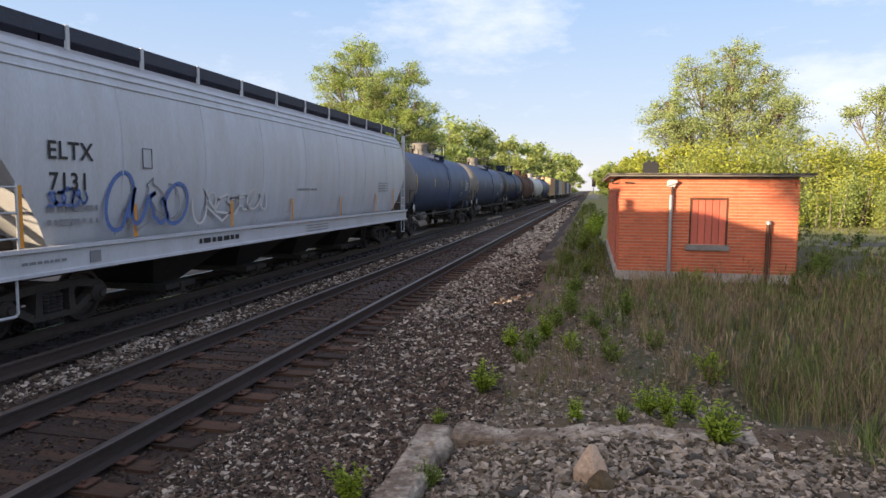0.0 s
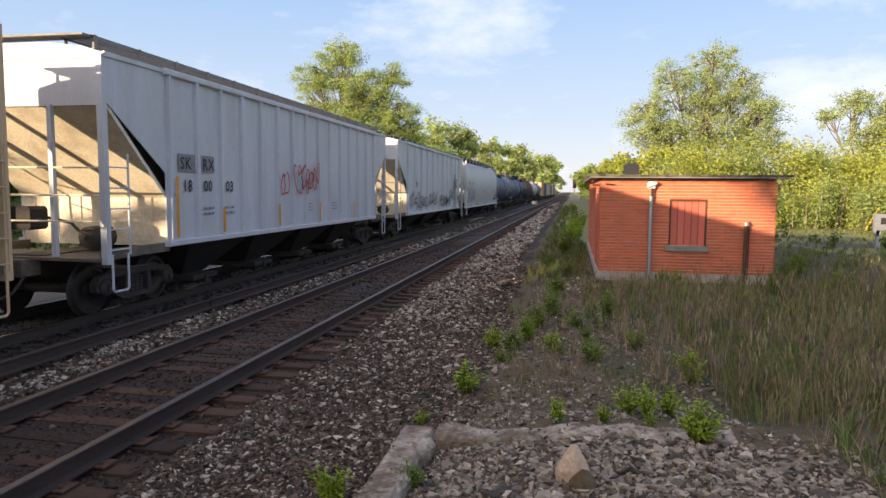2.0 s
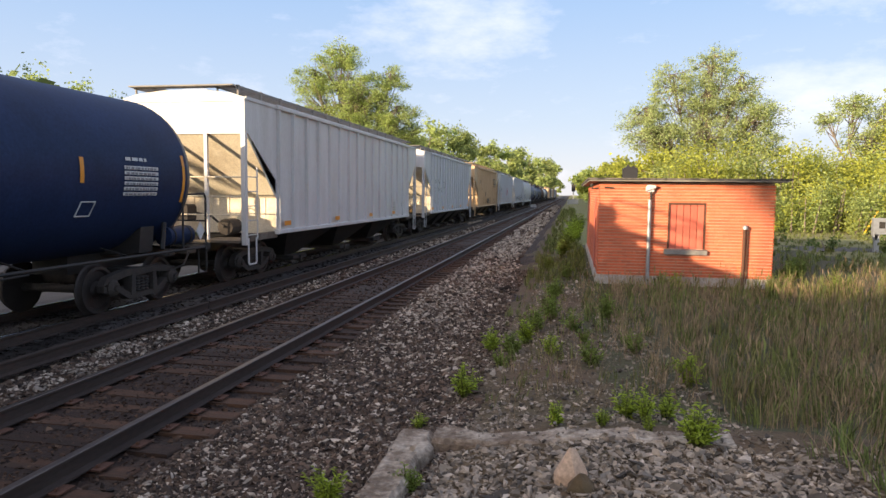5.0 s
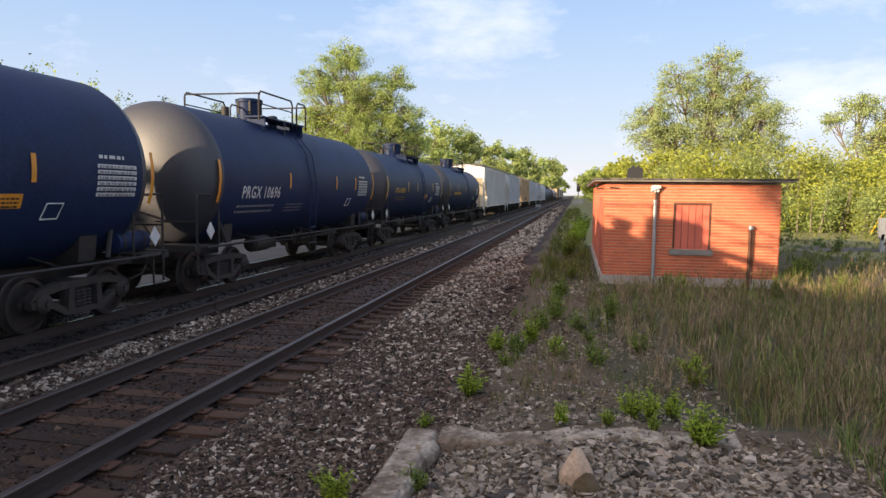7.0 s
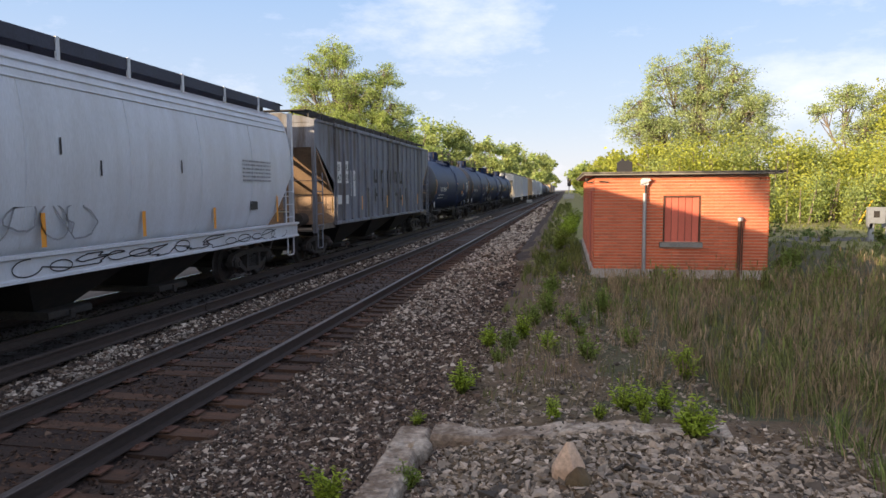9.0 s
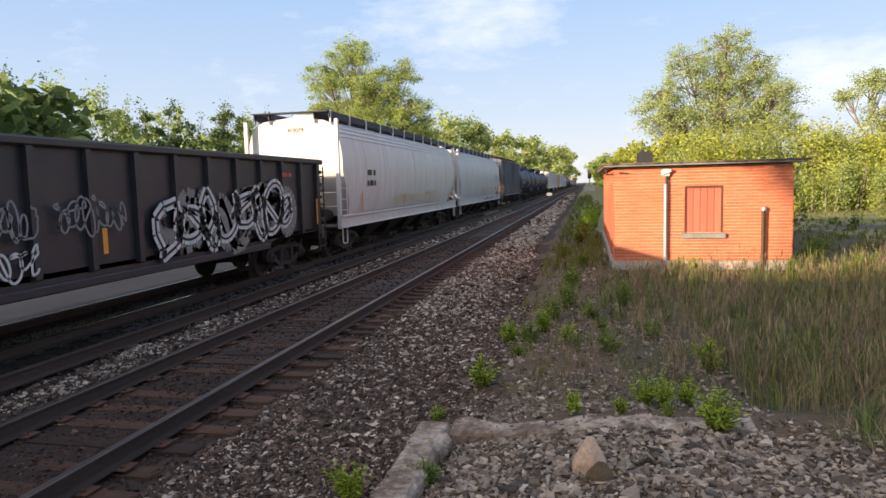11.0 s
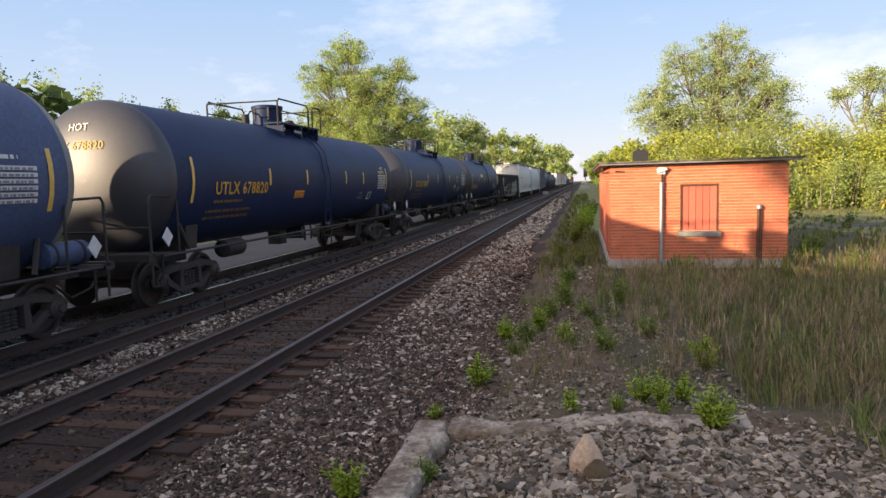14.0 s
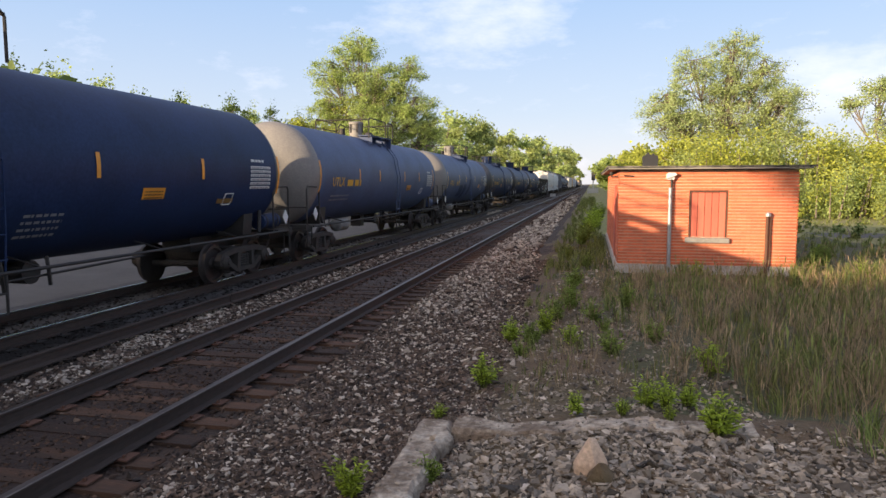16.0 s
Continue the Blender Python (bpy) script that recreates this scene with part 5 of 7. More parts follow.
    for sx in (-1, 1):
        lm = Mesh()
        yl = dome + side_ladder
        for y in (yl - 0.21, yl + 0.21):
            lm.tube([(sx * (R - 0.02), y, 1.0), (sx * (R + 0.03), y, 1.6), (sx * (R + 0.05), y, cz), (sx * (R - 0.10), y, cz + 0.75), (sx * (R - 0.46), y, cz + 1.22), (sx * 0.9, y, cz + 1.40)], 0.014, 5)
        for k in range(8):
            z = 1.2 + k * 0.33
            x = R + 0.03 if z < cz else math.sqrt(max(0.6, (R + 0.05) ** 2 - (z - cz) ** 2))
            lm.tube([(sx * x, yl - 0.21, z), (sx * x, yl + 0.21, z)], 0.012, 5)
        part("stirrup", Mesh().tube([(sx * R, yl - 0.45, 1.02), (sx * R, yl - 0.2, 0.48), (sx * R, yl + 0.2, 0.48), (sx * R, yl + 0.2, 1.02)], 0.022, 6).tube([(sx * R, yl - 0.32, 0.76), (sx * R, yl + 0.2, 0.76)], 0.016, 5), "black_steel", car)
        part("side_ladder", lm, paint, car)
    # dome, platform and railing
    zt = cz + R
    dm = Mesh().lathe([(zt - 0.12, dome_r), (zt + 0.50, dome_r), (zt + 0.52, dome_r + 0.03), (zt + 0.60, dome_r + 0.03), (zt + 0.63, dome_r * 0.8)], 20, "z", (0, dome, 0))
    for k in range(6):
        a = k * math.pi / 3
        part("dome_bolt", Mesh().box(dome_r * math.cos(a) - 0.03, dome_r * math.cos(a) + 0.03, dome + dome_r * math.sin(a) - 0.03, dome + dome_r * math.sin(a) + 0.03, zt + 0.2, zt + 0.55), "black_steel", car)
    part("dome", dm, paint if paint != "slate_tank" else "grey_paint", car, "round bolted dome with a lid", smooth=True)
    part("valve", Mesh().lathe([(zt - 0.1, 0.14), (zt + 0.12, 0.14), (zt + 0.16, 0.2), (zt + 0.3, 0.12)], 12, "z", (0.1, dome + 1.25, 0)), "black_steel", car, smooth=True)
    part("valve", Mesh().lathe([(zt - 0.1, 0.1), (zt + 0.3, 0.1)], 10, "z", (-0.2, dome - 0.95, 0)), "black_steel", car, smooth=True)
    mid_y = dome - off
    pf = Mesh()
    for x in (-1, 1):
        a, b = sorted((x * 0.55, x * 1.05))
        pf.box(a, b, mid_y - 1.35, mid_y + 1.35, zt - 0.02, zt + 0.02)
        for y in (mid_y - 1.2, mid_y, mid_y + 1.2):
            pf.box(a, b, y - 0.03, y + 0.03, zt - 0.35, zt - 0.02)
    part("platform", pf, paint, car)
    g = Mesh()
    for x in (-1.03, 1.03):
        for y0, y1 in ((mid_y - 1.5, mid_y + 0.55), (mid_y + 0.85, mid_y + 1.5)):
            g.tube([(x, y0, zt - 0.1), (x, y0, zt + tall - 0.1), (x, y0 + 0.1, zt + tall), (x, y1 - 0.1, zt + tall), (x, y1, zt + tall - 0.1), (x, y1, zt - 0.1)], 0.024, 6)
        g.tube([(x, mid_y - 1.5, zt + tall * 0.5), (x, mid_y + 0.55, zt + tall * 0.5)], 0.018, 5)
    for y in (mid_y - 1.5, mid_y + 1.5):
        g.tube([(-1.03, y, zt + tall - 0.06), (1.03, y, zt + tall - 0.06)], 0.022, 6)
    part("platform_railing", g, rail_m, car, "tubular safety railing round the dome")
    TRAIN.append((car, c))
    return car, c


def gondola(s0, s1, label):
    c, h = (s0 + s1) / 2, (s0 - s1) / 2
    car = thing("gondola_car", pose(TRACK_X, c, 0), label, "gondola car", "cars of the freight train")
    ye = h - 0.75
    for sx in (-1, 1):
        x = sx * 1.5
        part("side_wall", Mesh().prism([(-ye, 2.95), (ye, 2.95), (ye, 1.05), (ye - 2.9, 0.98), (ye - 3.5, 0.82), (-ye + 3.5, 0.82), (-ye + 2.9, 0.98), (-ye, 1.05)], min(x, x - sx * 0.03), max(x, x - sx * 0.03), "x"), "gondola_black", car)
        part("top_chord", Mesh().box(min(x - sx * 0.06, x + sx * 0.10), max(x - sx * 0.06, x + sx * 0.10), -ye - 0.03, ye + 0.03, 2.86, 3.0, ch=0.03), "gondola_black", car)
        part("side_sill", Mesh().box(min(x, x + sx * 0.09), max(x, x + sx * 0.09), -ye + 3.4, ye - 3.4, 0.78, 0.92, ch=0.02), "gondola_black", car)
        for k in range(15):
            y = -ye + 0.35 + (2 * ye - 0.7) * k / 14
            a, b = sorted((x, x + sx * 0.10))
            part("rib", Mesh().box(a, b, y - 0.06, y + 0.06, 1.0, 2.87, ch=0.02), "gondola_black", car)
    part("floor", Mesh().box(-1.5, 1.5, -ye, ye, 1.0, 1.08), "rust", car)
    for s in (-1, 1):
        em = Mesh().box(-1.5, 1.5, min(s * ye, s * (ye - 0.04)), max(s * ye, s * (ye - 0.04)), 1.0, 2.95)
        part("end_wall", em, "gondola_black", car)
        for z in (1.25, 1.6, 1.95, 2.3, 2.65, 2.95):
            part("end_rib", Mesh().box(-1.52, 1.52, min(s * ye, s * (ye + 0.12)), max(s * ye, s * (ye + 0.12)), z - 0.05, z + 0.05, ch=0.02), "gondola_black", car)
        part("end_sill", Mesh().box(-1.5, 1.5, min(s * ye, s * (ye + 0.2)), max(s * ye, s * (ye + 0.2)), 0.75, 1.05), "gondola_black", car)
        add_truck(car, s * (h - 2.3))
        add_coupler(car, s * h, s)
        for x in (-1.62, 1.62):
            a, b = sorted((s * (ye - 0.05), s * (ye - 0.5)))
            ladder(car, x, a, b, 0.45, 2.8, "gondola_black", 6)
    part("centre_sill", Mesh().box(-0.3, 0.3, -ye, ye, 0.68, 1.0), "gondola_black", car)
    TRAIN.append((car, c))
    return car, c

# ---- the cars, from the front of the train to its tail ----
def head_text(car, text, x, z, size, m, h, R=1.5, cz=2.46):
    cu = bpy.data.curves.new("lettering", "FONT")
    cu.body, cu.size, cu.resolution_u = text, size, 2
    tmp = bpy.data.objects.new("tmp", cu)
    me = bpy.data.meshes.new_from_object(tmp)
    bpy.data.objects.remove(tmp)
    e = h - 0.74
    for v in me.vertices:
        px, pz = x + v.co.x, z + v.co.y
        r = min(1.0, math.hypot(px, pz - cz) / R)
        v.co = (px, -(e - 0.62 + 0.62 * math.sqrt(1 - r * r)) - 0.018, pz)
    me.materials.clear()
    me.materials.append(MATS[m])
    part("end_lettering", me, None, car)


def tank_marks(car, c, h, stripes, m, panel=None, box=None, tall=None, R=1.5, cz=2.46):
    for i, s in enumerate(stripes):
        z0, z1 = (1.95, 2.85) if i in (0, len(stripes) - 1) else (2.28, 2.68)
        stripe(car, s - c, z0, z1, 0.09, m, None, R, cz)
    if panel is not None:
        for k in range(6):
            part("stencil_line", patch(Mesh(), panel - c, panel - c + 0.95, 2.08 + 0.09 * k, 2.14 + 0.09 * k, None, R, cz), "letter_white", car, "white stencilled table row")
        bars(car, panel - c + 0.04, 2.535, 0.85, 6, 0.045, 0.045, "letter_grey", None, R + 0.005, cz)
        bars(car, panel - c + 0.05, 2.68, 0.6, 1, 0.07, 0.03, "letter_white", None, R, cz)
        part("stencil_frame", Mesh().tube([(math.sqrt(R * R - (z - cz) ** 2) + 0.01, panel - c + y, z) for y, z in ((-1.0, 1.75), (-0.68, 1.75), (-0.64, 1.98), (-0.96, 1.98), (-1.0, 1.75))], 0.012, 4), "letter_white", car)
    if box is not None:
        part("hazard_label", patch(Mesh(), box - c, box - c + 0.62, 1.92, 2.12, None, R, cz), "stripe_orange", car, "orange warning label")
        bars(car, box - c + 0.06, 2.04, 0.5, 3, 0.03, 0.025, "letter_black", None, R + 0.004, cz)
    for s, y in ((1, h - 0.95), (-1, -h + 0.95)):
        pl = Mesh().prism([(y, 1.18), (y + 0.15, 1.36), (y, 1.54), (y - 0.15, 1.36)], 1.50, 1.52, "x")
        part("placard", pl, "letter_white", car, "white diamond placard")


GROUP_TANK = "black tank car with a railed dome and yellow reflector stripes"

# cars that have already passed
lead = [("slate_tank", "faded slate grey tank car with rust stains"), ("slate_tank", "faded blue grey tank car"), ("black_tank", "dark tank car with a railed dome"), ("rust", "brown stained tank car"), ("white_tank", "white tank car with dark stains"), ("slate_tank", "slate grey tank car far ahead")]
front = 27.2
for k, (p, lb) in enumerate(lead):
    L = 16.4 if k < 4 else 16.7
    car, c = tank_car(front + L, front, p, lb, dome=-0.3)
    if k < 3:
        tank_marks(car, c, L / 2, [front + 1.5, front + 5, front + 8, front + 12, front + L - 1.5], "stripe_yellow", panel=front + L - 3.2)
    front += L
for k, (p, lb) in enumerate((("tan_paint", "tan covered hopper car far ahead"), ("weathered_grey", "weathered grey covered hopper far ahead"), ("cream_paint", "cream covered hopper car far ahead"), ("tan_paint", "tan covered hopper car far ahead"), ("weathered_grey", "weathered grey covered hopper far ahead"), ("cool_white", "white covered hopper car far ahead"), ("weathered_grey", "weathered grey covered hopper far ahead"), ("tan_paint", "tan covered hopper car far ahead"))):
    ribbed_hopper(front + 18.0, front, p, lb, ribs=12)
    front += 18.0

ENDS = [27.2, 6.2, -13.36, -31.94, -50.24, -68.73, -88.09, -103.48, -117.13, -130.49, -145.97, -164.66, -184.89, -204.64, -222.45, -239.87, -257.29, -274.52, -291.46, -308.70, -326.02, -343.25]
XS = 1.575

# smooth white hopper
car, c = smooth_hopper(ENDS[0], ENDS[1], "cool_white", "smooth pale grey covered hopper with blue graffiti and orange stripes")


def sx_at(z):
    return smooth_side(z) + 0.016


side_text(car, "ELTX", 7.96 - c, 2.57, 0.36, "letter_black", sx_at(2.65))
side_text(car, "7131", 8.00 - c, 2.13, 0.36, "letter_black", sx_at(2.25))
for s, z1 in ((7.7, 2.42), (10.1, 1.95), (13.3, 1.95), (16.35, 1.96), (19.9, 1.96), (23.4, 2.03), (25.6, 2.5)):
    stripe(car, s * 0.968 - c, 1.36, z1 - 0.05, 0.10, "stripe_orange", sx_at(1.9) + 0.02)
bars(car, 7.99 - c, 1.82, 1.0, 2, 0.10, 0.09, "letter_grey", sx_at(1.8) + 0.012)
bars(car, 16.17 - c, 2.12, 1.3, 1, 0.07, 0.05, "letter_grey", sx_at(2.1))
bars(car, 22.94 - c, 2.35, 1.1, 4, 0.05, 0.04, "letter_grey", sx_at(2.3))
part("stencil_frame", Mesh().tube([(sx_at(2.6), y - c, z) for y, z in ((10.0, 2.5), (10.24, 2.5), (10.24, 2.82), (10.0, 2.82), (10.0, 2.5))], 0.010, 4), "letter_black", car)
bars(car, 11.62 - c, 1.10, 1.5, 1, 0.12, 0.05, "letter_black", 1.612)
bars(car, 16.65 - c, 1.17, 1.5, 3, 0.04, 0.03, "letter_grey", 1.612)
bars(car, 7.45 - c, 1.12, 0.8, 1, 0.05, 0.05, "letter_grey", 1.612)
part("emblem", Mesh().box(1.604, 1.612, 8.71 - c, 8.94 - c, 1.04, 1.22).box(1.606, 1.614, 8.76 - c, 8.90 - c, 1.12, 1.16), "letter_grey", car, "dark shield emblem")
scribble(car, 9.20 - c, 1.42, 2.0, 1.05, "graffiti_blue", sx_at(2.0) + 0.02, 5, 4, 0.075)
scribble(car, 7.94 - c, 1.85, 0.8, 0.38, "graffiti_blue", sx_at(2.0) + 0.02, 8, 5, 0.045)
scribble(car, 9.78 - c, 1.5, 1.2, 0.8, "letter_grey", sx_at(2.0) + 0.018, 21, 3, 0.03)
scribble(car, 11.52 - c, 1.5, 3.0, 0.75, "white_paint", sx_at(1.9) + 0.018, 11, 7, 0.05)

# white hopper with outside posts
car, c = ribbed_hopper(ENDS[1], ENDS[2], "cool_white", "white ribbed covered hopper with black graffiti along its side", ribs=10, low=1.08, walk_m="roof_grey", walk_rise=0.10)
side_text(car, "SIRX", -9.42 - c, 2.36, 0.32, "letter_black", XS, narrow=0.85)
side_text(car, "475", -9.53 - c, 1.9, 0.30, "letter_black", XS)
side_text(car, "073", -8.47 - c, 1.9, 0.30, "letter_black", XS)
end_text(car, "073", -0.2, -((ENDS[1] - ENDS[2]) / 2 - 1.05) - 0.02, 4.0, 0.24, "letter_grey")
for k, (s, w, m) in enumerate(((-10.9, 0.5, "letter_black"), (-10.0, 1.0, "letter_black"), (-8.9, 2.0, "letter_black"), (-6.4, 2.2, "letter_black"), (-3.4, 2.4, "letter_black"), (-0.2, 2.6, "letter_black"), (3.2, 0.9, "letter_black"))):
    scribble(car, s * 0.968 - c, 1.3 + 0.1 * (k % 2), w, 0.62 + 0.25 * (k in (0, 5)), m, 1.655, 31 + k, max(2, int(w * 3)), 0.05)
scribble(car, -1.16 - c, 1.3, 0.8, 0.45, "graffiti_cyan", 1.653, 77, 8, 0.07)
scribble(car, 0.97 - c, 2.1, 1.4, 1.0, "letter_black", 1.653, 79, 3, 0.07)
for s in (-11.9, -3.0, 1.9, 4.3):
    stripe(car, s - c, 1.15, 1.75, 0.10, "stripe_orange", 1.64)
bars(car, 3.00 - c, 1.7, 0.5, 2, 0.1, 0.04, "letter_black", XS)

# second white hopper
car, c = ribbed_hopper(ENDS[2], ENDS[3], "cool_white", "white ribbed covered hopper over black hopper bays", ribs=14, bays=4)
part("overpaint", patch(patch(Mesh(), -28.94 - c, -28.36 - c, 2.5, 2.84, XS), -28.22 - c, -27.64 - c, 2.5, 2.84, XS), "letter_grey", car, "grey overpainted reporting marks")
side_text(car, "SK", -28.89 - c, 2.55, 0.33, "letter_black", XS + 0.006)
side_text(car, "RX", -28.17 - c, 2.55, 0.33, "letter_black", XS + 0.006)
side_text(car, "18", -28.80 - c, 2.12, 0.32, "letter_black", XS)
side_text(car, "00", -28.05 - c, 2.12, 0.32, "letter_black", XS)
side_text(car, "03", -27.25 - c, 2.12, 0.32, "letter_black", XS)
bars(car, -28.07 - c, 1.75, 0.4, 2, 0.06, 0.05, "letter_grey", XS)
bars(car, -27.20 - c, 1.75, 0.4, 2, 0.06, 0.05, "letter_grey", XS)
for s, z1 in ((-29.14, 2.4), (-27.39, 1.8), (-24.59, 1.8), (-21.78, 1.8), (-18.59, 1.8)):
    stripe(car, s - c, 1.25, z1, 0.10, "stripe_orange", 1.64)
scribble(car, -24.49 - c, 1.9, 0.5, 0.9, "graffiti_red", 1.655, 41, 2, 0.05)
scribble(car, -23.62 - c, 2.1, 1.8, 0.8, "graffiti_red", 1.655, 44, 7, 0.05)
bars(car, -22.65 - c, 1.75, 0.5, 3, 0.05, 0.04, "letter_grey", XS)
bars(car, -20.62 - c, 1.75, 0.5, 3, 0.05, 0.04, "letter_grey", XS)
end_text(car, "180003", -0.45, -((ENDS[2] - ENDS[3]) / 2 - 1.05) - 0.02, 3.78, 0.22, "letter_grey")

# tan hopper
car, c = ribbed_hopper(ENDS[3], ENDS[4], "tan_paint", "tan ribbed covered hopper with dark blue lettering", ribs=16, bays=3, walk_m="tan_paint")
bars(car, -46.75 - c, 3.0, 1.3, 1, 0.36, 0.05, "letter_black", XS)
for k, (tx, dy) in enumerate((("25", 0.0), ("05", 0.95), ("79", 1.75))):
    side_text(car, tx, -46.71 - c + dy, 2.45, 0.36, "letter_black", XS)
for k in range(3):
    y0 = -37.17 - c + 0.9 * k
    lg = patch(patch(Mesh(), y0, y0 + 0.16, 3.0, 3.6, 1.64), y0 + 0.39, y0 + 0.55, 3.0, 3.6, 1.64)
    patch(patch(lg, y0, y0 + 0.5, 3.48, 3.6, 1.642), y0, y0 + 0.5, 3.0, 3.12, 1.642)
    part("logo_block", lg, "letter_black", car, "dark blue block of a painted logo")
    part("logo_underline", patch(Mesh(), y0, y0 + 0.55, 2.84, 2.92, 1.64), "letter_black", car)
scribble(car, -42.20 - c, 1.35, 2.0, 0.5, "letter_black", 1.655, 51, 8, 0.06)
for s, z1 in ((-48.11, 2.6), (-44.43, 1.9), (-42.79, 1.9), (-41.24, 1.8), (-39.30, 1.8), (-36.40, 1.8)):
    stripe(car, s - c, 1.3, z1, 0.09, "rust", 1.64)
part("hazard_diamond", Mesh().prism([(-42.98 - c, 1.9), (-42.83 - c, 2.15), (-42.98 - c, 2.4), (-43.12 - c, 2.15)], 1.645, 1.65, "x"), "letter_black", car)
part("tag_label", patch(Mesh(), -36.01 - c, -35.62 - c, 1.5, 1.75, XS), "letter_black", car)
end_text(car, "250579", -0.45, -((ENDS[3] - ENDS[4]) / 2 - 1.05) - 0.02, 3.75, 0.22, "letter_black")

# pale grey hopper
car, c = ribbed_hopper(ENDS[4], ENDS[5], "cool_white", "pale grey ribbed covered hopper with small black numbers", ribs=16, bays=4)
side_text(car, "IN", -65.24 - c, 2.73, 0.31, "letter_black", XS)
side_text(car, "TX", -64.37 - c, 2.73, 0.31, "letter_black", XS)
side_text(car, "4", -65.19 - c, 2.26, 0.34, "letter_black", XS)
side_text(car, "74", -64.52 - c, 2.26, 0.34, "letter_black", XS)
side_text(car, "92", -63.65 - c, 2.26, 0.34, "letter_black", XS)
bars(car, -65.15 - c, 1.85, 0.4, 3, 0.05, 0.05, "letter_grey", XS)
bars(car, -64.37 - c, 1.85, 0.4, 3, 0.05, 0.05, "letter_grey", XS)
for s in (-66.11, -63.11, -59.92, -56.72, -53.63):
    part("reflector", patch(Mesh(), s - c, s - c + 0.42, 1.3, 1.42, 1.64), "stripe_orange", car, "orange reflector patch")
part("stencil_frame", Mesh().tube([(XS + 0.02, y - c, z) for y, z in ((-62.53, 2.5), (-62.15, 2.5), (-62.15, 2.85), (-62.53, 2.85), (-62.53, 2.5))], 0.010, 4), "letter_grey", car)
end_text(car, "47492", -0.3, -((ENDS[4] - ENDS[5]) / 2 - 1.05) - 0.02, 3.9, 0.22, "letter_black")

# another pale hopper
car, c = ribbed_hopper(ENDS[5], ENDS[6], "white_paint", "pale ribbed covered hopper with orange reflector patches", ribs=15, bays=3)
for s in (-71.24, -74.34, -77.63, -81.31, -85.18):
    part("reflector", patch(Mesh(), s - c, s - c + 0.42, 1.3, 1.42, 1.64), "stripe_orange", car, "orange reflector patch")
bars(car, -74.15 - c, 1.75, 0.5, 4, 0.05, 0.05, "letter_grey", XS)
bars(car, -72.60 - c, 1.7, 0.4, 2, 0.05, 0.05, "letter_grey", XS)

# black tank cars
car, c = tank_car(ENDS[6], ENDS[7], "black_tank", GROUP_TANK, dome=0.0)
tank_marks(car, c, (ENDS[6] - ENDS[7]) / 2, [-102.03, -99.22, -96.32, -92.44, -89.64], "stripe_orange", panel=-91.38)
bars(car, -100.48 - c, 2.12, 2.4, 1, 0.2, 0.05, "letter_yellow", None, 1.5)

car, c = tank_car(ENDS[7], ENDS[8], "black_tank", GROUP_TANK, dome=0.3)
side_text(car, "UTLX 68403", -114.80 - c, 2.2, 0.30, "letter_yellow", None, 1.5)
tank_marks(car, c, (ENDS[7] - ENDS[8]) / 2, [-116.01, -112.58, -110.74, -107.25, -104.83], "stripe_yellow", panel=-106.48, box=-109.00)
bars(car, -114.61 - c, 1.98, 1.6, 2, 0.06, 0.05, "letter_dim", None, 1.5)

car, c = tank_car(ENDS[8], ENDS[9], "black_tank", GROUP_TANK, R=1.6, cz=2.5, dome=-1.0, dome_r=0.34)
side_text(car, "PRGX 10696", -128.26 - c, 2.03, 0.40, "letter_white", None, 1.6, 2.5, narrow=0.86)
tank_marks(car, c, (ENDS[8] - ENDS[9]) / 2, [-129.32, -125.74, -122.26, -120.42, -118.39], "stripe_orange", panel=-120.03, R=1.6, cz=2.5)
bars(car, -128.36 - c, 1.82, 1.9, 2, 0.06, 0.07, "letter_grey", None, 1.6, 2.5)
bars(car, -125.74 - c, 1.84, 1.1, 3, 0.04, 0.04, "letter_grey", None, 1.6, 2.5)
head_text(car, "10696", -0.75, 2.95, 0.28, "letter_white", (ENDS[8] - ENDS[9]) / 2, R=1.6, cz=2.5)

car, c = tank_car(ENDS[9], ENDS[10], "black_tank", GROUP_TANK, R=1.6, cz=2.5, dome=0.0)
side_text(car, "TILX 200408", -143.46 - c, 2.12, 0.38, "letter_white", None, 1.6, 2.5, narrow=0.95)
tank_marks(car, c, (ENDS[9] - ENDS[10]) / 2, [-144.62, -140.99, -137.17, -134.31, -131.65], "stripe_orange", panel=-133.00, box=-135.04, R=1.6, cz=2.5)
bars(car, -143.65 - c, 1.88, 1.8, 2, 0.09, 0.09, "letter_white", None, 1.6, 2.5)
bars(car, -141.13 - c, 1.82, 0.9, 4, 0.03, 0.04, "letter_grey", None, 1.6, 2.5)
bars(car, -137.46 - c, 2.05, 1.0, 5, 0.03, 0.04, "letter_grey", None, 1.6, 2.5)
head_text(car, "200408", -0.6, 2.95, 0.28, "letter_white", (ENDS[9] - ENDS[10]) / 2, R=1.6, cz=2.5)

# weathered grey hopper
car, c = ribbed_hopper(ENDS[10], ENDS[11], "weathered_grey", "weathered dark grey ribbed hopper with white number patches", ribs=16, bays=3, walk_m="black_steel")
part("number_patch", patch(patch(patch(Mesh(), -161.85 - c, -161.37 - c, 2.45, 3.15, XS), -161.17 - c, -160.64 - c, 2.45, 3.2, XS), -160.40 - c, -159.87 - c, 2.0, 2.9, XS), "letter_white", car, "white painted number patches")
part("data_patch", patch(patch(Mesh(), -161.85 - c, -161.37 - c, 1.75, 2.05, XS), -161.17 - c, -160.64 - c, 1.75, 2.05, XS), "letter_white", car)
side_text(car, "SI", -161.80 - c, 2.85, 0.30, "letter_black", XS + 0.006)
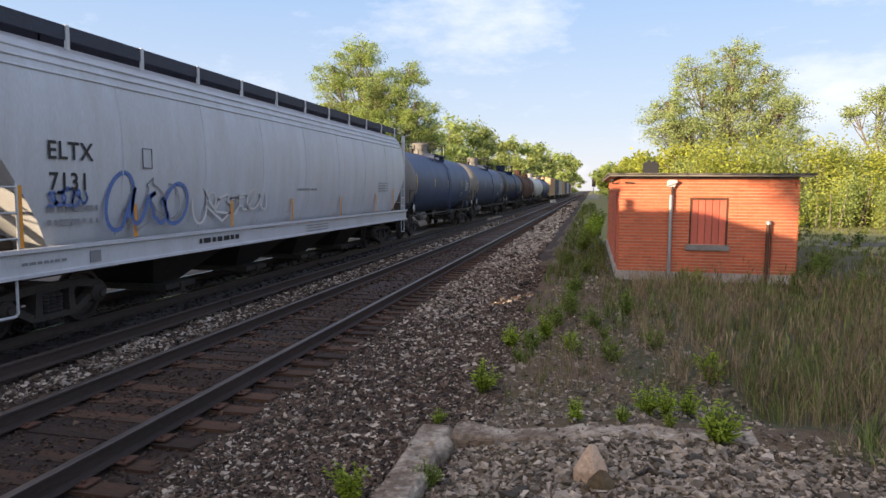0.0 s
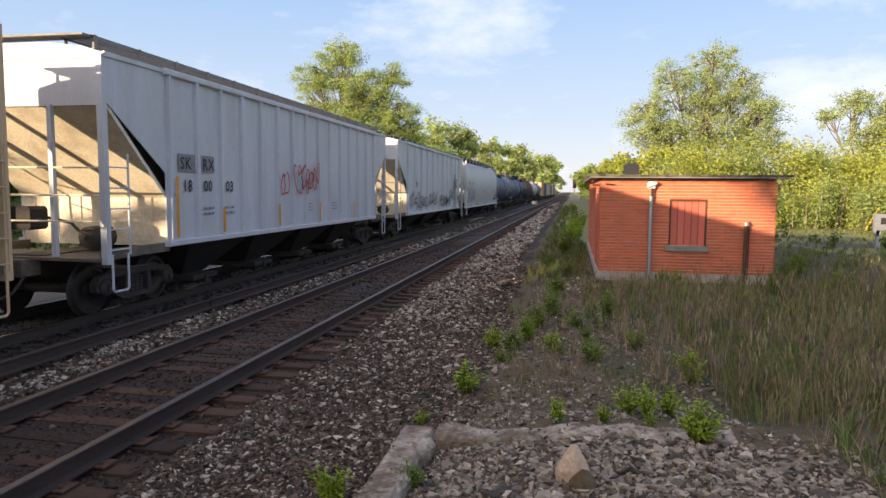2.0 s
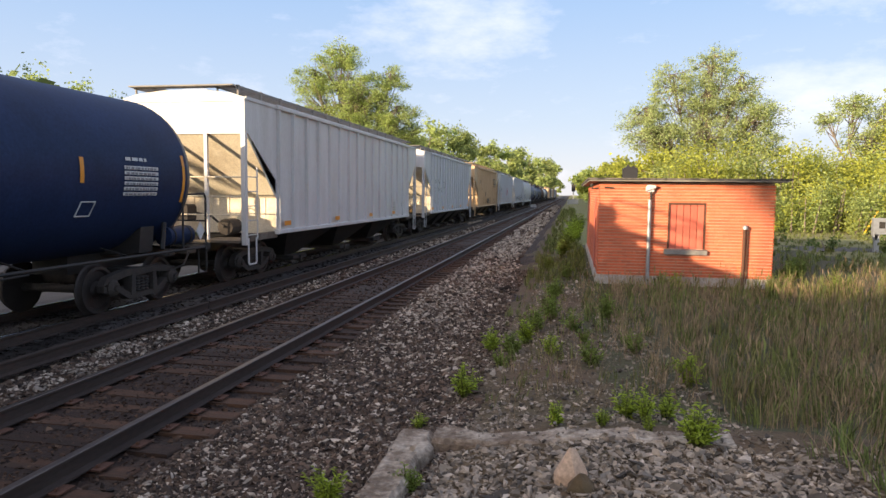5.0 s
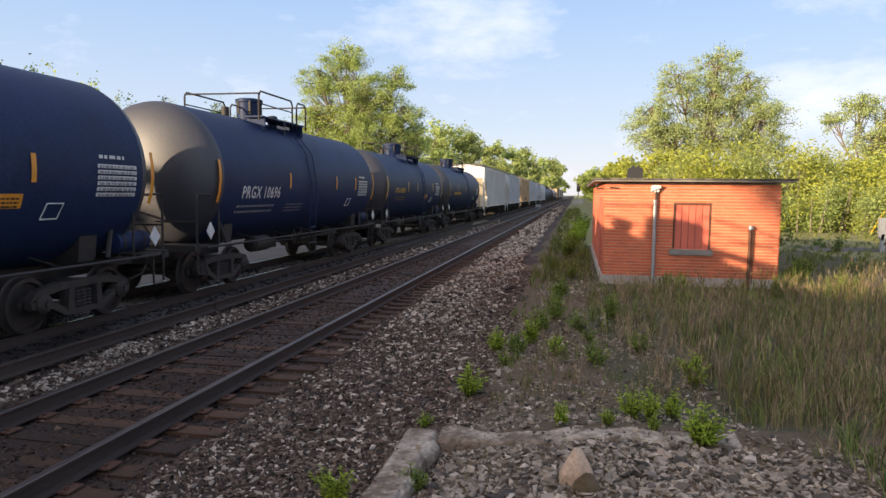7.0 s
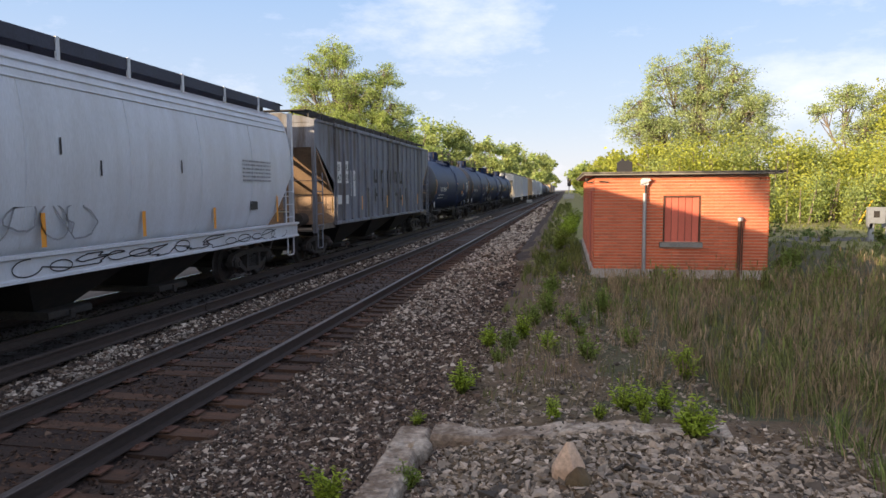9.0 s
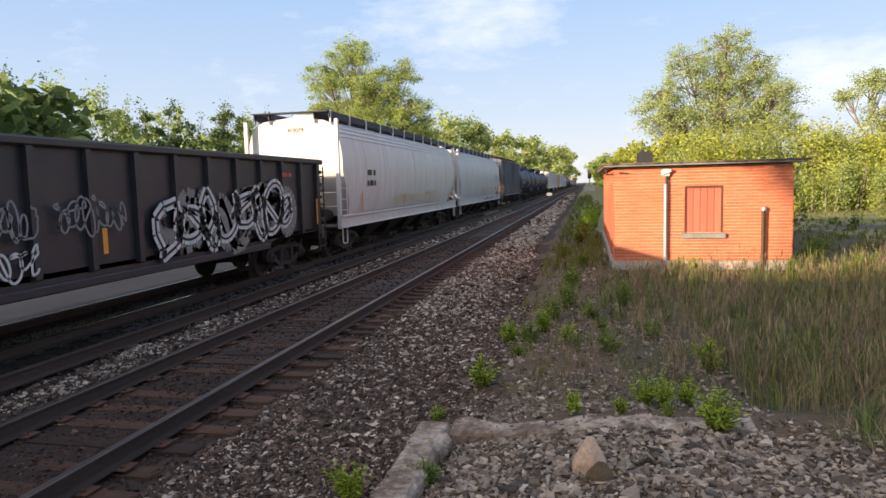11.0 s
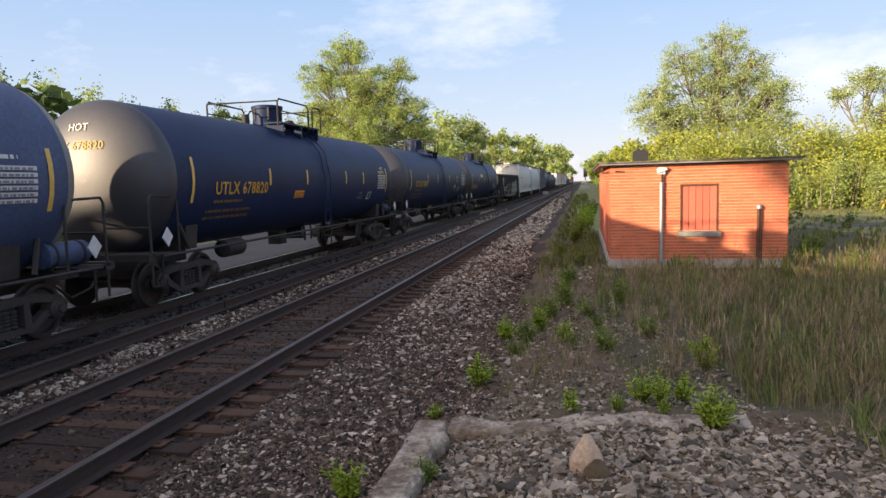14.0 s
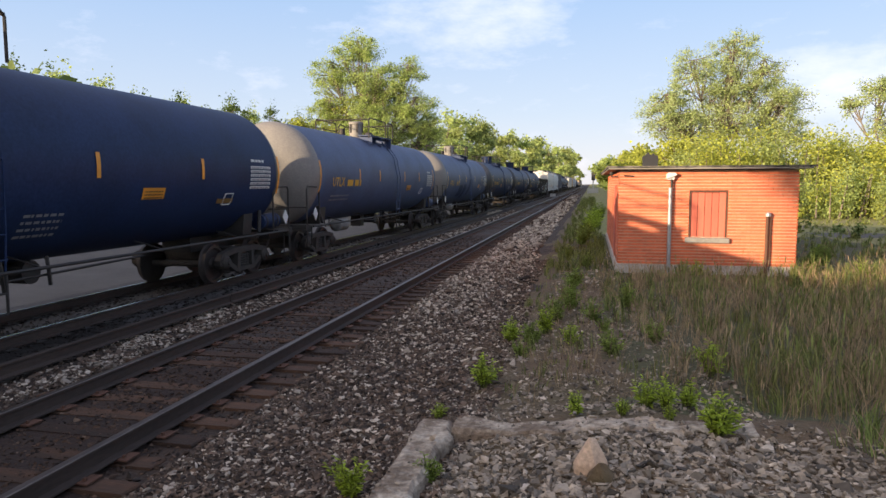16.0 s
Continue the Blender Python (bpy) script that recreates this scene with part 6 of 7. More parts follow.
side_text(car, "47", -161.80 - c, 2.52, 0.30, "letter_black", XS + 0.006)
side_text(car, "RX", -161.12 - c, 2.88, 0.30, "letter_black", XS + 0.006)
side_text(car, "59", -161.12 - c, 2.54, 0.30, "letter_black", XS + 0.006)
side_text(car, "21", -160.35 - c, 2.55, 0.30, "letter_black", XS + 0.006)
for k in range(5):
    y0 = -157.49 - c + 1.02 * k
    lg = patch(patch(Mesh(), y0, y0 + 0.13, 2.5, 3.02, XS), y0 + 0.4, y0 + 0.53, 2.5, 3.02, XS)
    part("name_block", patch(lg, y0 + 0.1, y0 + 0.43, 2.5 + 0.39 * (k % 2), 2.63 + 0.39 * (k % 2), XS + 0.003), "letter_black", car, "faded black painted letter shape")
for k in range(7):
    y0 = -158.40 - c + 1.02 * k
    lg = patch(Mesh(), y0, y0 + 0.13, 1.78, 2.3, XS)
    part("name_block", patch(lg, y0 + 0.1, y0 + (0.5 if k % 3 else 0.22), 2.17 - 0.2 * (k % 3), 2.3 - 0.2 * (k % 3), XS + 0.003), "letter_black", car, "faded black painted letter shape")
for s in (-162.53, -159.33, -155.85, -153.23, -150.04):
    stripe(car, s - c, 1.5, 2.0, 0.10, "stripe_orange", 1.64)
part("end_panel", Mesh().box(-0.75, 0.05, -((ENDS[10] - ENDS[11]) / 2 - 1.05) - 0.02, -((ENDS[10] - ENDS[11]) / 2 - 1.05) - 0.005, 3.72, 4.2), "letter_black", car)
end_text(car, "SIRX", -0.6, -((ENDS[10] - ENDS[11]) / 2 - 1.05) - 0.026, 4.0, 0.2, "letter_white")
end_text(car, "475921", -0.7, -((ENDS[10] - ENDS[11]) / 2 - 1.05) - 0.026, 3.78, 0.2, "letter_white")

# smooth white hoppers
car, c = smooth_hopper(ENDS[11], ENDS[12], "cool_white", "smooth pale grey hopper with black scribbles along its sill")
for s, z1 in ((-166.50, 2.3), (-169.69, 1.85), (-172.16, 1.85), (-174.53, 1.9), (-177.63, 1.9), (-181.02, 1.9)):
    stripe(car, s - c, 1.40, z1, 0.10, "stripe_orange", sx_at(1.8) + 0.02)
bars(car, -168.43 - c, 2.88, 1.5, 6, 0.05, 0.04, "letter_grey", sx_at(2.8))
scribble(car, -175.69 - c, 1.5, 2.3, 0.6, "letter_grey", sx_at(1.8) + 0.02, 61, 4, 0.03)
scribble(car, -175.21 - c, 1.0, 9.0, 0.25, "letter_black", 1.615, 62, 14, 0.02)
part("tag_label", patch(Mesh(), -167.95 - c, -167.56 - c, 1.75, 2.0, sx_at(1.8) + 0.01), "letter_black", car)
for s, z in ((-174.14, 3.0), (-173.27, 2.7), (-170.95, 2.8)):
    stripe(car, s - c, z - 0.25, z, 0.04, "letter_black", sx_at(2.9))

car, c = smooth_hopper(ENDS[12], ENDS[13], "white_paint", "smooth white covered hopper with a sunlit end")
for s, z1 in ((-187.31, 2.3), (-191.66, 1.9), (-196.50, 1.9), (-201.83, 2.3)):
    stripe(car, s - c, 1.40, z1, 0.10, "stripe_orange", sx_at(1.8) + 0.02)
bars(car, -201.34 - c, 2.6, 0.9, 2, 0.24, 0.12, "letter_black", sx_at(2.5))
scribble(car, -198.44 - c, 1.45, 9.0, 0.5, "stripe_yellow", sx_at(1.8) + 0.02, 66, 16, 0.03)
end_text(car, "415079", -0.2, -((ENDS[12] - ENDS[13]) / 2 - 0.95) - 0.03, 3.95, 0.2, "letter_black")

# black gondola
car, c = gondola(ENDS[13], ENDS[14], "black gondola car covered in white graffiti")
side_text(car, "TILX", -219.98 - c, 2.36, 0.33, "letter_white", 1.515)
side_text(car, "5202", -219.88 - c, 1.9, 0.32, "letter_white", 1.515)
side_text(car, "20", -218.72 - c, 1.9, 0.32, "letter_white", 1.515)
for s, z0, z1 in ((-221.19, 1.1, 1.94), (-217.65, 1.25, 1.65), (-214.51, 1.25, 1.65), (-205.99, 1.2, 1.9)):
    stripe(car, s - c, z0, z1, 0.11, "stripe_orange", 1.62)
scribble(car, -221.58 - c, 2.15, 1.5, 0.6, "letter_white", 1.605, 71, 7, 0.05)
scribble(car, -221.19 - c, 1.95, 0.5, 0.3, "letter_white", 1.605, 72, 2, 0.05)
scribble(car, -219.93 - c, 1.4, 0.9, 0.5, "letter_white", 1.605, 73, 6, 0.035)
scribble(car, -218.77 - c, 1.0, 0.6, 0.95, "letter_white", 1.605, 74, 2, 0.05)
for k, s in enumerate((-217.80, -216.54, -215.48, -214.70)):
    scribble(car, s - c, 1.55, 0.8, 0.6, "letter_grey", 1.605, 75 + k, 5, 0.035)
scribble(car, -216.44 - c, 1.05, 0.7, 0.45, "letter_white", 1.605, 81, 4, 0.04)
scribble(car, -213.15 - c, 1.05, 5.6, 1.25, "letter_white", 1.607, 82, 8, 0.20)
scribble(car, -212.96 - c, 1.1, 5.4, 1.2, "grey_paint", 1.603, 83, 9, 0.30)
scribble(car, -213.15 - c, 1.05, 5.6, 1.25, "letter_black", 1.611, 82, 8, 0.05)
bars(car, -219.83 - c, 1.32, 0.8, 2, 0.08, 0.06, "letter_white", 1.515)
part("hazard_diamond", Mesh().prism([(-220.61 - c, 1.55), (-220.39 - c, 1.83), (-220.61 - c, 2.1), (-220.82 - c, 1.83)], 1.61, 1.615, "x"), "rust", car)
bars(car, -208.02 - c, 2.5, 0.5, 1, 0.12, 0.05, "graffiti_red", 1.605)

# asphalt tank cars
def asphalt_car(i, text, stripes, panel, box, dome, tx, tz=2.1, off=0.0):
    car, c = tank_car(ENDS[i], ENDS[i + 1], "black_tank", "black hot-asphalt tank car with yellow lettering and railed dome", dome=dome, off=off, side_ladder=0.6 - off)
    side_text(car, text, tx - c, tz, 0.38, "letter_yellow", None, 1.5)
    tank_marks(car, c, (ENDS[i] - ENDS[i + 1]) / 2, stripes, "stripe_yellow", panel, box)
    bars(car, tx - c, tz - 0.18, 1.2, 1, 0.07, 0.05, "letter_dim", None, 1.5)
    bars(car, tx - 0.19 - c, tz - 0.38, 1.9, 2, 0.07, 0.07, "letter_dim", None, 1.5)
    side_text(car, "HOT", panel + 0.34 - c, 2.78, 0.16, "letter_white", None, 1.5)
    side_text(car, "ASPHALT", panel + 0.10 - c, 2.62, 0.16, "letter_yellow", None, 1.504)
    side_text(car, "HOT", panel - 1.94 - c, 1.9, 0.14, "letter_grey", None, 1.5)
    side_text(car, "ASPHALT", panel - 2.13 - c, 1.74, 0.14, "letter_grey", None, 1.5)
    h = (ENDS[i] - ENDS[i + 1]) / 2
    head_text(car, "HOT", -0.35, 3.35, 0.2, "letter_white", h)
    head_text(car, text, -0.85, 3.0, 0.22, "letter_yellow", h)
    return car, c


car, c = asphalt_car(14, "UTLX 663357", [-238.27, -235.42, -232.66, -229.22, -227.00, -223.90], -224.48 - 0.4, -227.19, 0.45, -237.95, 1.8, 0.45)
part("trade_label", patch(Mesh(), -234.35 - c, -233.24 - c, 2.62, 2.84, None, 1.5), "stripe_orange", car, "orange and white trade label")
bars(car, -233.87 - c, 2.68, 0.6, 1, 0.13, 0.05, "letter_white", None, 1.504)
asphalt_car(15, "UTLX 678830", [-255.36, -252.07, -249.74, -246.55, -244.27, -241.42], -242.58, -245.00, -0.25, -254.49)
asphalt_car(16, "UTLX 678820", [-272.64, -269.30, -267.02, -263.88, -262.13, -259.33], -260.39, -267.75, -0.25, -271.77)

# slate and dark tank cars at the tail
car, c = tank_car(ENDS[17], ENDS[18], "slate_tank", "slate grey tank car with orange lettering and dark patches", dome=0.6, dome_r=0.3, off=0.42, side_ladder=-0.3)
side_text(car, "UTLX", -289.04 - c, 2.1, 0.38, "letter_yellow", None, 1.5)
side_text(car, "3662", -287.35 - c, 2.1, 0.38, "letter_yellow", None, 1.5)
tank_marks(car, c, (ENDS[17] - ENDS[18]) / 2, [-289.82, -286.53, -284.40, -281.20, -278.30, -276.27], "stripe_yellow", panel=-277.43, box=-279.66)
for y0, y1, z0, z1 in ((-286.33, -285.25, 1.45, 2.1), (-284.95, -284.2, 1.35, 2.15), (-283.3, -282.8, 1.5, 2.45)):
    part("touch_up", patch(Mesh(), y0 - c, y1 - c, z0, z1, None, 1.517), "black_tank", car, "dark touched-up paint patch")
head_text(car, "3662", -0.2, 2.95, 0.24, "letter_yellow", (ENDS[17] - ENDS[18]) / 2)

car, c = tank_car(ENDS[18], ENDS[19], "slate_tank", "slate grey tank car with faded orange lettering", dome=0.0, dome_r=0.25)
side_text(car, "UTLX", -306.37 - c, 2.12, 0.38, "letter_yellow", None, 1.5)
bars(car, -305.11 - c, 2.12, 1.3, 1, 0.25, 0.05, "letter_yellow", None, 1.5)
tank_marks(car, c, (ENDS[18] - ENDS[19]) / 2, [-307.34, -304.00, -301.82, -298.48, -296.11, -293.40], "stripe_orange", panel=-294.56, box=-297.95)
bars(car, -306.28 - c, 1.8, 1.6, 2, 0.06, 0.06, "letter_grey", None, 1.5)

car, c = tank_car(ENDS[19], ENDS[20], "black_tank", "dark navy tank car with orange stripes at the tail", dome=-1.4)
tank_marks(car, c, (ENDS[19] - ENDS[20]) / 2, [-324.57, -321.38, -318.96, -316.20, -313.30, -310.01], "stripe_orange", panel=-311.35, box=-315.05)
part("faded_label", patch(Mesh(), -312.59 - c, -311.95 - c, 1.78, 1.88, None, 1.5), "letter_dim", car)
bars(car, -317.45 - c, 1.72, 0.75, 4, 0.05, 0.05, "letter_grey", None, 1.5)
car, c = tank_car(ENDS[20], ENDS[21], "black_tank", GROUP_TANK, dome=0.0)
tank_marks(car, c, (ENDS[20] - ENDS[21]) / 2, [-341.70, -337.83, -333.96, -330.09, -327.57], "stripe_yellow")

# ---- vegetation ----
def leaf_cloud(me, centre, radii, n, size, rng, mi=0, squash=1.0):
    """Small leaves spread through a clump, thinning out from its middle."""
    for _ in range(n):
        d = Vector((rng.gauss(0, 0.52), rng.gauss(0, 0.52), rng.gauss(0, 0.52)))
        p = Vector(centre) + Vector((d.x * radii[0], d.y * radii[1], d.z * radii[2]))
        s = size * rng.uniform(0.6, 1.35)
        a = Vector((rng.gauss(0, 1), rng.gauss(0, 1), rng.gauss(0, 0.7))).normalized()
        b = a.cross(Vector((rng.gauss(0, 1), rng.gauss(0, 1), rng.gauss(0, 1)))).normalized()
        o = len(me.v)
        me.v += [tuple(p - a * s), tuple(p + b * s * 0.55), tuple(p + a * s), tuple(p - b * s * 0.55)]
        me.f.append((o, o + 1, o + 2, o + 3))
        me.mi.append(mi)


def tree(x, y, z, height, spread, trunk_r, seed, leaf, label, clumps=60, per=150, size=0.16, name="tree", low=0.25, lean=0.0, kind_w=(1.0, 0.8), category="tree", top_heavy=0.0, puff=(0.13, 0.27), loose=0.11):
    rng = random.Random(seed)
    t = thing(name, pose(x, y, z), label, category)
    tm = Mesh()
    pts, p = [], Vector((0, 0, -0.2))
    for k in range(9):
        pts.append(tuple(p))
        p = p + Vector((rng.uniform(-0.04, 0.04) * height + lean * height / 8, rng.uniform(-0.03, 0.03) * height, height * 0.9 / 8))
    tm.tube(pts, [trunk_r * (1 - 0.11 * k) + 0.01 for k in range(9)], 8)
    crown = Mesh()
    nl = max(7, clumps // 5)
    for k in range(nl):
        f = low + (0.95 - low) * (k + rng.random()) / nl
        base = Vector(pts[min(8, int(f * 8))])
        ang = rng.uniform(0, 6.28)
        prof = math.sin(math.pi * min(1, max(0.0, (f - low * 0.75) / (1.06 - low * 0.75))) ** (0.85 + top_heavy)) ** 0.7
        reach = spread * prof * rng.uniform(0.65, 1.08)
        tip = base + Vector((math.cos(ang) * reach, math.sin(ang) * reach, height * rng.uniform(0.05, 0.16)))
        mid = base.lerp(tip, 0.5) + Vector((0, 0, height * 0.02))
        r0 = trunk_r * (1 - 0.1 * f * 8) * 0.45 + 0.012
        tm.tube([tuple(base), tuple(mid), tuple(tip)], [r0, r0 * 0.6, 0.012], 5)
        m = max(3, clumps // nl)
        for j in range(m):
            q = base.lerp(tip, rng.uniform(0.35, 1.08)) + Vector((rng.gauss(0, loose), rng.gauss(0, loose), rng.gauss(0, loose * 0.65))) * spread
            rr = spread * rng.uniform(*puff)
            tw = base.lerp(tip, 0.6)
            tm.tube([tuple(tw), tuple(q)], [0.02, 0.008], 4)
            leaf_cloud(crown, q, (rr, rr, rr * 0.72), int(per * rng.uniform(0.6, 1.3)), size, rng)
    leaf_cloud(crown, Vector(pts[8]) + Vector((0, 0, 0.03 * height)), (spread * 0.25, spread * 0.25, height * 0.09), per, size, rng)
    part("trunk", tm, "bark", t, "grey branching trunk")
    part("crown", crown, leaf, t)
    return t


def crown_tree(x, y, z, lobes, fork, trunk_r, seed, leaf, label, clumps, per, size, puff=(0.35, 0.8), name="tree"):
    """A tree whose limbs rise from a fork into the lobes of its crown: lobes are (east, north, height, radius, half height)."""
    rng = random.Random(seed)
    t = thing(name, pose(x, y, z), label, "tree")
    tm, crown = Mesh(), Mesh()
    f = Vector((rng.uniform(-0.2, 0.2), 0, fork))
    tm.tube([(0, 0, -0.3), (f.x * 0.4, 0.1, fork * 0.5), tuple(f)], [trunk_r * 1.2, trunk_r * 0.95, trunk_r * 0.8], 9)
    area = sum(r * r for _, _, _, r, _ in lobes)
    for dx, dy, dz, r, hh in lobes:
        c = Vector((dx, dy, dz))
        m = f.lerp(c, 0.5) + Vector((rng.gauss(0, 0.25), rng.gauss(0, 0.25), -0.08 * (c - f).length))
        top = c + Vector((dx * 0.06, 0, hh * 0.6))
        limb = [f, f.lerp(m, 0.5), m, m.lerp(c, 0.5), c, top]
        tm.tube([tuple(p) for p in limb], [trunk_r * k for k in (0.55, 0.47, 0.38, 0.28, 0.18, 0.06)], 6)
        for j in range(max(6, int(clumps * r * r / area))):
            d = Vector((rng.gauss(0, 1), rng.gauss(0, 1), rng.gauss(0, 1))).normalized() * rng.random() ** 0.5 * rng.uniform(0.9, 1.15)
            q = c + Vector((d.x * r, d.y * r, d.z * hh))
            b = limb[rng.choice((2, 3, 3, 4, 4, 5))]
            w = b.lerp(q, 0.55) + Vector((0, 0, -0.06 * (q - b).length))
            tm.tube([tuple(b), tuple(w), tuple(q)], [0.05, 0.03, 0.012], 4)
            rr = rng.uniform(*puff)
            leaf_cloud(crown, q, (rr, rr, rr * 0.7), int(per * rng.uniform(0.5, 1.4)), size, rng)
    part("trunk", tm, "bark", t, "grey forking trunk and limbs")
    part("crown", crown, leaf, t)
    return t


def thicket(name, x0, x1, y0, y1, base, h0, h1, seed, leaves, label, n, per, size, dense=1.0, category="bushes", uneven=0.5):
    """A bank of shrubs: stems and many leafy clumps of uneven height."""
    rng = random.Random(seed)
    me = Mesh()
    st = Mesh()
    for k in range(n):
        x, y = rng.uniform(x0, x1), rng.uniform(y0, y1)
        g = base + 0.6 * nz(x * 0.1, y * 0.1)
        hh = rng.uniform(h0, h1) * (1 - uneven / 2 + uneven * abs(nz(x * 0.07 + seed, y * 0.07)))
        st.tube([(x, y, g - 0.3), (x + rng.gauss(0, 0.3), y + rng.gauss(0, 0.3), g + hh * 0.9)], [0.07, 0.015], 4)
        lay = max(2, int(hh / 1.3))
        for j in range(lay):
            zz = g + hh * (j + 0.6) / lay
            w = hh * 0.30 * (1.15 - 0.55 * j / lay)
            leaf_cloud(me, (x + rng.gauss(0, w * 0.4), y + rng.gauss(0, w * 0.4), zz), (w, w, hh / lay * 0.75), int(per * dense), size, rng, rng.randrange(len(leaves)))
    t = thing(name, None, label, category, kind="stuff")
    part("stems", st, "bark", t)
    part("foliage", me, leaves, t)
    return t


def build_trees():
    # the tall trees either side of the line
    crown_tree(-15.2, 60.0, -0.6, ((-1.0, 0, 14.6, 2.2, 2.0), (-3.2, -0.6, 12.7, 1.9, 2.0), (3.4, 0.6, 12.6, 1.7, 2.0), (0.6, 0, 11.2, 3.3, 2.6), (4.2, 0.5, 9.4, 2.3, 2.1), (-3.7, 0, 9.3, 2.1, 2.3), (0.8, -0.6, 7.4, 3.8, 2.6), (5.3, 0.8, 7.4, 1.8, 1.6), (-3.4, 0.5, 5.6, 2.4, 2.2), (3.8, 0, 5.2, 2.4, 2.0)), 4.2, 0.36, 3, "leaf_green", "tall leafy cottonwood with sunlit green crown", 900, 118, 0.078, puff=(0.35, 0.75))
    tree(-11.6, 70.0, -0.6, 9.5, 3.4, 0.22, 18, "leaf_green", "small leafy tree along the railway", clumps=80, per=120, size=0.13, low=0.1)
    tree(-19.5, 61.0, -0.6, 11.0, 4.2, 0.25, 13, "leaf_yellow", "leafy yellow-green tree beside the gravel road", clumps=90, per=140, size=0.13, low=0.1)
    tree(-12.2, 100.0, -0.6, 12.8, 4.2, 0.3, 19, "leaf_mid", "rounded leafy tree along the railway", clumps=120, per=120, size=0.16, low=0.08)
    crown_tree(15.6, 62.0, 0.0, ((0.7, 0, 13.0, 2.1, 2.0), (-2.3, 0, 11.5, 2.1, 1.9), (3.0, 0, 11.4, 1.9, 1.9), (0.3, 0.4, 10.0, 2.8, 2.0), (-4.4, 0, 8.9, 2.3, 1.6), (4.1, 0, 8.6, 2.6, 1.9), (-3.4, 0, 7.2, 2.8, 1.8), (0.2, -0.5, 7.0, 3.0, 2.0), (4.8, 0, 6.4, 2.4, 1.6)), 3.6, 0.30, 7, "leaf_pale", "tall sparse pale-leaved tree behind the brick hut", 620, 104, 0.078, puff=(0.35, 0.8))
    crown_tree(25.4, 55.0, 0.0, ((-0.3, 0, 8.9, 1.4, 1.3), (-2.0, 0, 7.7, 1.0, 0.9), (1.5, 0, 7.9, 1.4, 1.2), (0.9, 0, 6.3, 1.9, 1.4)), 4.0, 0.14, 29, "leaf_pale", "thin pale tree rising out of the thicket", 130, 80, 0.078, puff=(0.3, 0.65))
    tree(28.6, 55.0, 0.0, 10.2, 2.2, 0.16, 31, "leaf_yellow", "thin pale tree with bare lower trunk", clumps=46, per=90, size=0.11, low=0.4)
    # woods along both sides of the line
    rng = random.Random(5)
    y, k = 84.0, 0
    while y < 760:
        tree(-11.6 - rng.uniform(0, 2.0), y, -0.6, 8.6 + 0.036 * y + rng.uniform(-1.0, 1.4), rng.uniform(3.4, 4.4) + 0.006 * y, 0.26, 100 + k, rng.choice(("leaf_mid", "leaf_mid", "leaf_green")), "leafy green tree in the belt beside the railway", clumps=50 if y < 260 else 28, per=110 if y < 150 else 50, size=(0.12 if y < 150 else 0.22) + 0.0011 * y, low=0.03)
        y += 9 + 0.04 * y
        k += 1
    y = 58.0
    while y < 420:
        tree(10.4 + rng.uniform(0, 3.0), y, -0.2, 4.8 + 0.024 * y + rng.uniform(-0.6, 0.9), rng.uniform(3.2, 4.2) + 0.004 * y, 0.22, 200 + k, rng.choice(("leaf_yellow", "leaf_yellow", "leaf_green")), "sunlit leafy tree along the railway", clumps=50 if y < 260 else 28, per=110 if y < 130 else 50, size=(0.11 if y < 130 else 0.20) + 0.0011 * y, low=0.03)
        y += 8 + 0.05 * y
        k += 1
    # shrubs behind the hut and towards the east
    thicket("thicket", 11.5, 30.0, 44, 58, 0.2, 4.0, 5.5, 41, ["leaf_yellow", "leaf_yellow", "leaf_mid"], "dense sunlit yellow-green thicket behind the hut", 130, 270, 0.092)
    thicket("thicket", 24.0, 34.0, 40, 60, 0.2, 4.6, 6.8, 43, ["leaf_yellow", "leaf_green"], "dense sunlit bushes at the edge of a field", 56, 250, 0.095)
    thicket("thicket", 13.0, 24.0, 40, 44, 0.2, 1.6, 3.4, 47, ["leaf_yellow", "leaf_green", "leaf_mid"], "low sunlit bushes with dry stems", 90, 170, 0.075)
    thicket("thicket", 40.0, 80.0, 20, 90, 0.2, 6.0, 8.0, 49, ["leaf_yellow", "leaf_green"], "far sunlit bushes along the field edge", 60, 20, 0.6)
    thicket("low_bushes", 12.5, 24.0, 22, 38, 0.1, 0.4, 0.9, 51, ["grass_green", "leaf_dark"], "low dark green growth on the rough field", 36, 60, 0.07)
    # low growth beside the gravel road and the bushes standing well back from it
    thicket("low_bushes", -28.0, -17.5, 0, 70, -0.6, 0.7, 1.4, 53, ["leaf_dark", "leaf_green"], "low dark roadside growth beyond the gravel road", 160, 40, 0.13)
    thicket("hedge", -46.0, -37.0, -8, 40, -0.6, 5.0, 7.0, 57, ["leaf_dark", "leaf_green"], "tall green bushes standing back from the gravel road", 80, 50, 0.26)
    thicket("hedge", -46.0, -37.0, 40, 125, -0.6, 8.0, 10.4, 58, ["leaf_dark", "leaf_dark", "leaf_green"], "tall dark green bushes standing back from the gravel road", 150, 52, 0.22)
    # added out of view: its crown throws a leafy shadow on the hut wall
    rs = random.Random(71)
    st = thing("tree", pose(-16.5, -10.7, -0.6), "unseen slender tree added to cast a leafy shadow on the hut", "tree")
    part("trunk", Mesh().tube([(0, 0, -0.2), (0.05, 0, 5), (0, 0, 10.2)], [0.08, 0.06, 0.03], 7), "bark", st)
    cr2 = Mesh()
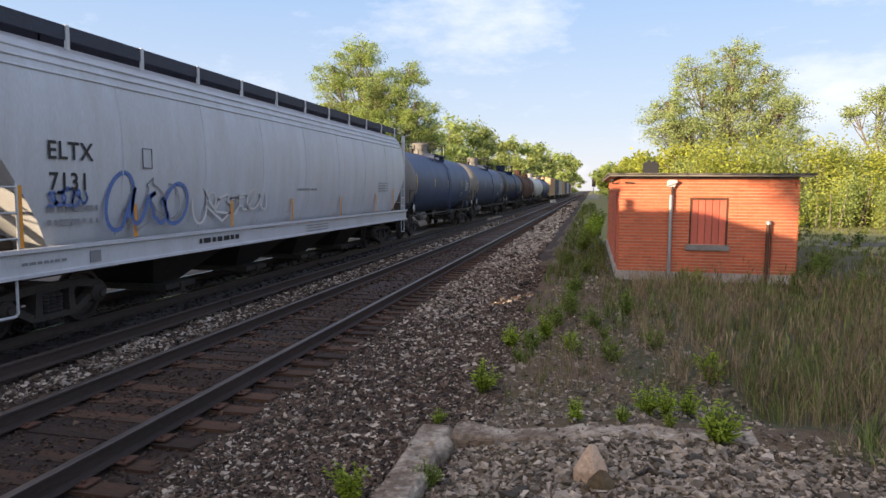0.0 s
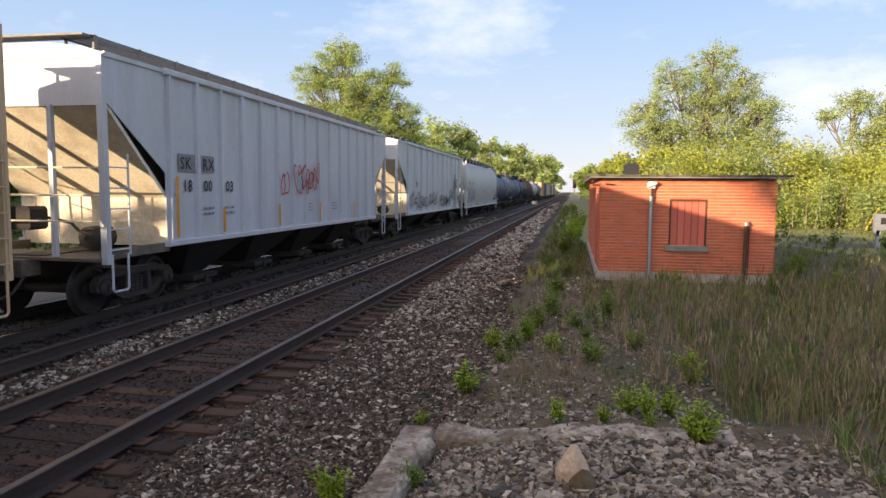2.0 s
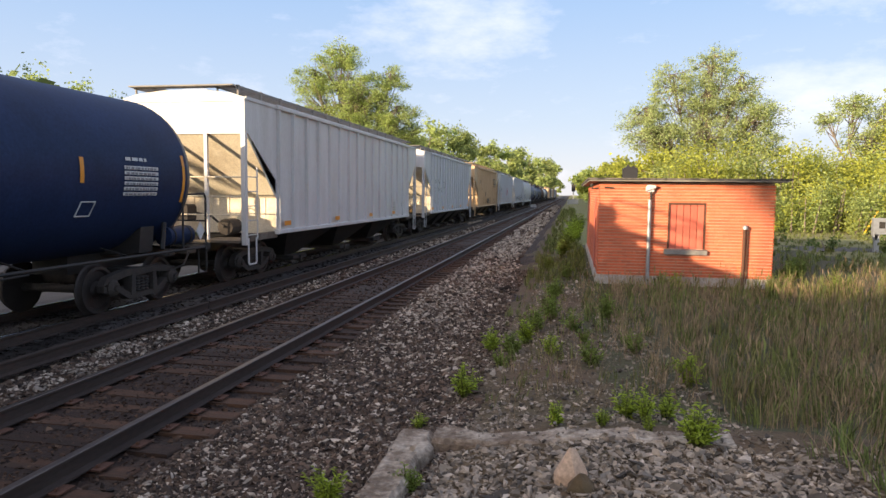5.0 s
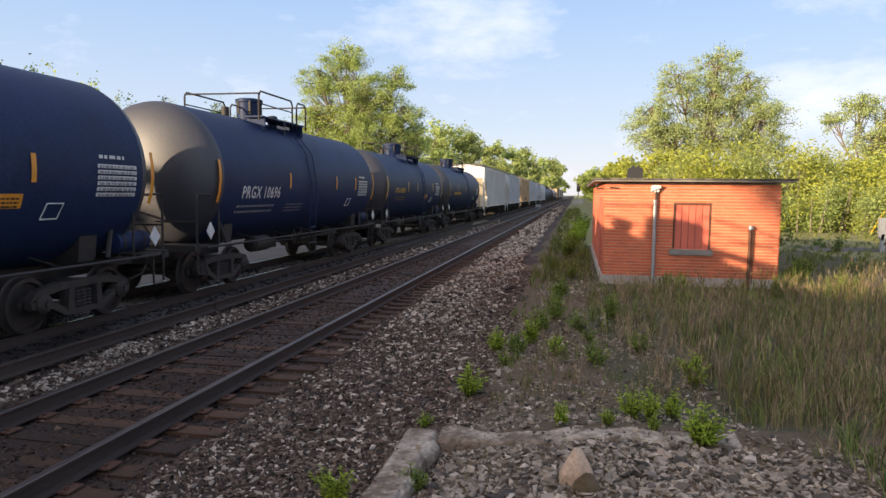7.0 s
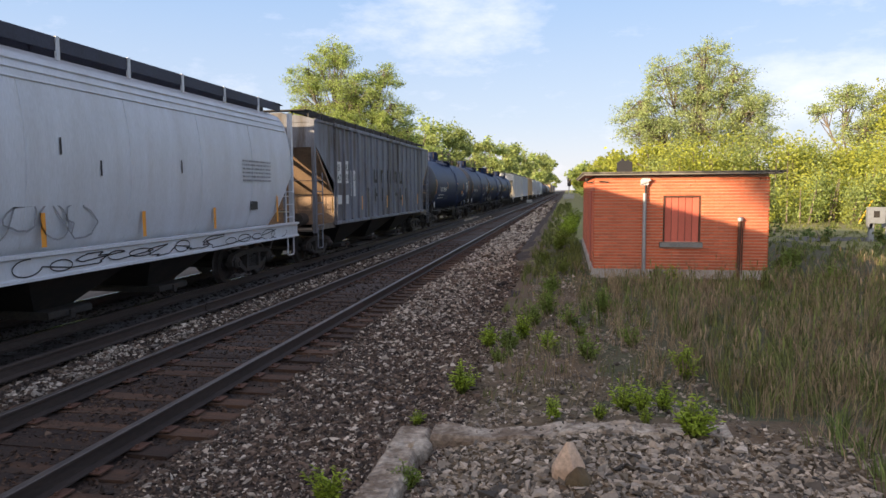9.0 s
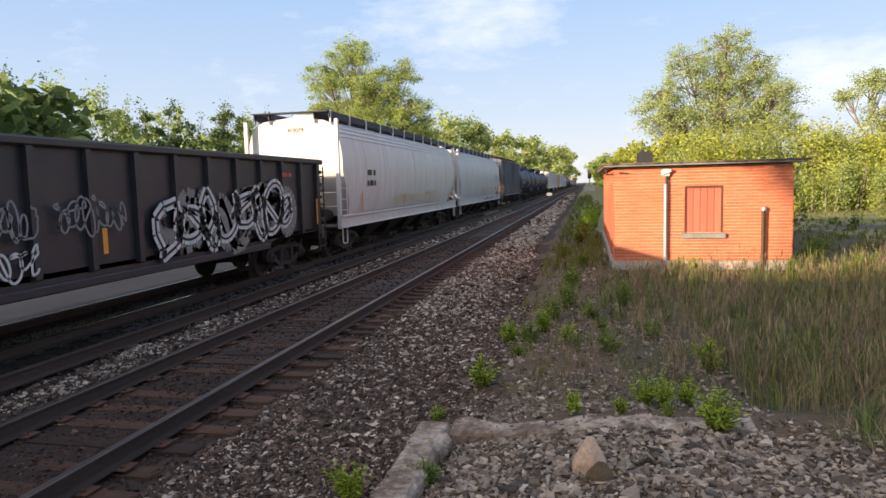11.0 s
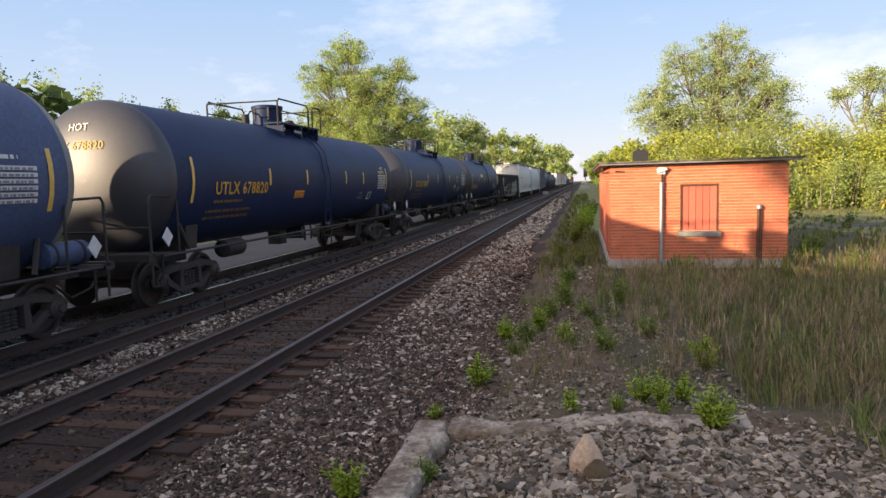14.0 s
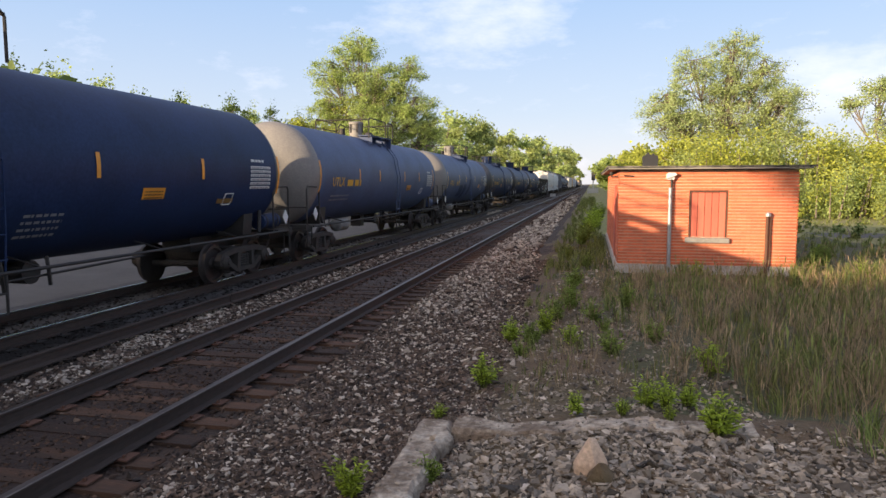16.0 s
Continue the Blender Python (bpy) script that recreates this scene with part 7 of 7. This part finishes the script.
    for dx, dy, z, q in ((0, 0, 9.9, 0.5), (0.5, -0.2, 10.2, 0.5), (-0.35, 0.2, 10.4, 0.4), (0.2, 0.1, 10.8, 0.55), (0.8, -0.4, 10.6, 0.5), (-0.1, 0.1, 11.3, 0.5)):
        leaf_cloud(cr2, (dx, dy, z), (q, q, q * 0.8), 130, 0.11, rs)
    part("crown", cr2, "leaf_dark", st)
    # hidden behind the train, added to keep the sun off the gravel road
    thicket("hedge", -31.0, -25.0, 34, 110, -0.6, 6.2, 7.0, 73, ["leaf_dark", "leaf_green"], "hidden green bushes added to shade the gravel road", 150, 40, 0.36)
    # added out of view, just high enough to keep sun off the track beds
    thicket("shade_belt", -30.0, -26.0, -30, 36, -0.6, 8.8, 9.2, 75, ["leaf_dark", "leaf_green"], "unseen belt of tall bushes added to shade the tracks", 120, 30, 0.56, uneven=0.1)
    # taller unseen growth, added to block the sun from the grass by the hut
    thicket("shade_belt", -32.0, -26.0, -80, -28.5, -0.6, 12.2, 13.0, 59, ["leaf_dark", "leaf_green"], "unseen belt of tall trees added to shade the grass", 110, 32, 0.60, category="trees", uneven=0.2)
    # feathery saplings above the bushes
    r2 = random.Random(8)
    for k in range(38):
        tree(-40.0 + r2.uniform(-2.5, 2.5), 40 + k * 2.0 + r2.uniform(-1, 1), -0.6, r2.uniform(11.6, 13.6) + 0.022 * k * 2.0, 1.8, 0.08, 300 + k, r2.choice(("leaf_dark", "leaf_dark", "leaf_green")), "spindly sapling above the roadside bushes", clumps=38, per=48, size=0.14, low=0.5, name="sapling", category="sapling", puff=(0.2, 0.36), loose=0.16)
    # end of the view along the line
    thicket("far_woods", -70, -16, 485, 560, -0.8, 16, 21, 61, ["leaf_green"], "distant hazy woods at the end of the line", 60, 16, 1.6)
    thicket("far_woods", 12, 120, 425, 500, -0.6, 12, 16, 63, ["leaf_green", "leaf_yellow"], "distant hazy woods at the end of the line", 80, 16, 1.6)
    thicket("far_woods", 90, 300, 90, 300, -0.6, 10, 16, 65, ["leaf_green", "leaf_yellow"], "distant woods beyond the field", 110, 16, 1.6)
    thicket("far_woods", -300, -60, 60, 300, -0.8, 10, 16, 67, ["leaf_green"], "distant woods beyond the road", 110, 16, 1.6)


build_trees()


def motions():
    for car, c in TRAIN:
        walk(car, [(t, pose(TRACK_X, c + SPEED * t, 0)) for t in range(17)])


motions()
